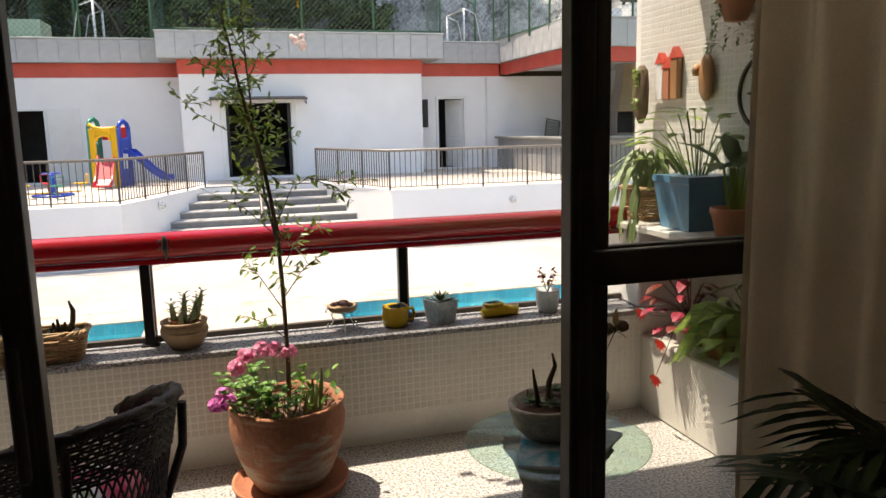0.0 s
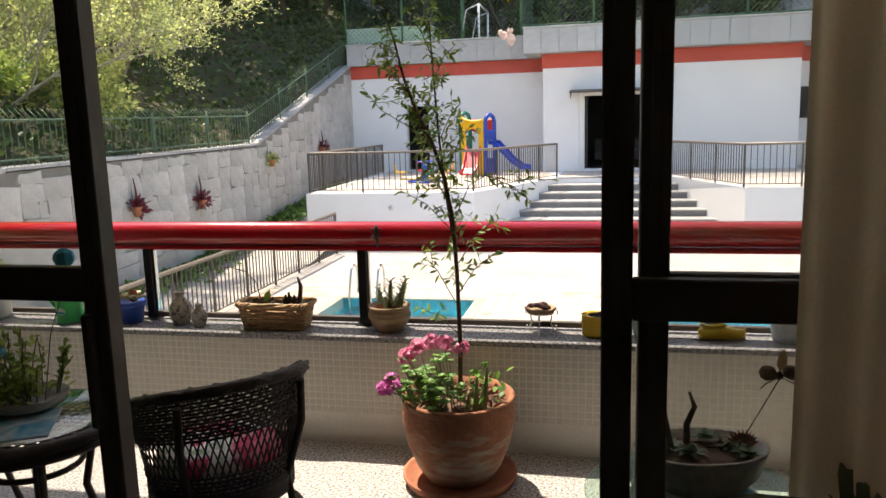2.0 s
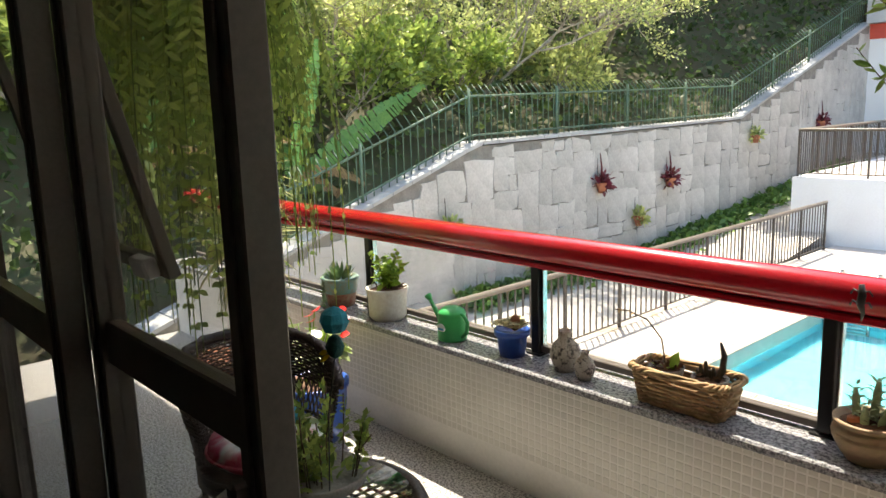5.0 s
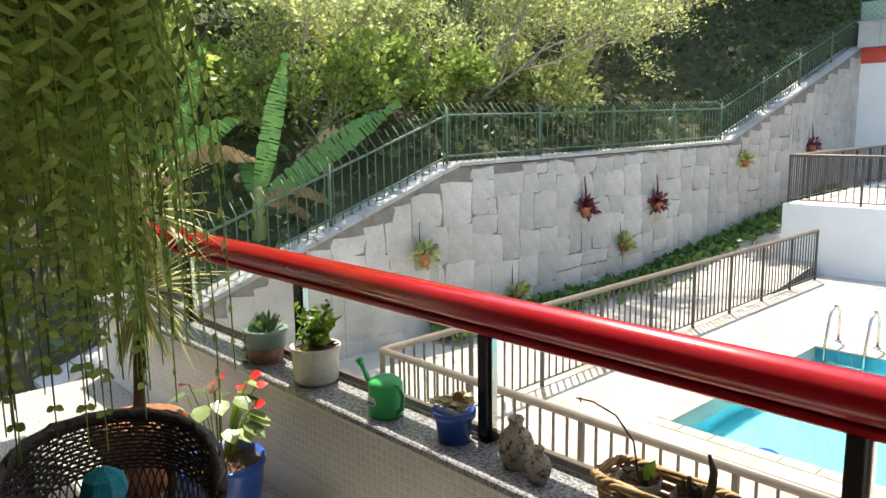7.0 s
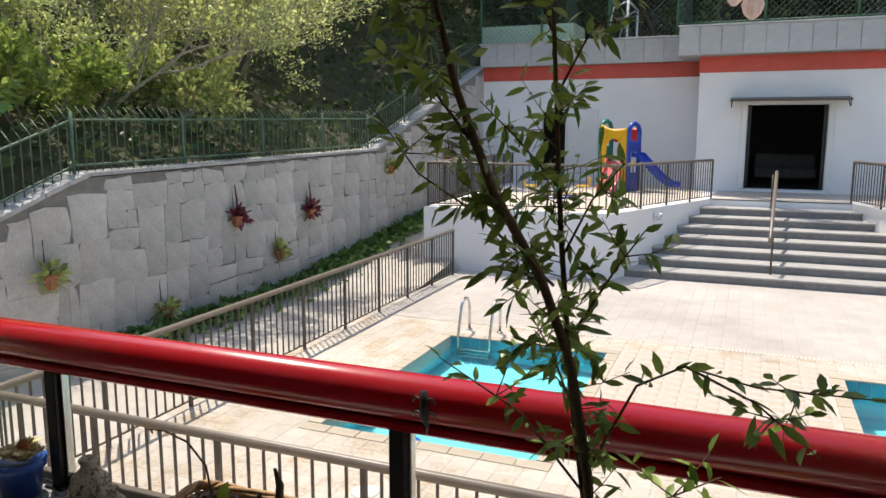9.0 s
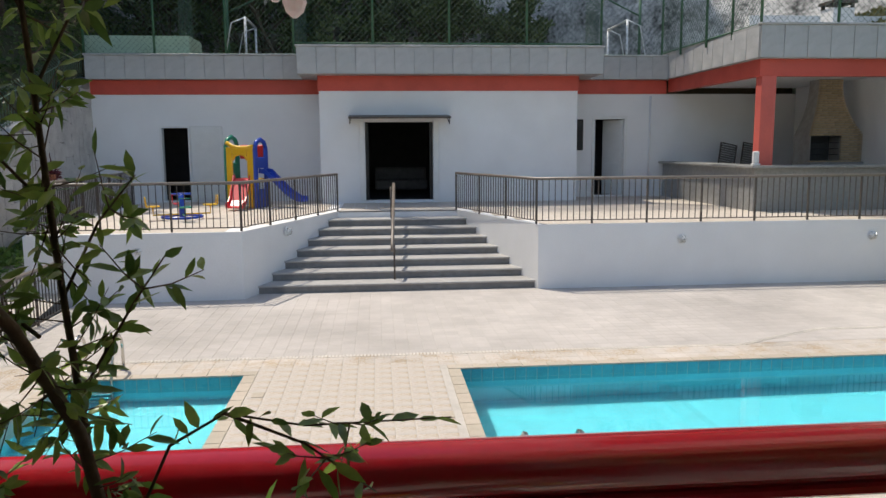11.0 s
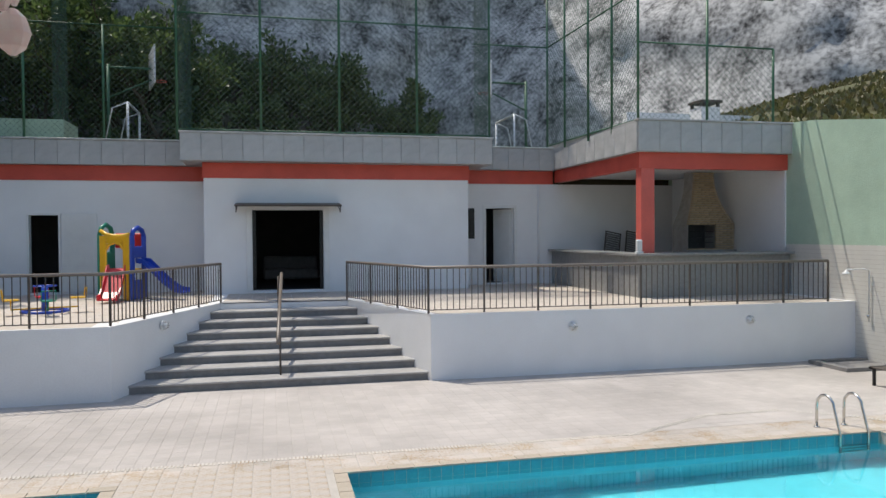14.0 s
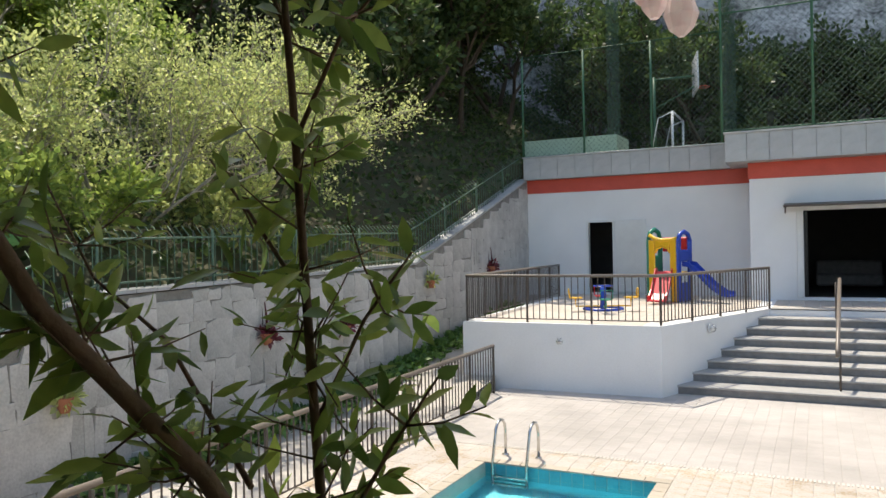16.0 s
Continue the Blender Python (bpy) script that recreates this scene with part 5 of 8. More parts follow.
BR = [([(0.0, 0, 1.17), (0.07, 0.0, 1.32), (0.14, 0.0, 1.36), (0.24, 0.0, 1.34), (0.43, 0.01, 1.34)], 20),
      ([(0.14, 0, 1.36), (0.24, -0.01, 1.32), (0.33, -0.01, 1.25)], 8),
      ([(-0.05, -0.06, 1.48), (-0.2, 0.0, 1.58), (-0.30, 0.0, 1.64), (-0.39, 0.01, 1.75)], 14),
      ([(0.0, 0.0, 1.12), (-0.12, 0.02, 1.24), (-0.27, 0.02, 1.32)], 14),
      ([(0.01, 0.0, 0.85), (0.09, -0.03, 0.97), (0.19, -0.03, 1.05)], 14),
      ([(0.01, 0.0, 0.98), (0.1, 0.02, 1.12), (0.2, 0.03, 1.18)], 12),
      ([(0.01, 0.0, 0.8), (-0.08, 0.02, 0.95), (-0.15, 0.02, 1.04)], 14),
      ([(0.01, 0.0, 0.68), (-0.08, -0.02, 0.76), (-0.15, -0.03, 0.80)], 10),
      ([(0.0, 0.0, 1.2), (-0.08, 0.06, 1.34), (-0.15, 0.08, 1.44)], 12),
      ([(-0.065, 0.04, 1.5), (-0.02, 0.06, 1.6), (0.03, 0.06, 1.66)], 9),
      ([(-0.07, 0.04, 1.62), (-0.15, 0.06, 1.7), (-0.22, 0.08, 1.76)], 9),
      ([(-0.08, 0.04, 1.76), (-0.03, 0.05, 1.86), (0.02, 0.05, 1.9)], 9),
      ([(-0.085, 0.04, 1.86), (-0.13, 0.05, 1.96), (-0.17, 0.05, 2.03)], 9),
      ([(-0.12, -0.24, 1.7), (-0.2, -0.2, 1.78), (-0.28, -0.18, 1.82)], 8),
      ([(-0.04, 0.0, 1.38), (0.03, 0.02, 1.5), (0.07, 0.03, 1.56)], 10)]
for b_, n_ in BR:
    twig(st, lf, b_, 0.0026, n_, 0.045, rnd, 0.34)
    a = Vector(b_[-2]).lerp(Vector(b_[-1]), 0.3)
    for _ in range(3):
        v = rvec(rnd, 0.2)
        twig(st, lf, [a, a + v * 0.04, a + v * 0.085 + Vector((0, 0, 0.01))], 0.0014, 6, 0.04, rnd, 0.34)
for line, n_ in ((main[2:], 105), (second, 85)):
    for k in range(n_):
        i = rnd.randrange(0, len(line) - 1)
        p = Vector(line[i]).lerp(Vector(line[i + 1]), rnd.random())
        v = rvec(rnd, 0.15)
        if p.y < -0.08:
            v = Vector((-abs(v.x), v.y, v.z))
        q = rnd.uniform(0.04, 0.11)
        twig(st, lf, [p, p + v * q * 0.5, p + v * q + Vector((0, 0, 0.008))], 0.0012, 5, 0.038, rnd, 0.34)
part("stem", st, STEM, pot)
part("shrub_leaves", lf, NEAR_LEAF, pot)
st, lf, fl, fl2 = Geo(), Geo(), Geo(), Geo()
for k in range(95):
    a, q = rnd.uniform(1.9, 5.0), rnd.uniform(0.06, 0.24)
    p = Vector((q * math.cos(a), q * math.sin(a), 0.37))
    d = Vector((math.cos(a) * 0.5, math.sin(a) * 0.5, 1)).normalized()
    hgt = rnd.uniform(0.06, 0.17)
    st.tube([p, p + d * hgt], 0.002, 4)
    c = p + d * hgt
    for j in range(7):
        an = j * 0.9
        v = Vector((math.cos(an), math.sin(an), 0.25 + rnd.uniform(-0.2, 0.2))).normalized()
        lf.leaf(c, c + v * 0.026, 0.022, Vector((0, 0, 1)), 0.2)
for k in range(50):
    a = rnd.uniform(-1.5, 1.6)
    q = rnd.uniform(0.08, 0.25)
    c = Vector((q * math.cos(a), q * math.sin(a), 0.38 + rnd.uniform(0.0, 0.12)))
    v = rvec(rnd, 0.5)
    lf.leaf(c, c + v * 0.045, 0.028, Vector((0, 0, 1)), 0.15)
def blossom(geo, c, r, n):
    for _ in range(n):
        v = rvec(rnd, 0.4)
        p = Vector(c) + v * r * rnd.uniform(0.6, 1)
        for j in range(5):
            an = j * 1.257
            e = (v.orthogonal().normalized() * math.cos(an) + v.cross(v.orthogonal().normalized()) * math.sin(an))
            geo.leaf(p, p + e * 0.018 + v * 0.003, 0.016, v, 0.1)
for c in ((-0.16, -0.05, 0.63), (-0.10, -0.08, 0.66), (-0.05, -0.02, 0.64), (-0.2, -0.1, 0.60), (0.02, 0.0, 0.61)):
    blossom(fl, c, 0.036, 26)
    st.tube([(c[0] * 0.6, c[1] * 0.6, 0.4), c], 0.002, 4)
for c in ((-0.26, -0.14, 0.50), (-0.24, -0.17, 0.48), (-0.29, -0.16, 0.47)):
    blossom(fl2, c, 0.034, 24)
    st.tube([(c[0] * 0.6, c[1] * 0.6, 0.4), c], 0.002, 4)
GERANIUM = mat("geranium_leaf", (0.13, 0.30, 0.05), 0.5, colour2=(0.08, 0.20, 0.035), scale=14, fine=60, bump=0.05, island=0.4, trans=0.4)
part("geranium_stem", st, GERANIUM, pot)
part("geranium_leaves", lf, GERANIUM, pot)
part("pink_blossom", fl, mat("pink_petal", (0.95, 0.36, 0.56), 0.6, vary=0.15, scale=40, island=0.25, trans=0.35), pot, "bright pink geranium flowers")
part("magenta_blossom", fl2, mat("magenta_petal", (0.75, 0.20, 0.55), 0.6, vary=0.15, scale=40, island=0.25, trans=0.35), pot, "magenta geranium flowers")
g = Geo()
for x, y, h in ((0.09, -0.1, 0.16), (0.11, -0.06, 0.12), (0.06, -0.12, 0.1), (0.13, -0.09, 0.2)):
    g.tube([(x, y, 0.36), (x + 0.01, y - 0.01, 0.36 + h * 0.6), (x + 0.015, y, 0.36 + h)], [0.011, 0.010, 0.004], 6, smooth=False)
part("cactus_stem", g, CACTUS, pot)


def wicker_chair(m, label):
    """Tub armchair of woven cane: round frame, diamond lattice, ring stretcher."""
    o = empty("wicker_chair", m, label, "chair", "wicker chairs")
    def rim(a):
        f = abs(a) / radians(112)
        return 0.79 - 0.15 * f ** 2.2
    def at(a, z):
        k = (z - 0.38) / 0.42
        r = 0.235 + 0.075 * k
        return Vector((r * math.sin(a), -r * math.cos(a) * 1.0, z))
    A = radians(112)
    N_ = 44
    lat, band = Geo(), Geo()
    for s in (-1, 1):
        for i in range(-6, N_ + 7):
            pts = []
            for j in range(7):
                f = j / 6
                a = -A + 2 * A * (i + s * f * 5) / N_
                if -A <= a <= A:
                    pts.append(at(a, 0.385 + (rim(a) - 0.395) * f) + Vector((0, 0, 0)))
            if len(pts) > 1:
                lat.tube(pts, 0.0034, 4, caps=False, smooth=False)
    part("lattice", lat, WICKER, o, "open diamond cane weave")
    for k, f in enumerate([0.0, 0.04, 0.08, 0.12, 0.16, 0.20, 0.24] + [0.6 + 0.031 * q for q in range(13)]):
        pts = []
        for i in range(57):
            a = -A + 2 * A * i / 56
            w = 0.004 * (1 if (i + k) % 2 else -1)
            p = at(a, 0.385 + (rim(a) - 0.395) * f)
            pts.append(p + Vector((math.sin(a) * w, -math.cos(a) * w, 0)))
        band.tube(pts, 0.0052, 4, caps=False)
    part("weave_band", band, WICKER, o, "close horizontal cane weave")
    pts = [at(-A + 2 * A * i / 40, rim(-A + 2 * A * i / 40)) for i in range(41)]
    rg = Geo().tube(pts, 0.019, 8)
    for ph in (0, 2.1, 4.2):
        tw = [p + Vector((0.014 * math.cos(ph + i * 1.1), 0.014 * math.sin(ph + i * 1.1), 0.012 * math.sin(ph * 2 + i * 1.3))) for i, p in enumerate(pts)]
        rg.tube(tw, 0.010, 6)
    part("rim", rg, WICKER, o, "thick braided rim")
    part("seat", Geo().lathe([(0.2, 0.34), (0.245, 0.36), (0.25, 0.385), (0.24, 0.40), (0.1, 0.40)], 30), WICKER, o)
    prof = [(0.228, 0.329)]
    for k in range(7):
        prof += [(0.246, 0.332 + k * 0.011), (0.249, 0.335 + k * 0.011), (0.246, 0.338 + k * 0.011), (0.240, 0.3405 + k * 0.011)]
    sk = Geo().lathe(prof + [(0.228, 0.409)], 40)
    part("seat_apron", sk, WICKER, o)
    for sx in (-1, 1):
        for sy in (-1, 1):
            part("leg", Geo().tube([(0.23 * sx, 0.22 * sy, 0.0), (0.19 * sx, 0.18 * sy, 0.22), (0.17 * sx, 0.165 * sy, 0.38)] + ([(0.205 * sx, -0.235, 0.60), (0.205 * sx, -0.245, 0.74)] if sy < 0 else []), 0.014, 8), WICKER, o)
    part("stretcher_ring", Geo().tube([(0.275 * math.cos(t * 0.2094), 0.27 * math.sin(t * 0.2094), 0.205) for t in range(31)], 0.012, 8), WICKER, o, "bent cane ring stretcher")
    return o


CUSHION = bpy.data.materials.new("floral_cloth")
CUSHION.use_nodes = True
N, L = CUSHION.node_tree.nodes, CUSHION.node_tree.links.new
b = N["Principled BSDF"]
b.inputs["Roughness"].default_value = 0.9
tc, nz, rp, vo = N.new("ShaderNodeTexCoord"), N.new("ShaderNodeTexNoise"), N.new("ShaderNodeValToRGB"), N.new("ShaderNodeTexVoronoi")
nz.inputs["Scale"].default_value, nz.inputs["Detail"].default_value = 5.5, 3
rp.color_ramp.interpolation = "EASE"
rp.color_ramp.elements[0].position, rp.color_ramp.elements[0].color = 0.44, (0.74, 0.73, 0.70, 1)
rp.color_ramp.elements[1].position, rp.color_ramp.elements[1].color = 0.54, (0.62, 0.04, 0.12, 1)
e = rp.color_ramp.elements.new(0.63)
e.color = (0.75, 0.22, 0.28, 1)
e = rp.color_ramp.elements.new(0.37)
e.color = (0.30, 0.40, 0.22, 1)
L(tc.outputs["Object"], nz.inputs["Vector"])
L(nz.outputs[0], rp.inputs[0])
L(rp.outputs[0], b.inputs["Base Color"])


def cushion(m):
    o = empty("seat_cushion", m, "pink and white floral cushion on the wicker chair", "cushion", "chair cushions")
    part("cover", Geo().lathe([(0.10, 0.0), (0.19, 0.012), (0.215, 0.045), (0.205, 0.085), (0.15, 0.105), (0.01, 0.112)], 30, wob=0.03), CUSHION, o)
    part("piping", Geo().tube([(0.216 * math.cos(t * 0.2094), 0.216 * math.sin(t * 0.2094), 0.046) for t in range(31)], 0.005, 6), CUSHION, o)


C1 = pose(-0.56, 2.60, 0, 0, 0, 48)
wicker_chair(C1, "dark brown wicker tub chair with a floral cushion")
cushion(C1 @ pose(0, 0.02, 0.402))
C2 = pose(-1.98, 2.74, 0, 0, 0, -100)
wicker_chair(C2, "dark brown wicker tub chair beside the round table")
cushion(C2 @ pose(0, 0.02, 0.402))

table = empty("round_table", pose(-1.22, 2.49, 0), "round dark wicker table with a glass top", "table")
part("rim", Geo().tube([(0.285 * math.cos(t * 0.1571), 0.285 * math.sin(t * 0.1571), 0.57) for t in range(41)], 0.024, 8).tube([(0.285 * math.cos(t * 0.1571), 0.285 * math.sin(t * 0.1571), 0.535) for t in range(41)], 0.018, 8), WICKER, table)
g = Geo()
for k in range(18):
    q = -0.27 + 0.032 * k
    w = math.sqrt(max(0.0, 0.28 ** 2 - q * q))
    g.tube([(-w, q, 0.575), (w, q, 0.575)], 0.005, 4)
    g.tube([(q, -w, 0.579), (q, w, 0.579)], 0.005, 4)
part("woven_top", g, WICKER, table)
part("glass_top", Geo().lathe([(0.262, 0.594), (0.265, 0.597), (0.262, 0.602)], 40), GLASS, table, "round clear glass top")
for k in range(4):
    a = radians(45 + 90 * k)
    c, s = math.cos(a), math.sin(a)
    part("leg", Geo().tube([(0.24 * c, 0.24 * s, 0.55), (0.18 * c, 0.18 * s, 0.44), (0.15 * c, 0.15 * s, 0.3), (0.19 * c, 0.19 * s, 0.14), (0.26 * c, 0.26 * s, 0.0)], 0.014, 8), WICKER, table, "bent cane leg")
part("stretcher", Geo().tube([(0.17, 0.17, 0.12), (0, 0, 0.17), (-0.17, -0.17, 0.12)], 0.011, 6).tube([(-0.17, 0.17, 0.12), (0, 0, 0.185), (0.17, -0.17, 0.12)], 0.011, 6), WICKER, table)
part("ring", Geo().tube([(0.15 * math.cos(t * 0.2618), 0.15 * math.sin(t * 0.2618), 0.42) for t in range(25)], 0.011, 6), WICKER, table)
BLUEPRINT = mat("glossy_magazine_cover", (0.05, 0.30, 0.42), 0.25, colour2=(0.65, 0.68, 0.66), scale=9, fine=25, bump=0)
for nm, m, w, h, t in (("magazine", pose(-1.17, 2.39, 0.603, 0, 0, 30), 0.21, 0.28, 0.006), ("magazine", pose(1.08, 2.58, 0.432, 0, 0, 40), 0.22, 0.30, 0.012), ("magazine", pose(0.95, 2.50, 0.432, 0, 0, -25), 0.20, 0.26, 0.008)):
    o = empty(nm, m, "glossy blue magazine lying on the glass table top", "magazine", "magazines")
    part("pages", Geo().box(-w / 2 + 0.002, w / 2 - 0.002, -h / 2 + 0.002, h / 2 - 0.002, 0, t), CREAM_DOOR, o)
    part("cover", Geo().box(-w / 2, w / 2, -h / 2, h / 2, t, t + 0.0015), BLUEPRINT, o)
CERAMIC = mat("speckled_stoneware", (0.42, 0.37, 0.29), 0.6, colour2=(0.20, 0.17, 0.13), scale=30, fine=140, bump=0.3)
GREY_STONE = mat("grey_cast_bowl", (0.33, 0.31, 0.27), 0.85, colour2=(0.2, 0.185, 0.16), scale=12, fine=80, bump=0.5)
bon = empty("bonsai_bowl", pose(-1.26, 2.53, 0.611), "low stone bowl with feathery green plants on the table", "potted plant")
part("bowl", Geo().lathe([(0.07, 0), (0.12, 0.015), (0.135, 0.045), (0.128, 0.05), (0.115, 0.035)], 24, wob=0.05), GREY_STONE, bon)
rnd = random.Random(9)
st, lf = Geo(), Geo()
for k in range(26):
    x, y = rnd.uniform(-0.08, 0.08), rnd.uniform(-0.08, 0.08)
    hh = rnd.uniform(0.1, 0.3)
    st.tube([(x, y, 0.03), (x * 1.2, y * 1.2, hh * 0.6), (x * 1.5 + rnd.uniform(-0.03, 0.03), y * 1.5, hh)], 0.002, 4)
    for j in range(22):
        f = rnd.uniform(0.4, 1)
        p = Vector((x * (1 + 0.4 * f), y * (1 + 0.4 * f), hh * f))
        quad_leaf(lf, p, rvec(rnd, 0.8), 0.03, rnd)
for k in range(60):
    p = Vector((rnd.uniform(-0.1, 0.1), rnd.uniform(-0.1, 0.1), 0.05))
    lf.leaf(p, p + rvec(rnd, 0.6) * 0.05, 0.025, Vector((0, 0, 1)))
tagged(part("stem", st, STEM, bon), kind="stuff")
part("leaves", lf, LEAF_MID, bon)
orn = empty("garden_pick", pose(-1.33, 2.47, 0.64), "small turquoise paper-umbrella ornament on a stick", "ornament")
part("stick", Geo().tube([(0, 0, 0), (0, 0, 0.2)], 0.003, 5), BROWN_METAL, orn)
TURQ = mat("turquoise_paint", (0.0, 0.28, 0.40), 0.5, scale=20)
part("canopy", Geo().lathe([(0.045, 0.17), (0.04, 0.195), (0.022, 0.215), (0.003, 0.222)], 8), TURQ, orn)
part("figure", Geo().lathe([(0.012, 0.08), (0.02, 0.10), (0.016, 0.125), (0.01, 0.135), (0.014, 0.15), (0.004, 0.165)], 10), PLASTIC["green"], orn)

glass_t = empty("glass_side_table", pose(1.03, 2.60, 0), "round glass side table on a fluted grey pedestal", "table")
GREENISH = glass_mat("green_edge_glass", (0.80, 0.93, 0.88))
part("glass_top", Geo().lathe([(0.325, 0.416), (0.335, 0.420), (0.335, 0.426), (0.325, 0.430)], 56), GREENISH, glass_t, "thick round glass top with a green edge")
g = Geo()
prof = [(0.19, 0.0), (0.17, 0.05), (0.13, 0.12), (0.12, 0.25), (0.16, 0.36), (0.20, 0.414)]
seg = 48
vs = [((r + (0.006 if k % 2 else -0.006)) * math.cos(6.2832 * k / seg), (r + (0.006 if k % 2 else -0.006)) * math.sin(6.2832 * k / seg), z) for r, z in prof for k in range(seg)]
g.add(vs, [(i * seg + k, i * seg + (k + 1) % seg, (i + 1) * seg + (k + 1) % seg, (i + 1) * seg + k) for i in range(5) for k in range(seg)] + [tuple(5 * seg + k for k in range(seg))], True)
part("pedestal", g, GREY_STONE, glass_t, "fluted grey pedestal")
ov = empty("succulent_planter", pose(1.05, 2.62, 0.446, 0, 0, 12), "oval clay planter with succulents, shells and driftwood", "potted plant")
m = Matrix.Diagonal((1.45, 1.0, 1, 1))
part("bowl", Geo().lathe([(0.09, 0.0), (0.125, 0.05), (0.14, 0.12), (0.142, 0.13), (0.13, 0.13), (0.12, 0.105)], 30, wob=0.05), CERAMIC, ov, m=m)
g = Geo()
soil_disc(g, 0.122, 0.108, rnd, 30)
part("soil", g, SOIL, ov, m=m)


def rosette(g, c, r, n, rings, rnd, up=0.5, fat=0.45):
    for q in range(rings):
        for k in range(n):
            a = 6.2832 * (k + q * 0.5) / n + rnd.uniform(-0.1, 0.1)
            rr = r * (1 - q / (rings + 0.6))
            v = Vector((math.cos(a), math.sin(a), up * (0.4 + q * 0.9)))
            p = Vector(c)
            g.leaf(p, p + v.normalized() * rr, rr * fat, Vector((0, 0, 1)), 0.25)


g = Geo()
for c in ((-0.05, -0.03, 0.12), (0.09, 0.0, 0.12), (0.03, 0.06, 0.13), (-0.1, 0.03, 0.12), (0.12, -0.05, 0.12)):
    rosette(g, c, 0.055, 8, 3, rnd)
part("succulent", g, SUCC, ov, "grey-green succulent rosettes")
g = Geo()
g.tube([(-0.04, 0.02, 0.1), (-0.05, 0.0, 0.2), (-0.03, -0.01, 0.26), (-0.05, -0.02, 0.31)], [0.012, 0.01, 0.008, 0.004], 7)
g.tube([(-0.09, 0.0, 0.1), (-0.11, 0.0, 0.2), (-0.12, 0.0, 0.26)], [0.011, 0.008, 0.003], 7)
part("driftwood", g, STEM, ov, "dark twisted driftwood sticks")
g = Geo()
for k in range(11):
    a = radians(-75 + 15 * k)
    g.leaf((0.13, 0.02, 0.11), (0.13 + 0.055 * math.sin(a), 0.02, 0.12 + 0.055 * math.cos(a)), 0.016, (0, -1, 0), 0.3)
part("shell", g, CLAY, ov, "ribbed reddish scallop shell")
bee = part("bee_pick", Geo().tube([(0.09, -0.02, 0.11), (0.2, -0.06, 0.36)], 0.002, 5), BLACK_METAL, ov, "thin metal pick with a bee ornament")
part("body", Geo().lathe([(0.004, -0.02), (0.022, -0.01), (0.026, 0.005), (0.018, 0.02), (0.004, 0.025)], 10, (0.165, -0.06, 0.375)).lathe([(0.004, -0.02), (0.024, -0.008), (0.026, 0.006), (0.016, 0.02), (0.004, 0.024)], 10, (0.235, -0.06, 0.375)).lathe([(0.003, -0.014), (0.014, 0), (0.003, 0.012)], 8, (0.2, -0.06, 0.37)), STEM, bee)
part("wing", Geo().leaf((0.2, -0.06, 0.38), (0.215, -0.05, 0.45), 0.035, (0, -1, 0.1), 0.05), DRY_LEAF, bee)
for sx in (-1, 1):
    part("leg", Geo().tube([(0.2, -0.06, 0.365), (0.2 + 0.04 * sx, -0.06, 0.345), (0.2 + 0.055 * sx, -0.06, 0.33)], 0.002, 4), BLACK_METAL, bee)

cloth = empty("door_mat", pose(0.10, 2.30, 0.0, 0, 0, -12), "white cotton mat with blue stripes and a pink edge", "mat")
CLOTH = mat("white_woven_cotton", (0.66, 0.64, 0.62), 0.95, vary=0.06, scale=20, fine=200, bump=0.4)
part("weave", Geo().rbox(-0.35, 0.35, -0.25, 0.25, 0.002, 0.010, 0.003), CLOTH, cloth)
for x in (-0.22, 0.0, 0.22):
    part("stripe", Geo().box(x - 0.018, x + 0.018, -0.248, 0.248, 0.0102, 0.0122), mat("blue_stripe", (0.08, 0.16, 0.42), 0.95, scale=30) if x == -0.22 else bpy.data.materials["blue_stripe"], cloth)
PINK_EDGE = mat("pink_edging", (0.55, 0.22, 0.20), 0.95, scale=30)
for y in (-0.255, 0.255):
    part("edge_braid", Geo().tube([(-0.35, y, 0.008), (0.35, y, 0.008)], 0.007, 6), PINK_EDGE, cloth)

# ---- things on the granite ledge ----
SZ = 0.570
def vessel(name, x, y, z, label, category="potted plant", turn=0):
    return empty(name, pose(x, y, z, 0, 0, turn), label, category)


v = vessel("clay_pot", -0.29, 3.83, SZ, "banded brown clay pot with upright cactus stems")
POTTERY = mat("banded_brown_pottery", (0.42, 0.29, 0.17), 0.7, colour2=(0.30, 0.20, 0.12), scale=9, fine=60, bump=0.2, stain=0.2)
part("pot", Geo().lathe([(0.062, 0), (0.085, 0.03), (0.105, 0.07), (0.108, 0.085), (0.103, 0.088), (0.106, 0.092), (0.100, 0.108), (0.094, 0.112), (0.105, 0.120), (0.106, 0.130), (0.095, 0.130), (0.088, 0.11)], 36), POTTERY, v)
g = Geo()
soil_disc(g, 0.088, 0.112, rnd, 20)
part("soil", g, SOIL, v)
g = Geo()
for x, y, h, lx in ((-0.04, 0.0, 0.11, -0.01), (0.0, 0.01, 0.15, 0.01), (0.03, -0.02, 0.08, 0.02), (0.05, 0.0, 0.16, 0.04), (-0.01, -0.03, 0.07, 0.0), (0.035, 0.03, 0.12, 0.03)):
    pts = [(x + lx * k / 4, y, 0.105 + h * k / 4) for k in range(5)]
    g.tube(pts, [0.012, 0.013, 0.013, 0.011, 0.005], 8)
    for k in range(int(h / 0.0055)):
        a = k * 2.4
        f = k / (h / 0.0055)
        p = Vector((x + lx * f, y, 0.11 + h * f))
        d = Vector((math.cos(a), math.sin(a), 0.5))
        g.leaf(p + d * 0.008, p + d * 0.034, 0.013, (0, 0, 1), 0.3)
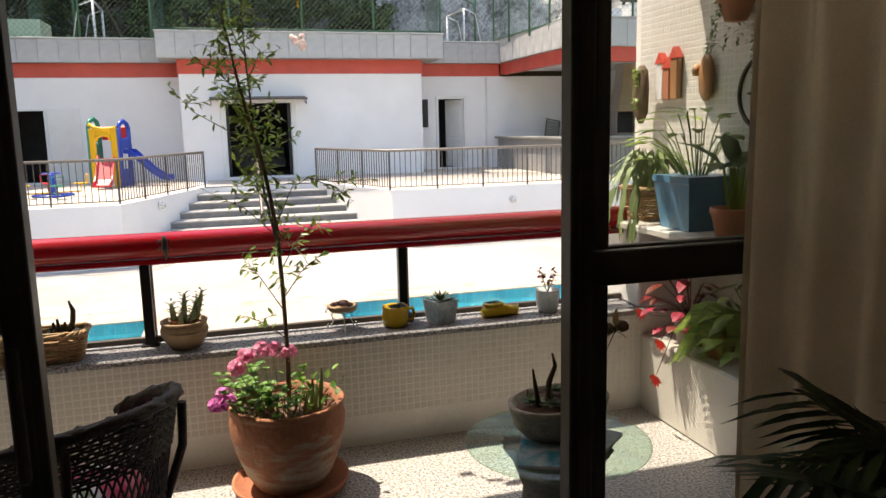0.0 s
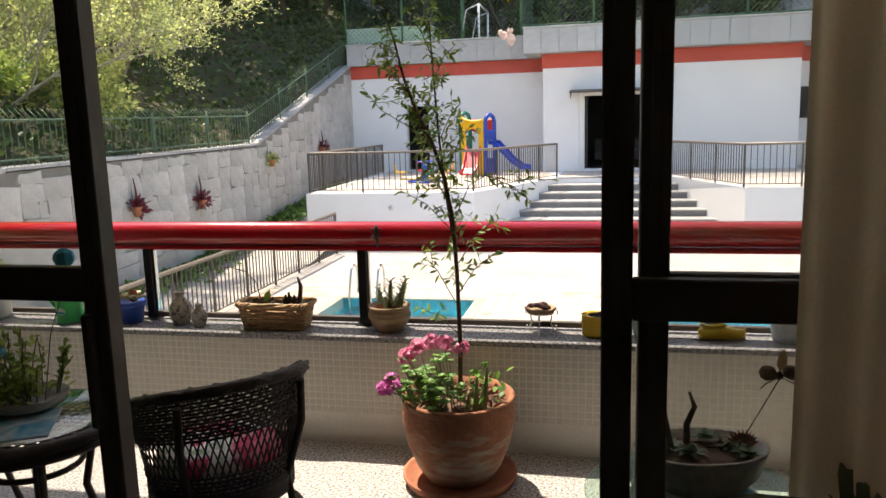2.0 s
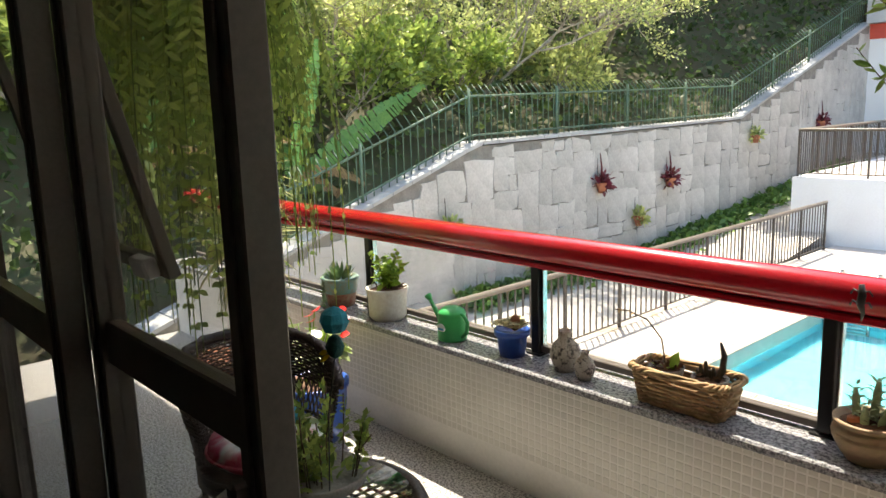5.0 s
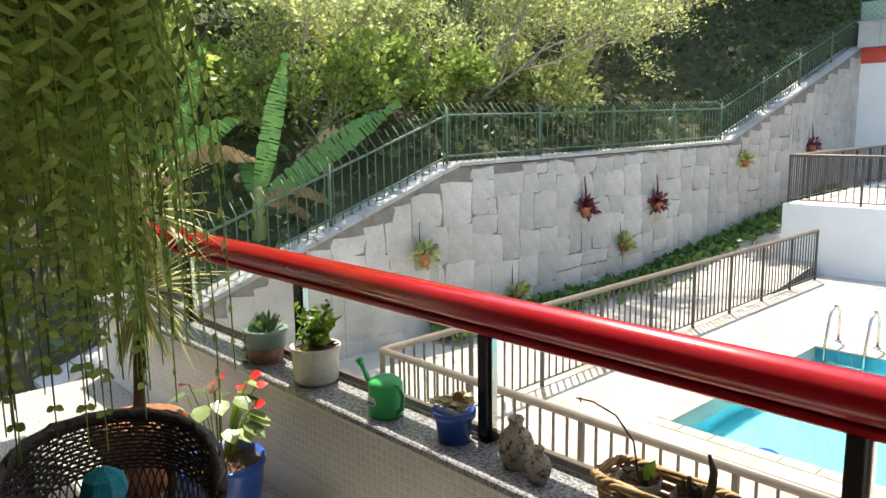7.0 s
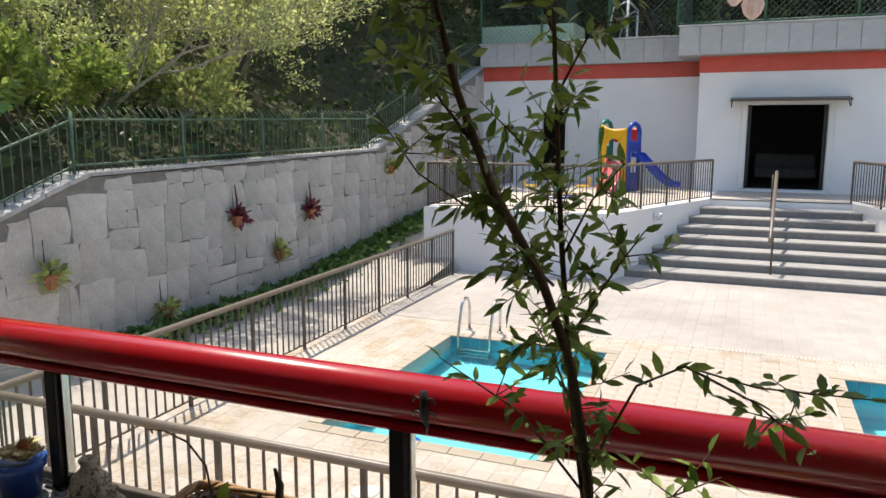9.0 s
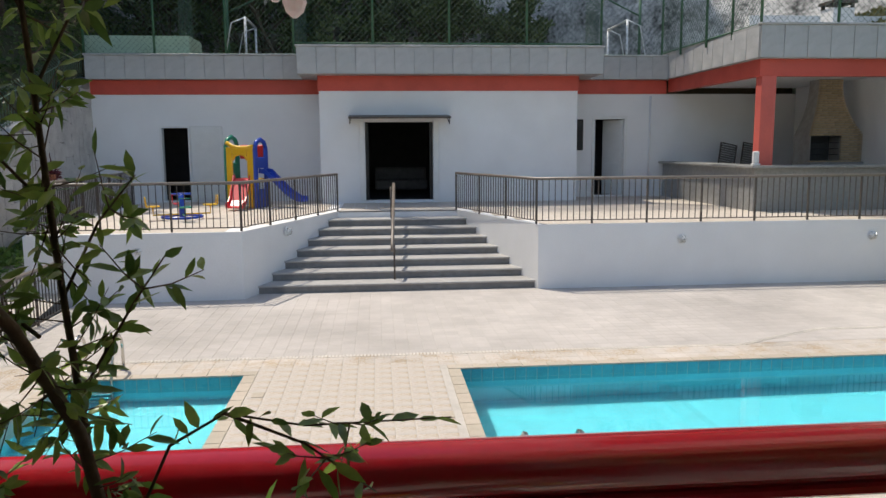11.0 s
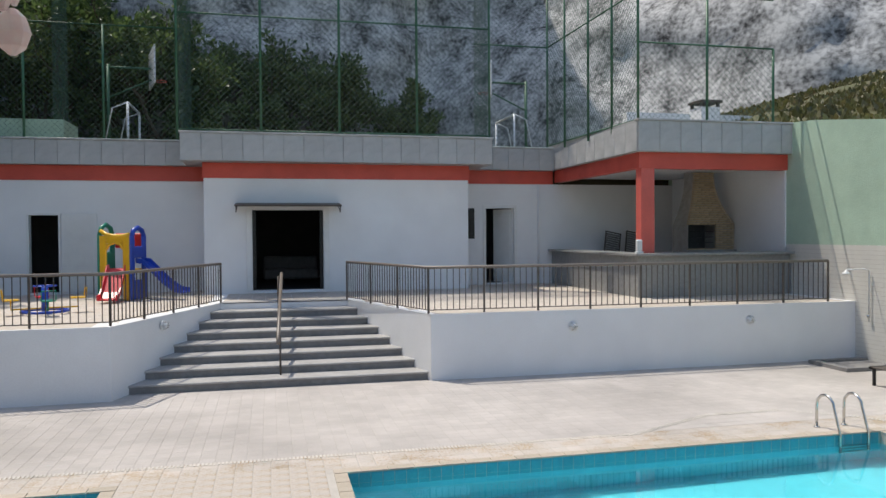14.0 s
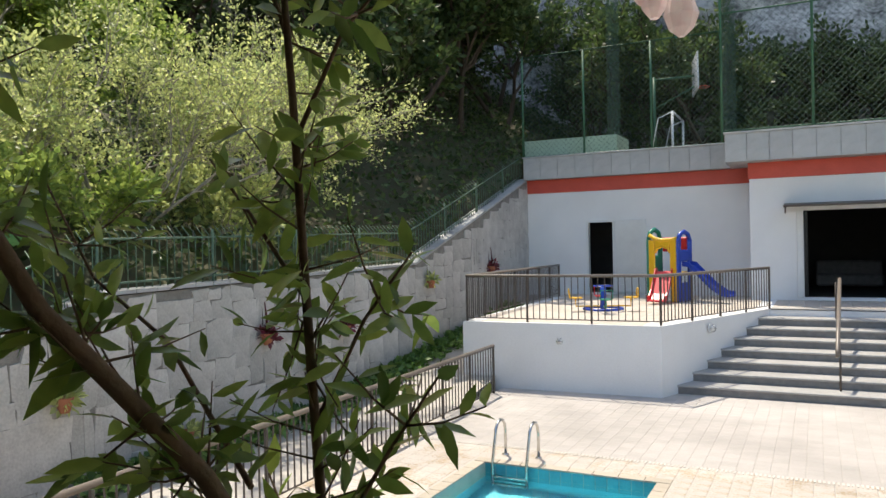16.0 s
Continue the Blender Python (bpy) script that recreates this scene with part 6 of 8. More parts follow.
part("cactus", g, mat("pale_cactus", (0.40, 0.50, 0.28), 0.6, scale=30, island=0.25), v, "pale green upright cactus stems")
part("clay_shard", Geo().rbox(-0.03, 0.02, -0.012, 0.012, 0.11, 0.135, 0.006, pose(-0.045, -0.03, 0, 0, 8, 20)), CLAY, v)


def weave_basket(name, x, y, z, lx, ly, h, label):
    o = vessel(name, x, y, z, label)
    g = Geo()
    per = []
    for k in range(64):
        t = 6.2832 * k / 64
        c, s = math.cos(t), math.sin(t)
        per.append((math.copysign(abs(c) ** 0.35, c), math.copysign(abs(s) ** 0.35, s)))
    rows = int(h / 0.0125)
    for r in range(rows):
        f = r / (rows - 1)
        e = 0.86 + 0.14 * f
        pts = []
        for k, (c, s) in enumerate(per + [per[0]]):
            w = 0.004 * (1 if (k // 2 + r) % 2 else -1)
            pts.append((c * (lx * e + w), s * (ly * e + w), 0.008 + h * f))
        pts[-1] = pts[0]
        g.tube(pts, 0.0068, 5)
    tagged(part("body", g, BASKET, o, "woven tan cane sides"), kind="stuff")
    g = Geo()
    for ph in (0, 2.1, 4.2):
        pts = [(c * (lx + 0.004 + 0.008 * math.cos(ph + k * 0.9)), s * (ly + 0.004 + 0.008 * math.cos(ph + k * 0.9)), h + 0.012 + 0.008 * math.sin(ph + k * 0.9)) for k, (c, s) in enumerate(per)]
        g.tube(pts + [pts[0]], 0.007, 5)
    part("rim", g, BASKET, o, "braided rim")
    part("base", Geo().rbox(-lx * 0.84, lx * 0.84, -ly * 0.84, ly * 0.84, 0, 0.01, 0.004), BASKET, o)
    return o


bk = weave_basket("basket", -0.89, 3.82, SZ, 0.185, 0.08, 0.118, "tan woven basket holding two small potted plants")
for k, (dx, lab) in enumerate(((-0.08, "small grey clay bowl with an orchid"), (0.09, "small clay pot with dark twisted cactus"))):
    pv = empty("small_pot", pose(-0.89 + dx, 3.82, SZ + 0.03), lab, "potted plant")
    part("pot", Geo().lathe([(0.035, 0), (0.055, 0.06), (0.066, 0.10), (0.062, 0.103), (0.052, 0.085)], 24), GREY_STONE, pv)
    g = Geo()
    soil_disc(g, 0.053, 0.088, rnd, 25)
    part("soil", g, SOIL, pv)
    g = Geo()
    if k == 0:
        g.leaf((0.02, 0, 0.09), (0.045, 0.01, 0.165), 0.045, (0, -1, 0.2), 0.1)
        g.leaf((0.0, 0, 0.09), (0.05, -0.03, 0.12), 0.045, (0, 0, 1), 0.1)
        g.leaf((0.0, 0, 0.09), (-0.05, -0.02, 0.11), 0.04, (0, 0, 1), 0.1)
        part("leaves", g, LIME_LEAF, pv)
        part("flower_stalk", Geo().tube([(0.0, 0, 0.09), (-0.02, 0, 0.2), (-0.08, 0, 0.26), (-0.16, 0.0, 0.28), (-0.22, 0, 0.275)], 0.003, 6), STEM, pv, "thin arching dark flower stalk")
        g = Geo()
        for q in range(7):
            p = Vector((-0.14 - 0.014 * q, 0, 0.278))
            g.leaf(p, p + rvec(rnd, 0.1) * 0.018, 0.009, (0, 0, 1))
        part("dry_buds", g, DRY_LEAF, pv)
    else:
        g.tube([(0.02, 0, 0.08), (0.045, 0, 0.14), (0.05, 0, 0.19), (0.035, 0, 0.235)], [0.011, 0.012, 0.011, 0.004], 7)
        for dx2, hh in ((-0.03, 0.06), (-0.015, 0.075), (0.0, 0.05), (-0.04, 0.04), (0.01, 0.06)):
            g.tube([(dx2, 0.01, 0.08), (dx2 * 1.2, 0.0, 0.08 + hh)], [0.013, 0.006], 6)
        part("cactus", g, mat("dark_brown_cactus", (0.07, 0.06, 0.04), 0.7, scale=40, fine=120, bump=0.4), pv)

VASE = mat("scored_stoneware", (0.46, 0.41, 0.33), 0.75, colour2=(0.07, 0.06, 0.05), scale=34, fine=120, bump=0.5, ramp=(0.40, 0.50))
for x, s, h in ((-1.44, 1.12, 0.155), (-1.318, 0.76, 0.105)):
    v = vessel("stone_vase", x, 3.83 if s > 1 else 3.80, SZ, "small speckled stoneware bottle vase" if s > 1 else "smaller speckled stoneware bottle vase", "vase")
    tagged(v, group="stoneware vases")
    part("body", Geo().lathe([(0.034 * s, 0), (0.048 * s, 0.03 * s), (0.056 * s, 0.065 * s), (0.046 * s, 0.10 * s), (0.022 * s, 0.125 * s), (0.02 * s, 0.135 * s), (0.026 * s, 0.148 * s), (0.02 * s, 0.155 * s), (0.014 * s, 0.14 * s)], 28, wob=0.008), VASE, v)
v = vessel("blue_pot", -1.735, 3.83, SZ, "blue glazed flower pot with small succulents")
BLUE_GLAZE = mat("blue_glaze", (0.025, 0.08, 0.36), 0.3, colour2=(0.035, 0.12, 0.45), scale=10, fine=50, bump=0.1)
part("pot", Geo().lathe([(0.056, 0), (0.068, 0.09), (0.078, 0.092), (0.080, 0.118), (0.074, 0.12), (0.066, 0.10)], 32), BLUE_GLAZE, v)
g = Geo()
for c in ((-0.03, 0.0, 0.11), (0.03, 0.02, 0.11), (0.0, -0.03, 0.115), (0.04, -0.02, 0.11), (-0.04, -0.03, 0.11), (-0.01, 0.04, 0.12)):
    rosette(g, (c[0] * 1.15, c[1] * 1.15, c[2] + 0.018), 0.05, 10, 3, rnd, 0.95)
part("succulent", g, mat("cream_succulent", (0.66, 0.62, 0.36), 0.5, scale=20, island=0.3), v, "cream-green succulent rosettes")
part("wooden_tag", Geo().lathe([(0.026, -0.004), (0.03, 0.0), (0.026, 0.004)], 18), CLAY, v, m=pose(0.01, 0.01, 0.145, 80, 0, 10) @ Matrix.Diagonal((0.9, 1.2, 1, 1)))
can = vessel("watering_can", -2.10, 3.81, SZ, "green plastic watering can with a long spout", "watering can", 0)
GREEN_PL = mat("green_can_plastic", (0.05, 0.50, 0.14), 0.35, vary=0.06, scale=8, fine=40, bump=0.02)
part("body", Geo().lathe([(0.066, 0), (0.070, 0.01), (0.068, 0.11), (0.066, 0.118), (0.069, 0.125), (0.06, 0.14), (0.04, 0.155), (0.012, 0.16)], 32), GREEN_PL, can)
part("spout", Geo().tube([(-0.055, 0, 0.05), (-0.10, 0, 0.10), (-0.155, 0, 0.17)], [0.016, 0.012, 0.009], 10), GREEN_PL, can)
part("rose", Geo().tube([(-0.15, 0, 0.165), (-0.17, 0, 0.185)], [0.010, 0.019], 12), GREEN_PL, can)
part("handle", Geo().tube([(0.04, 0, 0.13), (0.08, 0, 0.13), (0.105, 0, 0.10), (0.10, 0, 0.05), (0.066, 0, 0.02)], 0.009, 8), GREEN_PL, can)
part("sticker", Geo().lathe([(0.026, 0), (0.024, 0.0012)], 20), CREAM_DOOR, can, "round white and blue sticker", m=pose(0, -0.0705, 0.07, 90) @ Matrix.Diagonal((1.1, 0.75, 1, 1)))
part("sticker_band", Geo().box(-0.02, 0.02, -0.0745, -0.0725, 0.058, 0.068), TURQ, can)
v = vessel("white_pot", -2.62, 3.83, SZ, "whitewashed clay pot with a leafy green herb")
part("pot", Geo().lathe([(0.082, 0), (0.098, 0.02), (0.102, 0.12), (0.108, 0.15), (0.112, 0.168), (0.104, 0.17), (0.094, 0.15)], 32, wob=0.01), mat("whitewash", (0.72, 0.70, 0.64), 0.8, colour2=(0.55, 0.5, 0.42), scale=8, fine=60, bump=0.2), v)
st, lf = Geo(), Geo()
g = Geo()
soil_disc(g, 0.093, 0.155, rnd, 20)
part("soil", g, SOIL, v)
for k in range(24):
    d = rvec(rnd, 1.0)
    d.z = abs(d.z)
    hh = rnd.uniform(0.08, 0.2)
    twig(st, lf, [(d.x * 0.02, d.y * 0.02, 0.15), Vector((d.x * 0.05, d.y * 0.05, 0.15 + hh * 0.6)), Vector((d.x * 0.11, d.y * 0.1, 0.16 + hh))], 0.0025, 9, 0.045, rnd, 0.6)
part("stem", st, LIME_LEAF, v)
part("leaves", lf, LIME_LEAF, v)
v = vessel("painted_pot", -3.05, 3.83, SZ, "turquoise and red painted pot with trailing succulents")
part("pot", Geo().lathe([(0.075, 0), (0.088, 0.07), (0.09, 0.075)], 28), mat("painted_red_pattern", (0.38, 0.12, 0.08), 0.5, colour2=(0.45, 0.38, 0.28), scale=24, fine=60, bump=0.05), v)
part("upper_band", Geo().lathe([(0.0905, 0.075), (0.1, 0.14), (0.106, 0.145), (0.106, 0.162), (0.098, 0.164), (0.088, 0.145)], 28), mat("painted_turquoise", (0.16, 0.36, 0.36), 0.5, colour2=(0.30, 0.26, 0.18), scale=22, fine=60, bump=0.05), v, "turquoise painted band")
g = Geo()
for k in range(12):
    a = rnd.uniform(2.2, 4.6)
    for j in range(28):
        p = Vector((math.cos(a) * (0.095 + 0.012 * rnd.random()), math.sin(a) * (0.095 + 0.012 * rnd.random()), 0.17 - 0.0075 * j * rnd.uniform(0.6, 1.0)))
        g.leaf(p, p + rvec(rnd, -0.4) * 0.016, 0.011, (0, 0, 1), 0.3)
for k in range(60):
    d = rvec(rnd, 0.8)
    g.leaf((d.x * 0.05, d.y * 0.05, 0.15), (d.x * 0.1, d.y * 0.1, 0.17 + abs(d.z) * 0.09), 0.025, (0, 0, 1), 0.1)
part("trailing_succulent", g, mat("pale_trailing_leaf", (0.22, 0.36, 0.16), 0.5, scale=20, island=0.3, trans=0.2), v)

v = vessel("shell_stand", 0.455, 3.87, SZ, "scrolled white wire stand with a shell of reddish stones", "ornament")
g = Geo()
for k in range(3):
    a = 6.2832 * k / 3 + 0.5
    c, s = math.cos(a), math.sin(a)
    spiral = [(c * (0.075 + 0.012 * math.cos(t)), s * (0.075 + 0.012 * math.cos(t)), 0.014 + 0.012 * math.sin(t)) for t in (-3.6, -2.6, -1.6, -0.6, 0.4, 1.3)]
    part("leg", Geo().tube([(c * 0.045, s * 0.045, 0.10), (c * 0.06, s * 0.06, 0.07), (c * 0.05, s * 0.05, 0.045)] + spiral, 0.0032, 6), CREAM_DOOR, v, "white scrolled wire leg")
    part("scroll", Geo().tube([(c * (0.075 + 0.016 * math.cos(t)), s * (0.075 + 0.016 * math.cos(t)), 0.09 + 0.016 * math.sin(t)) for t in (3.4, 2.4, 1.4, 0.4, -0.6)], 0.003, 6), CREAM_DOOR, v)
part("ring", Geo().tube([(0.062 * math.cos(t * 0.3142), 0.062 * math.sin(t * 0.3142), 0.10) for t in range(21)], 0.004, 6), CREAM_DOOR, v)
part("dish", Geo().lathe([(0.035, 0.092), (0.065, 0.102), (0.078, 0.122), (0.074, 0.124), (0.05, 0.108)], 24), POTTERY, v)
g = Geo()
for k in range(9):
    a = k * 0.7
    g.lathe([(0.004, -0.008), (0.018, -0.004), (0.02, 0.006), (0.008, 0.014)], 8, (0.045 * math.cos(a) * (k % 3) / 2, 0.045 * math.sin(a) * (k % 3) / 2, 0.128 + 0.004 * (k % 2)), 0.3)
part("stones", g, mat("pinkish_stone", (0.42, 0.25, 0.20), 0.8, colour2=(0.25, 0.15, 0.12), scale=20, island=0.4), v)
v = vessel("yellow_mug", 0.715, 3.84, SZ, "yellow ceramic mug planted with grey succulents")
YELLOW = mat("yellow_glaze", (0.66, 0.43, 0.02), 0.25, vary=0.05, scale=8, fine=40, bump=0.03)
part("mug", Geo().lathe([(0.045, 0), (0.062, 0.01), (0.066, 0.05), (0.064, 0.10), (0.066, 0.104), (0.06, 0.104), (0.056, 0.085)], 32), YELLOW, v)
part("handle", Geo().tube([(0.06, 0, 0.085), (0.09, 0, 0.085), (0.102, 0, 0.055), (0.09, 0, 0.028), (0.062, 0, 0.025)], 0.009, 8), YELLOW, v)
g = Geo()
for k in range(14):
    rosette(g, (rnd.uniform(-0.045, 0.045), rnd.uniform(-0.045, 0.045), 0.098), 0.024, 7, 3, rnd, 0.9, 0.6)
part("succulent", g, mat("dark_succulent", (0.12, 0.13, 0.10), 0.6, scale=20, island=0.3), v)
v = vessel("square_pot", 0.955, 3.84, SZ, "pale blue and white square pot with an aloe", turn=18)
g = Geo().add([(-0.052, -0.052, 0), (0.052, -0.052, 0), (0.052, 0.052, 0), (-0.052, 0.052, 0), (-0.066, -0.066, 0.115), (0.066, -0.066, 0.115), (0.066, 0.066, 0.115), (-0.066, 0.066, 0.115), (-0.058, -0.058, 0.115), (0.058, -0.058, 0.115), (0.058, 0.058, 0.115), (-0.058, 0.058, 0.115), (-0.055, -0.055, 0.1), (0.055, -0.055, 0.1), (0.055, 0.055, 0.1), (-0.055, 0.055, 0.1)],
              [(3, 2, 1, 0), (0, 1, 5, 4), (1, 2, 6, 5), (2, 3, 7, 6), (3, 0, 4, 7), (4, 5, 9, 8), (5, 6, 10, 9), (6, 7, 11, 10), (7, 4, 8, 11), (8, 9, 13, 12), (9, 10, 14, 13), (10, 11, 15, 14), (11, 8, 12, 15), (12, 13, 14, 15)])
part("pot", g, mat("blue_white_glaze", (0.62, 0.68, 0.70), 0.35, colour2=(0.25, 0.42, 0.52), scale=22, fine=60, bump=0.05), v)
g = Geo()
rosette(g, (0, 0, 0.10), 0.11, 9, 3, rnd, 0.9, 0.22)
rosette(g, (0.04, -0.03, 0.10), 0.06, 8, 2, rnd, 0.3, 0.4)
part("aloe", g, SUCC, v, "pointed green aloe leaves")
v = vessel("clog_planter", 1.28, 3.84, SZ, "yellow ceramic clog planted with small succulents", turn=4)
g = Geo()
sect = [(-0.10, 0.030, 0.045, 0.05), (-0.085, 0.042, 0.062, 0.048), (-0.03, 0.046, 0.07, 0.046), (0.02, 0.045, 0.068, 0.044), (0.06, 0.04, 0.052, 0.038), (0.09, 0.026, 0.05, 0.032), (0.105, 0.008, 0.055, 0.02)]
vs = []
for x, w, h, _ in sect:
    for k in range(14):
        t = 6.2832 * k / 14
        vs.append((x, w * math.cos(t), h * 0.5 + h * 0.5 * math.sin(t)))
g.add(vs, [(i * 14 + k, (i + 1) * 14 + k, (i + 1) * 14 + (k + 1) % 14, i * 14 + (k + 1) % 14) for i in range(6) for k in range(14)] + [tuple(range(14)), tuple(6 * 14 + 13 - k for k in range(14))], True)
part("clog", g, YELLOW, v)
part("opening", Geo().lathe([(0.036, 0), (0.04, 0.006), (0.036, 0.01), (0.03, 0.004)], 20), YELLOW, v, m=pose(-0.04, 0, 0.064) @ Matrix.Diagonal((1.5, 1, 1, 1)))
g = Geo()
for c in ((-0.06, 0, 0.07), (-0.02, 0.01, 0.07), (-0.04, -0.012, 0.075)):
    rosette(g, c, 0.03, 8, 2, rnd, 0.8)
part("succulent", g, SUCC, v)
v = vessel("white_vase", 1.55, 3.84, SZ, "white patterned ceramic pot with small pink flowers")
part("pot", Geo().lathe([(0.05, 0), (0.06, 0.04), (0.064, 0.11), (0.066, 0.12), (0.058, 0.12), (0.054, 0.1)], 28), mat("blue_dotted_glaze", (0.74, 0.76, 0.76), 0.35, colour2=(0.45, 0.58, 0.64), scale=40, fine=90, bump=0.05), v)
st, lf = Geo(), Geo()
for k in range(7):
    d = rvec(rnd, 1)
    twig(st, lf, [(0, 0, 0.1), (d.x * 0.03, d.y * 0.03, 0.16), (d.x * 0.07, d.y * 0.06, 0.22)], 0.002, 7, 0.03, rnd, 0.5)
part("stem", st, STEM, v)
part("leaves", lf, mat("reddish_leaf", (0.30, 0.05, 0.06), 0.5, colour2=(0.12, 0.14, 0.05), scale=20, island=0.3, trans=0.3), v, "small red and green leaves")
gk = vessel("gecko_ornament", -0.35, 3.86, 1.035, "small dark metal gecko clinging to the red rail", "ornament")
g = Geo().tube([(0, -0.012, 0.06), (0.004, -0.014, 0.03), (0, -0.012, 0.0), (0.006, -0.004, -0.03), (0.0, 0.004, -0.055)], [0.008, 0.012, 0.012, 0.006, 0.002], 8)
part("body", g, BLACK_METAL, gk)
for sx in (-1, 1):
    for z in (0.035, 0.0):
        part("leg", Geo().tube([(0, -0.012, z), (0.022 * sx, -0.012, z + 0.008), (0.03 * sx, -0.006, z - 0.008)], 0.003, 5), BLACK_METAL, gk)

# ---- left end of the balcony ----
v = vessel("blue_tub", -2.72, 3.40, 0, "large blue glazed tub with red and white anthuriums")
part("pot", Geo().lathe([(0.12, 0), (0.155, 0.08), (0.175, 0.2), (0.178, 0.28), (0.19, 0.29), (0.19, 0.315), (0.178, 0.32), (0.165, 0.29)], 36), BLUE_GLAZE, v)
st, lf, rd = Geo(), Geo(), Geo()
g = Geo()
soil_disc(g, 0.168, 0.295, rnd, 30)
part("soil", g, SOIL, v)
def heart(geo, p, d, size, n):
    geo.leaf(p, Vector(p) + Vector(d) * size, size * 0.75, n, 0.08, 0.15)
for k in range(26):
    a = rnd.uniform(0, 6.28)
    c, s = math.cos(a), math.sin(a)
    hh = rnd.uniform(0.12, 0.34)
    p = (0.12 * c, 0.12 * s, 0.30 + hh)
    st.tube([(0.04 * c, 0.04 * s, 0.29), (0.08 * c, 0.08 * s, 0.29 + hh * 0.6), p], 0.003, 5)
    heart(lf, p, (c * 0.7, s * 0.7, -0.25), rnd.uniform(0.11, 0.17), (c * 0.5, s * 0.5, 1))
for k in range(9):
    a = rnd.uniform(-1.2, 2.2)
    c, s = math.cos(a), math.sin(a)
    hh = rnd.uniform(0.25, 0.45)
    p = (0.16 * c, 0.16 * s, 0.30 + hh)
    st.tube([(0.03 * c, 0.03 * s, 0.29), (0.1 * c, 0.1 * s, 0.29 + hh * 0.7), p], 0.0028, 5)
    heart(rd, p, (c * 0.6, s * 0.6, 0.2), 0.085, (0.2, -0.5, 1))
part("stem", st, LIME_LEAF, v)
part("leaves", lf, mat("anthurium_leaf", (0.24, 0.36, 0.10), 0.35, colour2=(0.42, 0.46, 0.26), scale=9, fine=40, island=0.3, trans=0.3), v)
part("red_flower", rd, mat("red_spathe", (0.72, 0.03, 0.03), 0.3, vary=0.1, scale=20, trans=0.2), v, "glossy red anthurium flowers")
v = vessel("dracaena_pot", -3.35, 3.30, 0, "terracotta pot with a spiky variegated dracaena")
part("pot", Geo().lathe([(0.14, 0), (0.19, 0.25), (0.215, 0.26), (0.215, 0.33), (0.2, 0.335), (0.185, 0.3)], 32), CLAY, v)
part("trunk", Geo().tube([(0, 0, 0.28), (0.02, 0.02, 0.6), (0.05, 0.04, 0.95)], [0.03, 0.024, 0.018], 8).tube([(0, 0, 0.28), (-0.05, 0.05, 0.8), (-0.02, 0.1, 1.3)], [0.024, 0.02, 0.014], 8), STEM, v)
g = Geo()
for cx, cy, cz, n in ((0.05, 0.04, 0.95, 70), (-0.02, 0.1, 1.3, 60)):
    for k in range(n):
        a, e = rnd.uniform(0, 6.28), rnd.uniform(-0.5, 1.2)
        d = Vector((math.cos(a) * math.cos(e), math.sin(a) * math.cos(e), math.sin(e)))
        ln = rnd.uniform(0.3, 0.48)
        g.leaf((cx, cy, cz), Vector((cx, cy, cz)) + d * ln, 0.022, (0, 0, 1), 0.25, 0.35)
    for k in range(30):
        a = rnd.uniform(0, 6.28)
        g.leaf((cx, cy, cz), (cx + 0.14 * math.cos(a), cy + 0.14 * math.sin(a), cz - rnd.uniform(0.25, 0.42)), 0.02, (math.cos(a), math.sin(a), 0.2), 0.2)
part("spiky_leaves", g, mat("variegated_leaf", (0.55, 0.52, 0.22), 0.45, colour2=(0.26, 0.34, 0.10), scale=16, island=0.35, trans=0.35), v, "cream and green striped leaves")

FERN = mat("fern_frond", (0.50, 0.62, 0.20), 0.5, colour2=(0.34, 0.48, 0.12), scale=7, fine=30, island=0.35, trans=0.7)
fern = empty("hanging_fern", pose(-2.12, 2.68, 1.95), "huge hanging fern with long drooping fronds", "hanging plant")
part("basket", Geo().lathe([(0.08, 0.0), (0.15, 0.08), (0.18, 0.16), (0.17, 0.16), (0.14, 0.1)], 24), STEM, fern)
for k in range(3):
    a = k * 2.094
    part("chain", Geo().tube([(0.17 * math.cos(a), 0.17 * math.sin(a), 0.16), (0, 0, 0.6), (0, 0, 0.67)], 0.003, 4), BLACK_METAL, fern)
rnd = random.Random(44)
lf, st = Geo(), Geo()
for k in range(170):
    a = rnd.uniform(0, 6.2832)
    c, s = math.cos(a), math.sin(a)
    out, up, drop = rnd.uniform(0.14, 0.46), rnd.uniform(0.04, 0.3), rnd.uniform(0.35, 1.25)
    P = []
    for i in range(15):
        t = i / 14
        x = out * (1 - (1 - t) ** 2.2)
        z = 0.12 + up * 4 * t * (0.55 - t) if t < 0.55 else 0.12 - drop * ((t - 0.55) / 0.45) ** 1.15
        P.append(Vector((c * x + 0.02 * math.sin(k + t * 3), s * x, z)))
    st.tube(P, 0.0022, 4, caps=False)
    side = Vector((-s, c, 0))
    for i in range(1, 14):
        for sub in (0, 0.5):
            p = P[i].lerp(P[i + 1], sub)
            d = (P[i + 1] - P[i]).normalized()
            ln = 0.075 * math.sin(math.pi * (0.12 + 0.85 * (i + sub) / 14)) + 0.012
            for q in (-1, 1):
                v_ = (side * q + d * 0.35 + Vector((0, 0, -0.25))).normalized()
                lf.leaf(p, p + v_ * ln, 0.021, Vector((c, s, 0.6)), 0.05, 0.12)
part("stalk", st, LEAF_MID, fern)
part("fronds", lf, FERN, fern)

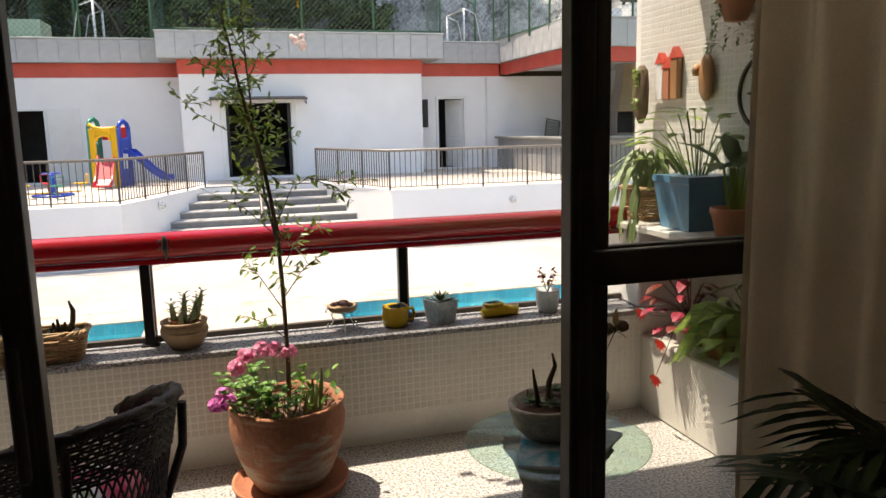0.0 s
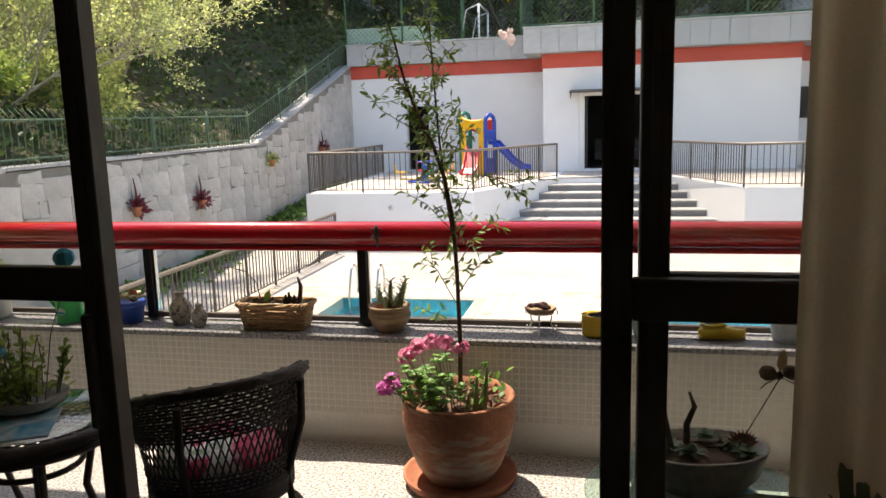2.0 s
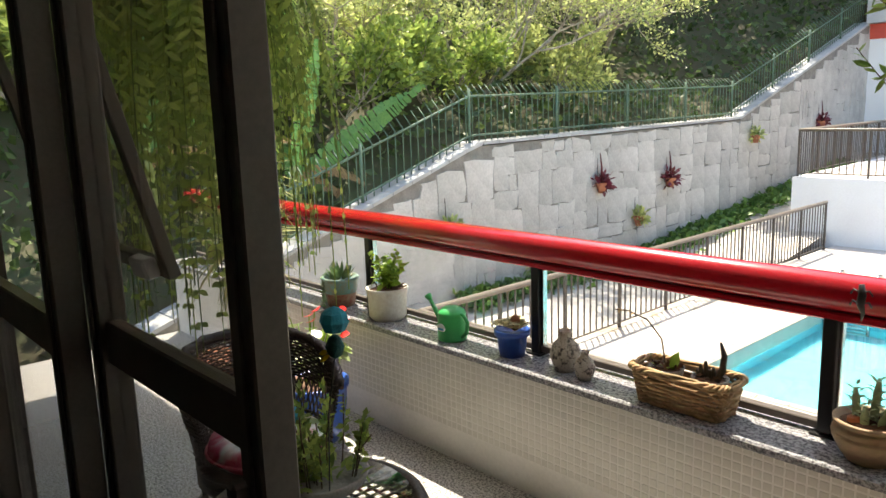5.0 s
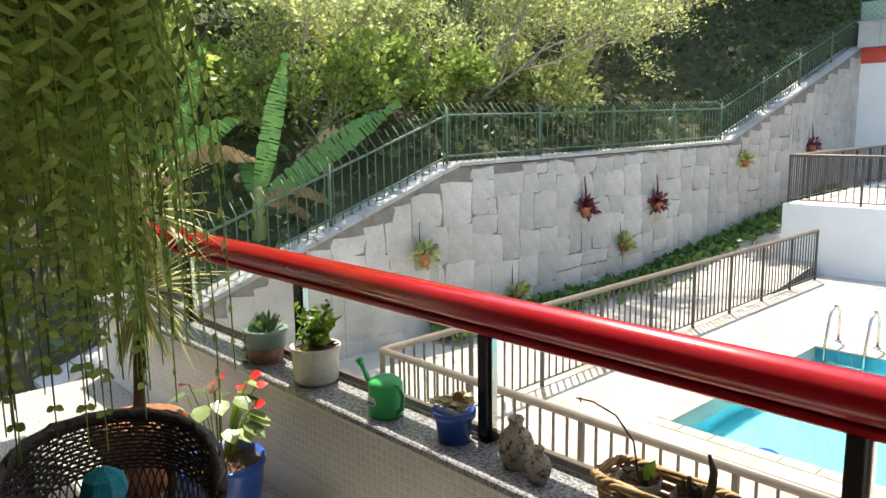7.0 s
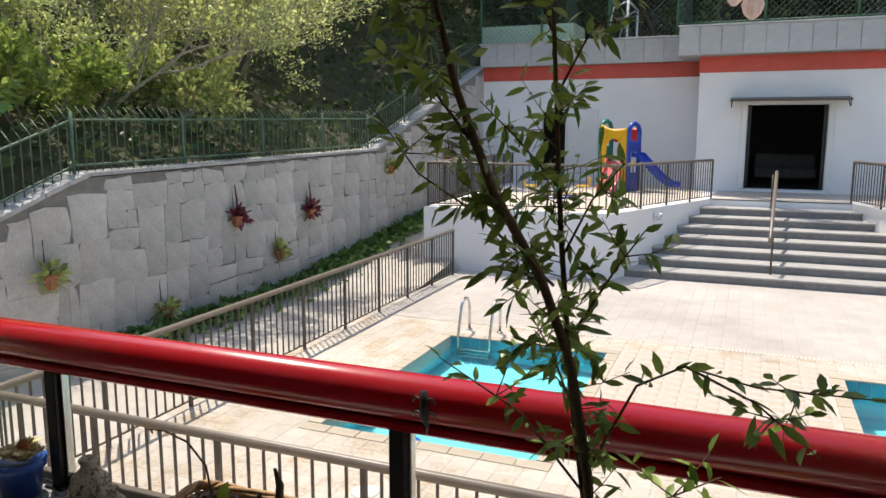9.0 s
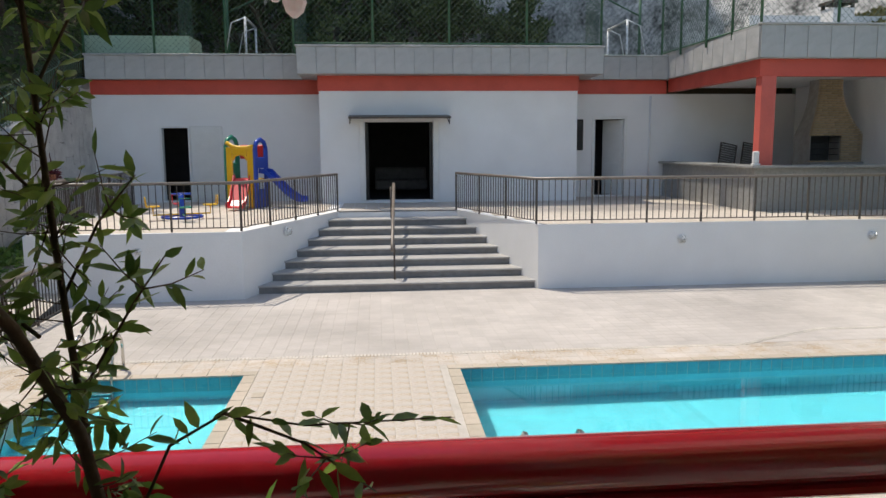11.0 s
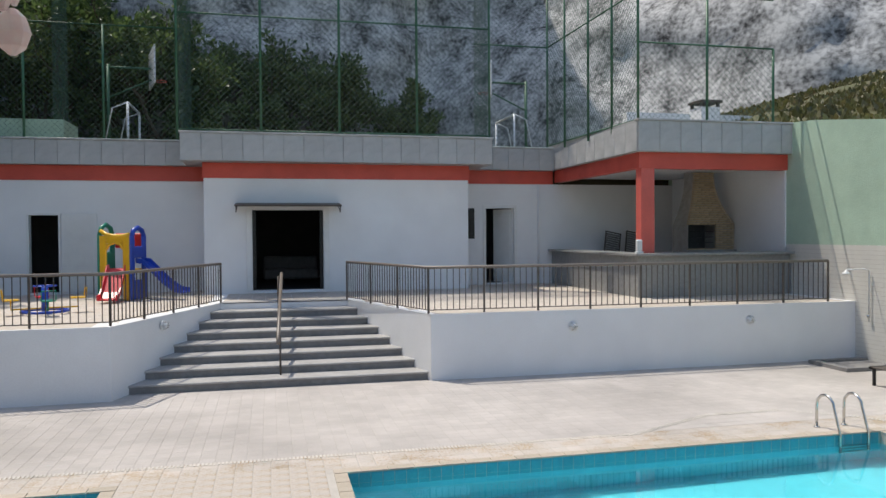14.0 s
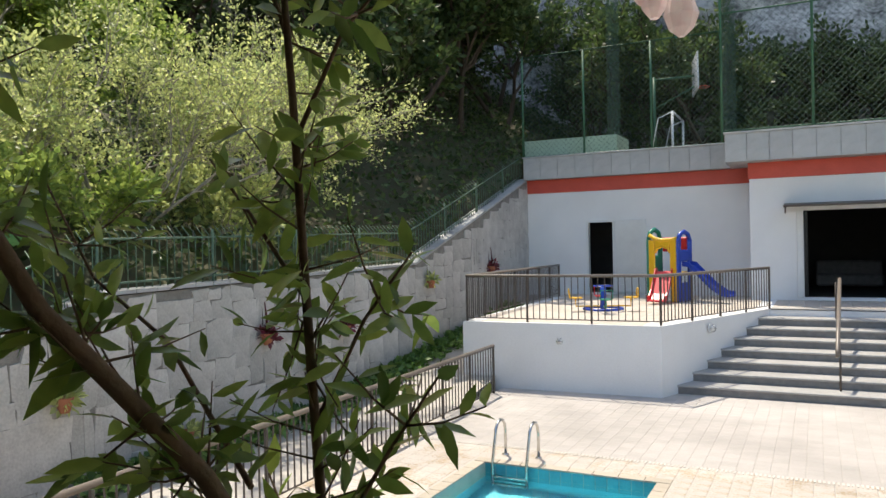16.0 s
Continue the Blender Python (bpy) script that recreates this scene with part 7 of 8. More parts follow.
# ---- side wall shelf with plants and ornaments ----
v = vessel("blue_planter", 2.17, 3.45, 1.03, "square sky-blue glazed planter with leafy houseplants")
g = Geo().add([(-0.11, -0.12, 0), (0.11, -0.12, 0), (0.11, 0.12, 0), (-0.11, 0.12, 0), (-0.14, -0.15, 0.23), (0.14, -0.15, 0.23), (0.14, 0.15, 0.23), (-0.14, 0.15, 0.23), (-0.145, -0.155, 0.235), (0.145, -0.155, 0.235), (0.145, 0.155, 0.235), (-0.145, 0.155, 0.235), (-0.145, -0.155, 0.265), (0.145, -0.155, 0.265), (0.145, 0.155, 0.265), (-0.145, 0.155, 0.265)], [(3, 2, 1, 0)] + [(i + k, i + (k + 1) % 4, i + 4 + (k + 1) % 4, i + 4 + k) for i in (0, 4, 8) for k in range(4)] + [(12, 13, 14, 15)])
part("pot", g, mat("sky_blue_glaze", (0.10, 0.27, 0.42), 0.4, colour2=(0.06, 0.18, 0.30), scale=8, fine=40, bump=0.1), v)
lf, st = Geo(), Geo()
for k in range(28):
    d = rvec(rnd, 0.7)
    d.z = abs(d.z)
    p = Vector((d.x * 0.06, d.y * 0.07, 0.26))
    e = p + Vector((d.x * 0.14 - 0.03, d.y * 0.2, 0.06 + d.z * 0.26))
    st.tube([p, p.lerp(e, 0.6) + Vector((0, 0, 0.03)), e], 0.003, 5)
    lf.leaf(e, e + Vector((d.x * 0.5 - 0.3, d.y, 0.1)).normalized() * rnd.uniform(0.1, 0.18), 0.07, (0, 0, 1), 0.1, 0.25)
part("stem", st, LEAF_MID, v)
part("leaves", lf, NEAR_LEAF, v)
v = vessel("small_clay_pot", 2.12, 3.08, 1.03, "small terracotta pot with a broad pale-green leaf plant")
part("pot", Geo().lathe([(0.075, 0), (0.098, 0.11), (0.106, 0.115), (0.106, 0.14), (0.098, 0.142), (0.088, 0.12)], 28), CLAY, v)
lf, st = Geo(), Geo()
for k in range(12):
    a = rnd.uniform(0, 6.28)
    c, s = math.cos(a), math.sin(a)
    st.tube([(0.03 * c, 0.03 * s, 0.12), (0.06 * c, 0.06 * s, 0.32)], 0.007, 6)
    lf.leaf((0.06 * c, 0.06 * s, 0.32), (0.22 * c - 0.03, 0.24 * s, 0.42 + rnd.uniform(-0.1, 0.15)), 0.09, (0, 0, 1), 0.12, 0.35)
part("stem", st, LIME_LEAF, v)
part("leaves", lf, SUCC, v)
bk = weave_basket("shelf_basket", 2.18, 3.88, 1.03, 0.12, 0.12, 0.16, "woven basket with a drooping leaf cactus")
st, lf = Geo(), Geo()
for k in range(46):
    a = rnd.uniform(0, 6.28)
    c, s = math.cos(a) - 0.25, math.sin(a) - 0.2
    r1, dr = rnd.uniform(0.16, 0.34), rnd.uniform(0.0, 0.34)
    P = [Vector((0.04 * c, 0.04 * s, 0.16)), Vector((r1 * 0.4 * c, r1 * 0.4 * s, 0.34 + 0.05 * rnd.random())), Vector((r1 * 0.8 * c, r1 * 0.8 * s, 0.32 - dr * 0.4)), Vector((r1 * c, r1 * s, 0.22 - dr))]
    for i in range(3):
        for j in range(2):
            p, q = P[i].lerp(P[i + 1], j / 2), P[i].lerp(P[i + 1], (j + 1) / 2 + 0.04)
            lf.leaf(p, q, 0.03, (c, s, 0.6), 0.06)
part("leaf_cactus", lf, CACTUS, bk, "segmented drooping cactus leaves")
WOOD = mat("varnished_wood", (0.42, 0.22, 0.10), 0.45, colour2=(0.26, 0.12, 0.05), scale=5, fine=60, bump=0.1)
pl = vessel("wall_plaque", 2.345, 3.97, 1.68, "three little painted wooden houses hung on the wall", "wall ornament")
for k, (dy, h, col) in enumerate(((-0.075, 0.22, WOOD), (0.0, 0.17, CLAY), (0.065, 0.20, CREAM_DOOR))):
    hs = part("house", Geo().rbox(-0.025, 0.01, dy - 0.033, dy + 0.033, 0, h, 0.004), col, pl)
    part("roof", Geo().add([(-0.03, dy - 0.04, h), (-0.03, dy + 0.04, h), (0.012, dy + 0.04, h), (0.012, dy - 0.04, h), (-0.03, dy, h + 0.06), (0.012, dy, h + 0.06)], [(0, 1, 4), (2, 3, 5), (1, 2, 5, 4), (3, 0, 4, 5), (0, 3, 2, 1)]), RED_BAND, hs)
wd = vessel("wooden_carving", 2.335, 3.62, 1.66, "carved brown wooden wall ornament", "wall ornament")
part("carving", Geo().lathe([(0.02, 0), (0.05, 0.04), (0.06, 0.12), (0.045, 0.2), (0.02, 0.235), (0.005, 0.24)], 16), WOOD, wd, m=pose(0, 0, 0) @ Matrix.Diagonal((0.45, 1, 1, 1)))
part("knob", Geo().lathe([(0.02, 0), (0.028, 0.03), (0.01, 0.06)], 12, (-0.01, 0.07, 0.13)), WOOD, wd)
pt = vessel("wall_plate", 2.345, 3.16, 1.68, "white plate with a dark leaf and flower pattern", "plate")
part("plate", Geo().lathe([(0.06, 0.0), (0.13, 0.012), (0.165, 0.03), (0.16, 0.034), (0.12, 0.02), (0.01, 0.012)], 36), CREAM_DOOR, pt, m=pose(0, 0, 0, 0, -90, 0))
part("rim", Geo().tube([(-0.034, 0.165 * math.cos(t * 0.1571), 0.165 * math.sin(t * 0.1571)) for t in range(41)], 0.012, 6), WICKER, pt, "dark braided rim")
g = Geo()
for k in range(16):
    a, q = k * 0.785, 0.03 if k < 8 else 0.08
    p = Vector((-0.016 if k < 8 else -0.024, q * math.cos(a), q * math.sin(a)))
    g.leaf(p, p + Vector((-0.002, math.cos(a) * 0.05, math.sin(a) * 0.05)), 0.014, (-1, 0, 0), 0.0)
part("leaf_pattern", g, LEAF_DARK, pt)
part("flower_pattern", Geo().lathe([(0.026, 0), (0.02, 0.003)], 12), RED_LEAF, pt, m=pose(-0.016, 0, 0, 0, -90, 0))
for y, z, tr in ((3.36, 2.02, 1), (3.08, 1.9, 0)):
    wp = vessel("hanging_wall_pot", 2.30, y, z, "terracotta wall pot with trailing succulents", "planter")
    tagged(wp, group="balcony wall pots")
    part("pot", Geo().lathe([(0.05, 0), (0.085, 0.09), (0.09, 0.1), (0.08, 0.1), (0.07, 0.08)], 20), CLAY, wp)
    g = Geo()
    for k in range(9):
        a = rnd.uniform(1.6, 4.7)
        for j in range(16):
            p = Vector((0.085 * math.cos(a), 0.085 * math.sin(a) + (0.08 if tr else 0) * j / 16, 0.1 - 0.016 * j))
            g.leaf(p, p + rvec(rnd, 0) * 0.03, 0.014, (0, 0, 1), 0.2)
    for k in range(12):
        rosette(g, (rnd.uniform(-0.05, 0.05), rnd.uniform(-0.05, 0.05), 0.1), 0.04, 7, 2, rnd)
    part("succulent", g, SUCC, wp)
hn = vessel("bark_planter", 2.28, 4.15, 1.55, "slab of bark with a yellow-green trailing plant", "planter")
part("bark", Geo().lathe([(0.02, 0), (0.06, 0.06), (0.07, 0.2), (0.05, 0.3), (0.02, 0.33)], 12, wob=0.2), STEM, hn, m=Matrix.Diagonal((0.5, 1, 1, 1)))
g = Geo()
for k in range(90):
    p = Vector((-0.03, rnd.gauss(0, 0.025), rnd.uniform(0.08, 0.32)))
    g.leaf(p, p + rvec(rnd, -0.3) * 0.03, 0.016, (0, 0, 1), 0.1)
part("trailing_plant", g, LIME_LEAF, hn)
# plants on the low ledge
for k, (y, kind, lab) in enumerate(((2.3, 0, "mixed green houseplant with broad leaves on the low ledge"), (2.65, 1, "potted lace fern hanging over the low ledge"), (2.95, 0, "leafy dark-green houseplant on the low ledge"), (3.25, 1, "potted lace fern on the low ledge"), (3.5, 2, "plant with dark red leaves and red flowers on the low ledge"))):
    v = vessel("ledge_plant", 2.2, y, 0.42, lab)
    tagged(v, group="plants on the low ledge")
    part("pot", Geo().lathe([(0.06, 0), (0.08, 0.11), (0.086, 0.115), (0.086, 0.13), (0.075, 0.12)], 20), CLAY if k % 2 else GREY_STONE, v)
    st, lf = Geo(), Geo()
    for j in range(34):
        d = rvec(rnd, 0.5)
        d.z = abs(d.z)
        d.x = d.x - 0.35
        p = Vector((0, 0, 0.12))
        if kind == 1:
            e = p + Vector((d.x * 0.2, d.y * 0.2, 0.12 - 0.3 * rnd.random()))
            mid_ = p.lerp(e, 0.5) + Vector((0, 0, 0.12))
            st.tube([p, mid_, e], 0.0015, 4)
            for q in range(16):
                t = q / 16
                w = mid_.lerp(e, t)
                for s in (-1, 1):
                    lf.leaf(w, w + Vector((-d.y * s * 0.06, d.x * s * 0.06, -0.02)) * (1.2 - t), 0.012, (d.x, d.y, 0.6), 0.05)
        else:
            e = p + Vector((d.x * 0.16, d.y * 0.18, d.z * 0.34))
            st.tube([p, p.lerp(e, 0.5) + Vector((0, 0, 0.02)), e], 0.0025, 4)
            lf.leaf(e, e + Vector((d.x, d.y, -0.1)).normalized() * rnd.uniform(0.06, 0.14), 0.06, (0, 0, 1), 0.1, 0.3)
    part("stem", st, RED_LEAF if kind == 2 else LEAF_MID, v)
    part("leaves", lf, mat("red_foliage", (0.38, 0.03, 0.03), 0.45, colour2=(0.10, 0.02, 0.02), scale=9, island=0.4, trans=0.35) if kind == 2 else NEAR_LEAF, v)
    if kind == 2:
        rd = Geo()
        for c in ((-0.16, 0.02, 0.02), (-0.26, -0.1, -0.12), (-0.2, 0.15, 0.16)):
            part("runner", Geo().tube([(0, 0, 0.14), (c[0] * 0.6, c[1], 0.12), c], 0.002, 4), RED_LEAF, v)
            for j in range(5):
                a = -1.2 + 0.6 * j
                rd.leaf(c, (c[0], c[1] + 0.06 * math.sin(a), c[2] - 0.06 * math.cos(a)), 0.03, (-1, 0, 0), 0.05)
        part("hanging_leaves", rd, mat("backlit_red_leaf", (0.65, 0.05, 0.03), 0.45, vary=0.2, scale=14, trans=0.5), v, "lobed bright red hanging leaves")

# hanging mobile
mob = empty("hanging_mobile", pose(0.315, 3.89, 2.62), "hanging mobile with a painted disc, dark spiral and rose crystal", "mobile")
part("string", Geo().tube([(0, 0, 0), (0, 0, -0.66)], 0.0012, 4), STEM, mob)
PAINT = mat("painted_mandala", (0.55, 0.30, 0.05), 0.5, colour2=(0.08, 0.22, 0.05), scale=30, fine=60, bump=0.05)
part("painted_disc", Geo().lathe([(0.066, -0.003), (0.07, 0.0), (0.066, 0.003)], 36), PAINT, mob, "round painted mandala disc", m=pose(0.06, -0.01, -0.22, 90, 0, 10))
g = Geo()
for r in (0.014, 0.021, 0.028, 0.035, 0.042):
    g.tube([(r * math.cos(t * 0.2618), 0.004 * math.sin(t * 0.5 + r * 90), r * math.sin(t * 0.2618)) for t in range(25)], 0.003, 5)
part("spiral", g, BLACK_METAL, mob, "dark concentric metal wind spiral", m=pose(0, 0, -0.33))
g = Geo()
for k, z in enumerate((-0.43, -0.445, -0.462, -0.478, -0.496)):
    g.lathe([(0.003, -0.008), (0.007, 0), (0.003, 0.008)], 8, (0, 0, z))
part("beads", g, YELLOW, mob, "yellow and dark beads")
QUARTZ = mat("rose_crystal", (0.93, 0.82, 0.82), 0.12, colour2=(0.95, 0.92, 0.91), scale=30, fine=60, bump=0.3, island=0.1, trans=0.5)
part("crystal", Geo().lathe([(0.004, -0.032), (0.016, -0.022), (0.022, -0.005), (0.016, 0.014), (0.006, 0.024)], 9, (0.012, 0, -0.665)).flat(), QUARTZ, mob, "faceted rose crystal drop")
part("crystal", Geo().lathe([(0.006, -0.02), (0.016, -0.008), (0.018, 0.01), (0.006, 0.02)], 7, (-0.022, 0.005, -0.648)).lathe([(0.004, -0.014), (0.012, -0.004), (0.012, 0.008), (0.003, 0.016)], 6, (-0.036, 0.0, -0.636)).flat(), QUARTZ, mob)
part("crystal", Geo().lathe([(0.006, -0.014), (0.012, 0), (0.004, 0.016)], 7, (0.004, -0.01, -0.632)).lathe([(0.003, -0.01), (0.008, 0), (0.003, 0.012)], 6, (0.016, -0.004, -0.628)).flat(), QUARTZ, mob)

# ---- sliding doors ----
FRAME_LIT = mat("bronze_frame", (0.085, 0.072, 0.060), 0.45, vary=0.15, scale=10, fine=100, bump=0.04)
def door_panel(name, x0, x1, y, label, sash=False):
    o = empty(name, pose(x0, y, 0.02), label, "door", kind="structure")
    w = x1 - x0
    for xa in (0.0, w - 0.065):
        part("stile", Geo().rbox(xa, xa + 0.065, -0.03, 0.03, 0, 2.26, 0.004).rbox(xa + 0.022, xa + 0.043, -0.036, -0.03, 0, 2.26, 0.002), FRAME_LIT, o, "black aluminium stile")
    for z0, z1 in ((0.0, 0.09), (1.125, 1.215), (2.18, 2.26)):
        part("cross_rail", Geo().rbox(0.065, w - 0.065, -0.018, 0.018, z0, z1, 0.004), FRAME_LIT, o)
    p = part("lower_pane", Geo().box(0.065, w - 0.065, -0.003, 0.003, 0.09, 1.125), GLASS, o, "clear glass pane")
    p.visible_shadow = False
    if not sash:
        p = part("upper_pane", Geo().box(0.065, w - 0.065, -0.003, 0.003, 1.215, 2.18), GLASS, o, "clear glass pane")
        p.visible_shadow = False
    else:
        s = part("awning_sash", Geo().rbox(0.07, 0.105, -0.015, 0.015, -0.94, 0, 0.003).rbox(w - 0.105, w - 0.07, -0.015, 0.015, -0.94, 0, 0.003).rbox(0.105, w - 0.105, -0.015, 0.015, -0.94, -0.9, 0.003).rbox(0.105, w - 0.105, -0.015, 0.015, -0.04, 0, 0.003), FRAME_LIT, o, "tilted top-hung window sash", m=pose(0, 0.02, 2.17, 14))
        p = part("sash_pane", Geo().box(0.105, w - 0.105, -0.003, 0.003, -0.9, -0.04), GLASS, s, "clear glass pane")
        p.visible_shadow = False
        part("catch", Geo().rbox(w - 0.2, w - 0.11, -0.05, -0.015, -0.935, -0.885, 0.006), CREAM_DOOR, s, "pale plastic window catch")
    return o


door_panel("door_4", -2.10, -1.16, 1.92, "black aluminium glazed sliding door leaf, closed", True)
lp = door_panel("door_5", -1.20, -0.475, 1.99, "black aluminium glazed sliding door leaf pushed aside")
part("lock", Geo().rbox(0.665, 0.69, -0.06, -0.03, 0.80, 1.10, 0.006), FRAME_LIT, lp, "flush black pull handle")
door_panel("door_6", 0.745, 1.70, 1.945, "black aluminium glazed sliding door leaf, closed")
door_panel("door_7", 0.825, 1.80, 2.015, "black aluminium glazed sliding door leaf, closed")
solid("door_track", Geo().rbox(-2.35, 2.1, 1.885, 2.05, 0.0, 0.02, 0.003).rbox(-2.35, 2.1, 1.885, 2.05, 2.285, 2.3, 0.003).rbox(-2.37, -2.345, 1.885, 2.05, 0.02, 2.285, 0.003).rbox(2.06, 2.1, 1.885, 2.05, 0.02, 2.285, 0.003), FRAME_LIT, "black aluminium door track and frame", "door frame")

# ---- inside: curtain and palm ----
CURTAIN = mat("cream_curtain_cloth", (0.76, 0.63, 0.46), 0.9, colour2=(0.66, 0.53, 0.37), scale=4, fine=140, bump=0.2, trans=0.7)
cur = empty("curtain", pose(1.07, 1.66, 0.02), "cream pleated floor-length curtain drawn aside", "curtain")
n = 90
vs = []
for j, z in enumerate((0, 0.5, 1.2, 1.9, 2.5)):
    for k in range(n + 1):
        u = k / n
        amp = 0.045 + 0.018 * math.sin(k * 0.35)
        vs.append((u * 0.98, amp * math.sin(u * 37 + 0.9 * math.sin(u * 9)) + 0.004 * math.sin(z * 5 + k), z))
part("cloth", Geo().add(vs, [(j * (n + 1) + k, j * (n + 1) + k + 1, (j + 1) * (n + 1) + k + 1, (j + 1) * (n + 1) + k) for j in range(4) for k in range(n)], True), CURTAIN, cur)
part("hem", Geo().tube([(v_[0], v_[1], 0.004) for v_ in vs[:n + 1]], 0.005, 5), CURTAIN, cur)
solid("curtain_rail", Geo().tube([(-2.3, 1.68, 2.54), (2.2, 1.68, 2.54)], 0.015, 8), BROWN_METAL, "thin metal curtain rail", "rail", "")
palm = empty("indoor_palm", pose(1.30, 1.20, 0), "dark green potted palm beside the curtain", "potted plant")
part("pot", Geo().lathe([(0.13, 0), (0.17, 0.28), (0.185, 0.29), (0.185, 0.33), (0.17, 0.33), (0.16, 0.29)], 28), CERAMIC, palm)
rnd = random.Random(77)
st, lf = Geo(), Geo()
for k in range(26):
    a = rnd.uniform(1.6, 5.2)
    c, s = math.cos(a), math.sin(a)
    ln = rnd.uniform(0.3, 0.55)
    P = [Vector((0, 0, 0.3)), Vector((c * 0.08, s * 0.06, 0.62)), Vector((c * ln * 0.5, s * ln * 0.4, 0.92 + rnd.uniform(-0.06, 0.08))), Vector((c * ln, s * ln * 0.8, 0.92 + rnd.uniform(-0.2, 0.1)))]
    st.tube(P, [0.006, 0.005, 0.004, 0.002], 5)
    for i in range(2, 4):
        for j in range(6):
            p = P[i - 1].lerp(P[i], j / 6)
            d = (P[i] - P[i - 1]).normalized()
            for q in (-1, 1):
                v_ = (d * 0.8 + Vector((-s, c, 0)) * q * 0.8 + Vector((0, 0, -0.12))).normalized()
                lf.leaf(p, p + v_ * rnd.uniform(0.16, 0.24), 0.024, (0, 0, 1), 0.12, 0.25)
part("stalk", st, LEAF_DARK, palm)
part("leaves", lf, mat("palm_leaf", (0.04, 0.09, 0.025), 0.4, vary=0.2, scale=10, island=0.25, trans=0.2), palm)


# ---- woven rug on the balcony floor ----
rug = empty("rug", pose(-0.15, 2.10, 0.0, 0, 0, -3), "off-white woven rug with blue stripes and red edging", "rug")
vs = []
for j in range(13):
    for i in range(31):
        x, y = 0.72 * i / 30, 0.55 * j / 12
        vs.append((x, y + 0.006 * math.sin(x * 14), 0.006 + 0.0025 * math.sin(x * 31 + y * 9) + 0.002 * math.sin(y * 40)))
RUG_WHITE = mat("off_white_weave", (0.62, 0.61, 0.57), 0.95, vary=0.1, scale=20, fine=220, bump=0.4, stain=0.15)
g = Geo().add(vs, [(j * 31 + i, j * 31 + i + 1, j * 31 + i + 32, j * 31 + i + 31) for j in range(12) for i in range(30)], True)
part("cloth", g, RUG_WHITE, rug)
RUG_BLUE = mat("blue_weave", (0.06, 0.16, 0.42), 0.95, vary=0.15, scale=20, fine=220, bump=0.4)
for x0, w in ((0.075, 0.035), (0.33, 0.03), (0.58, 0.035)):
    sv = []
    for j in range(13):
        for x in (x0, x0 + w / 2, x0 + w):
            y = 0.55 * j / 12
            sv.append((x, y + 0.006 * math.sin(x * 14), 0.0085 + 0.0025 * math.sin(x * 31 + y * 9) + 0.002 * math.sin(y * 40)))
    part("stripe", Geo().add(sv, [(j * 3 + i, j * 3 + i + 1, j * 3 + i + 4, j * 3 + i + 3) for j in range(12) for i in range(2)], True), RUG_BLUE, rug, "woven blue stripe")
for y in (0.0, 0.55):
    part("edging", Geo().tube([(0.72 * i / 30, y + 0.006 * math.sin(0.72 * i / 30 * 14), 0.009) for i in range(31)], 0.007, 6), mat("red_edging", (0.48, 0.17, 0.14), 0.95, scale=30, fine=200, bump=0.3), rug, "faded red cloth edging")


# ---- ornament on a wire stake in the table planter ----
stake = empty("garden_stake", pose(-1.17, 2.50, 0.63), "turquoise ornament on a thin wire stake in the planter", "ornament")
part("wire", Geo().tube([(0, 0, 0), (0.10, -0.05, 0.28), (0.22, -0.10, 0.47)], 0.002, 5), BLACK_METAL, stake)
TURQ = mat("turquoise_felt", (0.01, 0.30, 0.42), 0.8, vary=0.12, scale=30, fine=140, bump=0.3)
part("crest", Geo().lathe([(0.004, -0.028), (0.024, -0.022), (0.034, 0.0), (0.028, 0.02), (0.014, 0.03), (0.003, 0.034)], 8, (0.225, -0.10, 0.55)).flat(), TURQ, stake, "faceted turquoise crest")
part("body", Geo().lathe([(0.003, -0.034), (0.016, -0.026), (0.022, -0.006), (0.014, 0.014), (0.004, 0.022)], 14, (0.222, -0.10, 0.497)), mat("dark_teal_felt", (0.01, 0.10, 0.10), 0.8, scale=30, fine=140, bump=0.3), stake)
part("tuft", Geo().leaf((0.218, -0.115, 0.482), (0.20, -0.13, 0.475), 0.014, (0, -1, 0.2), 0.1).leaf((0.222, -0.115, 0.475), (0.212, -0.135, 0.46), 0.014, (0, -1, 0.2), 0.1), YELLOW, stake, "small yellow tuft")

# ---- pieces of the walls, floors and pavements ----
def chip(w, h, t, b=0.15):
    """A flat piece lying in xy, centred, chamfered towards the top."""
    c = min(w, h) * b
    vs = [(-w / 2, -h / 2, 0), (w / 2, -h / 2, 0), (w / 2, h / 2, 0), (-w / 2, h / 2, 0)]
    vs += [(-w / 2 + c, -h / 2 + c, t), (w / 2 - c, -h / 2 + c, t), (w / 2 - c, h / 2 - c, t), (-w / 2 + c, h / 2 - c, t)]
    return vs, [(4, 5, 6, 7), (0, 1, 5, 4), (1, 2, 6, 5), (2, 3, 7, 6), (3, 0, 4, 7)]


def tile_field(name, parent, material, frame_m, nu, nv, pu, pv, gap, t, keep=lambda i, j: True, single=lambda i, j: False):
    """Tiles on a plane; the nearest as objects of their own, the rest joined."""
    v, f = chip(pu - gap, pv - gap, t, 0.06)
    me = Geo().add(v, f).mesh(name)
    rest = Geo()
    for j in range(nv):
        for i in range(nu):
            if not keep(i, j):
                continue
            m = frame_m @ Matrix.Translation(((i + 0.5) * pu, (j + 0.5) * pv, 0))
            if single(i, j):
                part(name, me, material, parent, m=m)
            else:
                rest.add([m @ Vector(p) for p in v], f)
    if rest.v:
        tagged(part(name + "_field", rest, material, parent), kind="stuff")


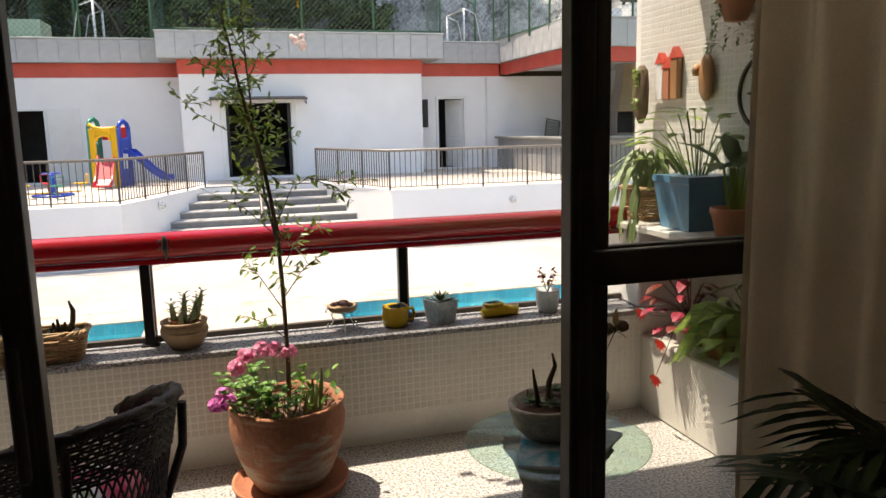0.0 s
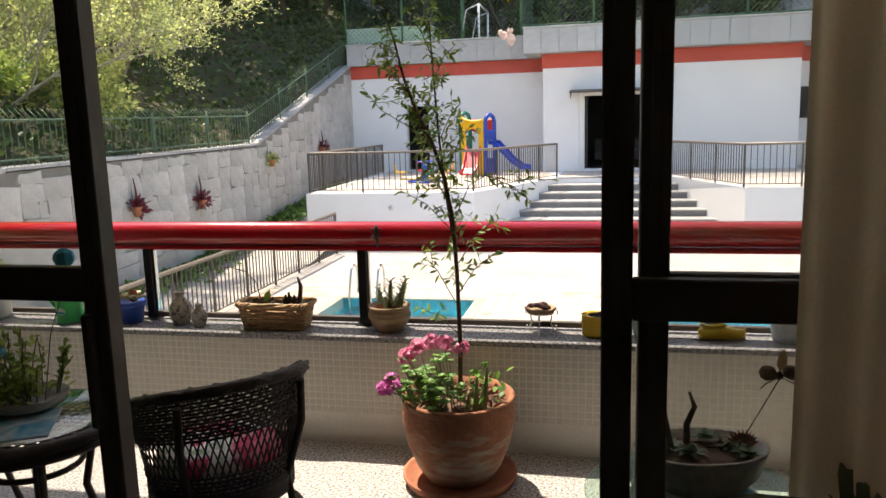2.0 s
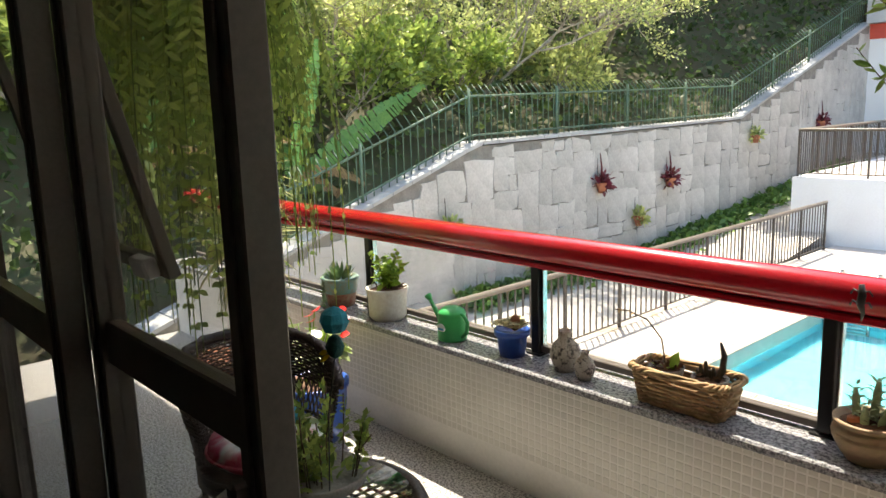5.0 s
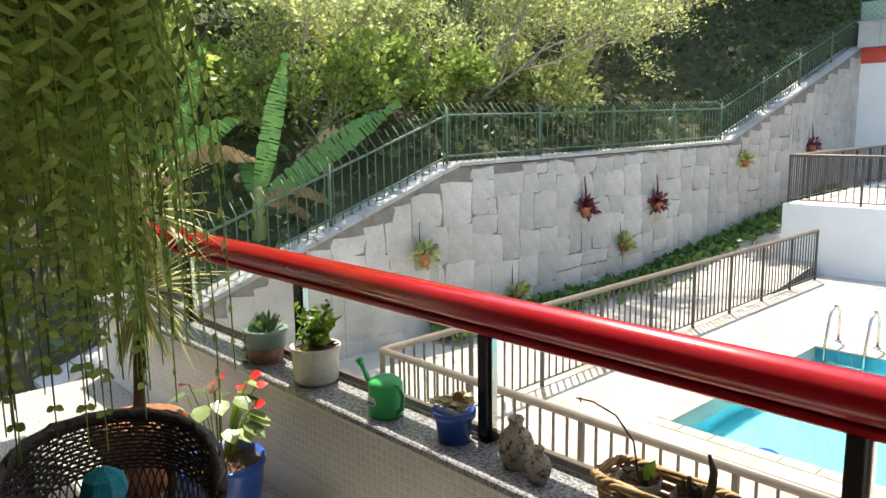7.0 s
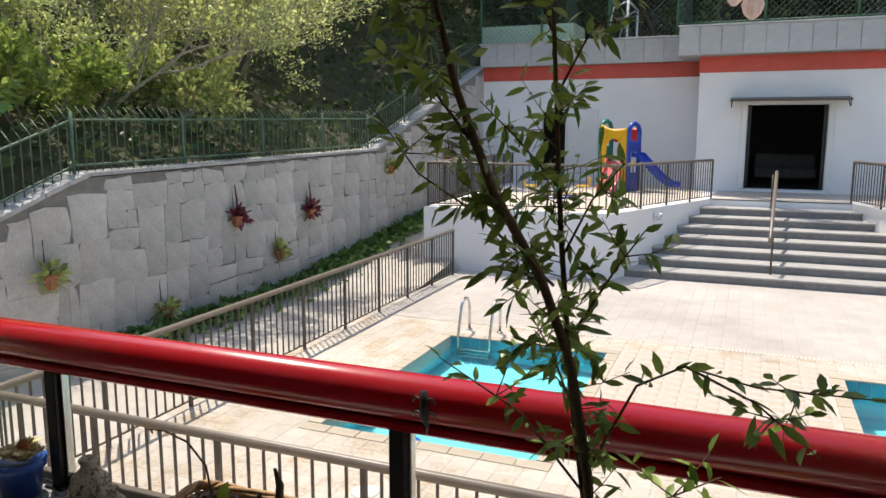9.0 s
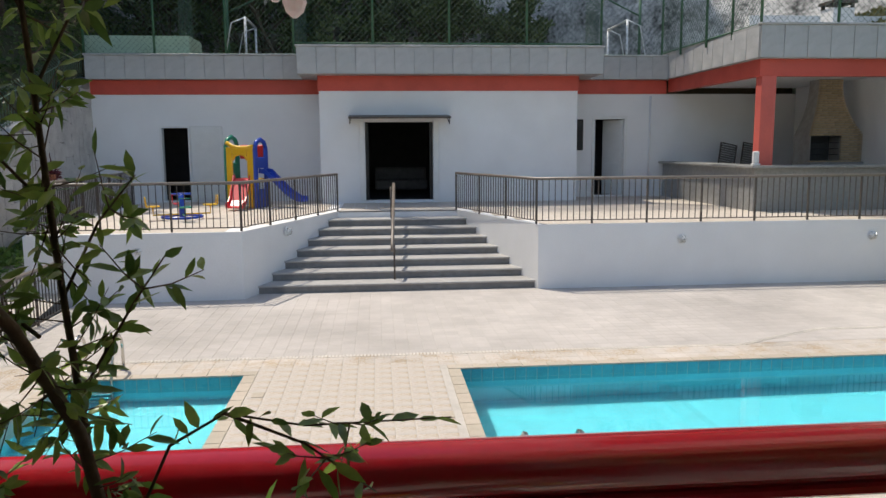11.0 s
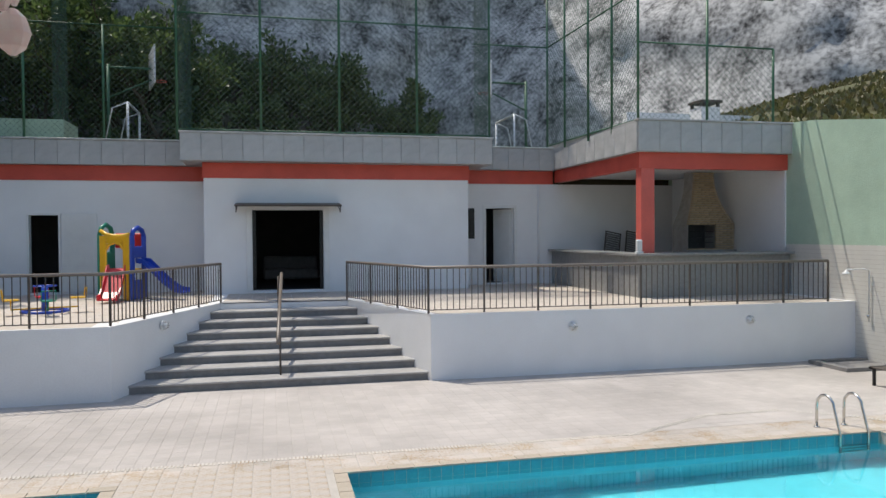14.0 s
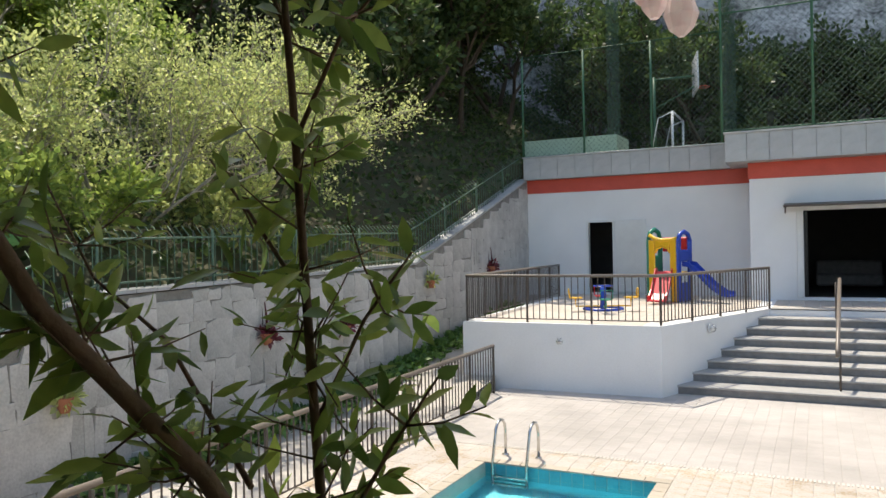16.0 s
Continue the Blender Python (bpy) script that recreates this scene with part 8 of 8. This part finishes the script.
FACING = Matrix(((1, 0, 0, 0), (0, 0, -1, 0), (0, 1, 0, 0), (0, 0, 0, 1)))
SIDEWAYS = Matrix(((0, 0, -1, 0), (-1, 0, 0, 0), (0, 1, 0, 0), (0, 0, 0, 1)))
ob = bpy.data.objects
tile_field("mosaic_tile", ob["parapet"], TILE_WHITE, Matrix.Translation((-4.95, 3.745, 0.155)) @ FACING, 204, 11, 0.0345, 0.0345, 0.0065, 0.001, single=lambda i, j: 118 <= i < 145)
tile_field("mosaic_tile", ob["wall_balcony_right"], TILE_WHITE, Matrix.Translation((2.36, 4.3, 0.46)) @ SIDEWAYS, 65, 62, 0.0345, 0.0345, 0.0065, 0.001)
def off_pools(x, y):
    return all(not (x0 - 0.16 < x < x1 + 0.16 and y0 - 0.16 < y < y1 + 0.16) for x0, x1, y0, y1 in POOLS)


tile_field("deck_tile", ob["pavement"], DECK_WORN, Matrix.Translation((-5.3, 3.75, D - 0.0055)), 87, 42, 0.219, 0.219, 0.006, 0.0055,
           keep=lambda i, j: off_pools(-5.3 + (i + 0.5) * 0.219, 3.75 + (j + 0.5) * 0.219), single=lambda i, j: 27 <= j < 40 and 18 <= i < 31)
tile_field("paving_tile", ob["pavement"], DECK_TILE, Matrix.Translation((-5.3, 12.948, D - 0.003)), 95, 24, 0.2, 0.2, 0.0025, 0.003)
for x0, x1, y0, y1 in POOLS:
    n = round((x1 - x0 + 0.32) / 0.335)
    w = (x1 - x0 + 0.32) / n
    v, f = chip(w - 0.004, 0.17, 0.016, 0.03)
    me = Geo().add(v, f).mesh("coping_stone")
    for i in range(n):
        for yy in (y0 - 0.075, y1 + 0.075):
            part("coping_stone", me, COPING, ob["pavement"], m=pose(x0 - 0.16 + w * (i + 0.5), yy, D - 0.012))
    n = round((y1 - y0 - 0.05) / 0.335)
    w = (y1 - y0 - 0.05) / n
    v, f = chip(0.17, w - 0.004, 0.016, 0.03)
    me = Geo().add(v, f).mesh("coping_stone")
    for i in range(n):
        for xx in (x0 - 0.075, x1 + 0.075):
            part("coping_stone", me, COPING, ob["pavement"], m=pose(xx, y0 + 0.025 + w * (i + 0.5), D - 0.012))
    # waterline tiles
    for a, b_, fm in ((x0, x1, Matrix.Translation((x0, y1, D - 0.305)) @ FACING),):
        tile_field("waterline_tile", ob["pavement"], WATERLINE, fm, int((b_ - a) / 0.15), 2, 0.15, 0.145, 0.006, 0.004)
# terrace paving
tile_field("terrace_tile", ob["terrace_left"], TERRACE_TILE, Matrix.Translation((-6.5, FRONT_L + 0.05, U - 0.0095)), 18, 25, 0.334, 0.334, 0.007, 0.008,
           keep=lambda i, j: -6.5 + (i + 1) * 0.334 < (-2.2 + max(0, j - 1) * 0.334 * 0.39 if j < 13 else -0.58) and -6.5 + i * 0.334 > -6.14 - j * 0.018)
tile_field("terrace_tile", ob["terrace_right"], TERRACE_TILE, Matrix.Translation((2.5, FRONT_R + 0.05, U - 0.0095)), 33, 24, 0.334, 0.334, 0.007, 0.008,
           keep=lambda i, j: 2.5 + i * 0.334 > 3.75 - j * 0.334 * 0.31)
tile_field("terrace_tile", ob["terrace_landing"], TERRACE_TILE, Matrix.Translation((-0.5, STAIR_Y1 + 0.4, U - 0.0095)), 9, 7, 0.333, 0.334, 0.007, 0.008)
# drain grating along the deck
GRATE = mat("pale_plastic_grate", (0.62, 0.58, 0.52), 0.6, vary=0.15, scale=5, fine=60)
gr = Geo()
line = [(-5.0, 12.92), (5.8, 12.86), (6.6, 13.25), (7.45, 13.63), (8.8, 13.62), (9.6, 13.0), (10.3, 12.1)]
for (xa, ya), (xb, yb) in zip(line, line[1:]):
    d = math.hypot(xb - xa, yb - ya)
    n = int(d / 0.05)
    tdeg = math.degrees(math.atan2(yb - ya, xb - xa))
    for k in range(n):
        gr.box(-0.014, 0.014, -0.055, 0.055, 0, 0.006, pose(xa + (xb - xa) * k / n, ya + (yb - ya) * k / n, D, 0, 0, tdeg))
tagged(part("grating", gr, GRATE), "white slotted drain grating across the pool deck", "grating", kind="stuff")
# slab joints of the roof edge
for nm, x0, x1, yf, z0, z1, n in (("roof_edge_middle", -1.66, 6.90, 23.65, 3.70, 4.42, 16), ("roof_edge_left", -7.85, -1.66, 25.35, 3.70, 4.37, 11), ("roof_edge_right", 6.90, 9.45, 25.35, 3.70, 4.37, 5), ("kiosk_roof", 9.45, 14.03, 19.75, 3.72, 4.46, 8)):
    w = (x1 - x0) / n
    me = Geo().rbox(-w / 2 + 0.007, w / 2 - 0.007, -0.022, 0, 0, z1 - z0, 0.003).mesh("stone_slab")
    for i in range(n):
        part("stone_slab", me, SLAB, ob[nm], m=pose(x0 + w * (i + 0.5), yf, z0))
    part("coping", Geo().rbox(x0 - 0.03, x1 + 0.03, yf - 0.06, yf + 0.15, z1 + 0.004, z1 + 0.05, 0.008), SLAB, ob[nm])
n = 9
w = 5.55 / n
me = Geo().rbox(-0.022, 0, -w / 2 + 0.007, w / 2 - 0.007, 0, 0.70, 0.003).mesh("stone_slab")
for i in range(n):
    part("stone_slab", me, SLAB, ob["kiosk_roof"], m=pose(9.45, 19.78 + w * (i + 0.5), 3.72))
# white glazed tile patches on the green wall
solid("tile_dado", box(13.765, 13.777, 3.8, 16.65, D, 0.08).box(13.765, 13.777, 16.65, 19.94, D, 1.38), TILE_WHITE, "white glazed tiles on the lower part of the boundary wall", "tiles")
dj = Geo()
for k in range(1, 26):
    z = D + 0.1 * k
    dj.box(13.7635, 13.765, (3.8 if z < 0.08 else 16.65), 19.94, z - 0.003, z + 0.003)
solid("tile_joints", dj, GROUT, "fine grey joints between the glazed tiles", "tiles", "stuff")
# irregular stones of the retaining wall
rnd = random.Random(21)
stones, count = [], 0
rest = Geo()
def stone_geo(w, h, t, r):
    """A flat split stone with a broken, uneven outline."""
    a, b = w / 2, h / 2
    def j(k=0.05):
        return r.uniform(-k * 0.55, k)
    c = [(-a - j(), -b - j()), (r.uniform(-0.3, 0.3) * w, -b - j(0.03)), (a + j(), -b - j()), (a + j(0.03), r.uniform(-0.3, 0.3) * h), (a + j(), b + j()), (r.uniform(-0.3, 0.3) * w, b + j(0.03)), (-a - j(), b + j()), (-a - j(0.03), r.uniform(-0.3, 0.3) * h)]
    cut = r.randrange(0, 8, 2)
    c[cut] = (c[cut][0] * r.uniform(0.88, 0.99), c[cut][1] * r.uniform(0.88, 0.99))
    tilt, lean = r.uniform(-0.014, 0.014), r.uniform(-0.014, 0.014)
    vs = [(-0.01, p, q) for p, q in c] + [(t + tilt * p / w + lean * q / h, p - math.copysign(0.004, p), q - math.copysign(0.004, q)) for p, q in c]
    return vs, [tuple(range(8, 16))] + [(k, (k + 1) % 8, 8 + (k + 1) % 8, 8 + k) for k in range(8)]


def place_stones(y0, y1, z0, z1):
    """Splits the wall face into uneven courses."""
    w, h = y1 - y0, z1 - z0
    if w < 0.25 or h < 0.2 or (w < 0.75 and h < 0.65 and rnd.random() < 0.85) or (w < 0.5 and h < 0.45):
        stones.append((y0, y1, z0, z1))
        return
    if (w > h * 1.25) if rnd.random() < 0.85 else (w <= h):
        s = y0 + w * rnd.uniform(0.36, 0.64)
        place_stones(y0, s, z0, z1)
        place_stones(s, y1, z0, z1)
    else:
        s = z0 + h * rnd.uniform(0.36, 0.64)
        place_stones(y0, y1, z0, s)
        place_stones(y0, y1, s, z1)


for a in range(11):
    place_stones(4.0 + a * 2.0, 6.0 + a * 2.0, -1.7, 3.9)
for y0, y1, z0, z1 in stones:
    yc = (y0 + y1) / 2
    top = min(fence_top(y0), fence_top(y1)) - 0.06
    if z0 > top - 0.12:
        continue
    z1 = min(z1, top)
    v, f = stone_geo(y1 - y0 - 0.001, z1 - z0 - 0.001, 0.016, rnd)
    g = Geo().add(v, f)
    count += 1
    m = pose(-7.83, yc, (z0 + z1) / 2)
    if 9 < yc < 21 and count < 900:
        part("stone", g, STONE, ob["wall_stone"], m=m)
    else:
        rest.add([m @ Vector(p) for p in v], f)
if rest.v:
    tagged(part("stones", rest, STONE, ob["wall_stone"]), kind="stuff")
g = Geo()
for k in range(60):
    y0, y1 = 4.0 + k * 0.36, 4.345 + k * 0.36
    a, b_ = fence_top(y0), fence_top(y1)
    g.add([(-8.24, y0, a), (-7.78, y0, a), (-7.78, y1, b_), (-8.24, y1, b_), (-8.24, y0, a + 0.05), (-7.78, y0, a + 0.05), (-7.78, y1, b_ + 0.05), (-8.24, y1, b_ + 0.05)], [(4, 5, 6, 7), (0, 4, 7, 3), (1, 2, 6, 5), (0, 1, 5, 4), (2, 3, 7, 6)])
tagged(part("capstones", g, SLAB, ob["wall_stone"]), kind="stuff")
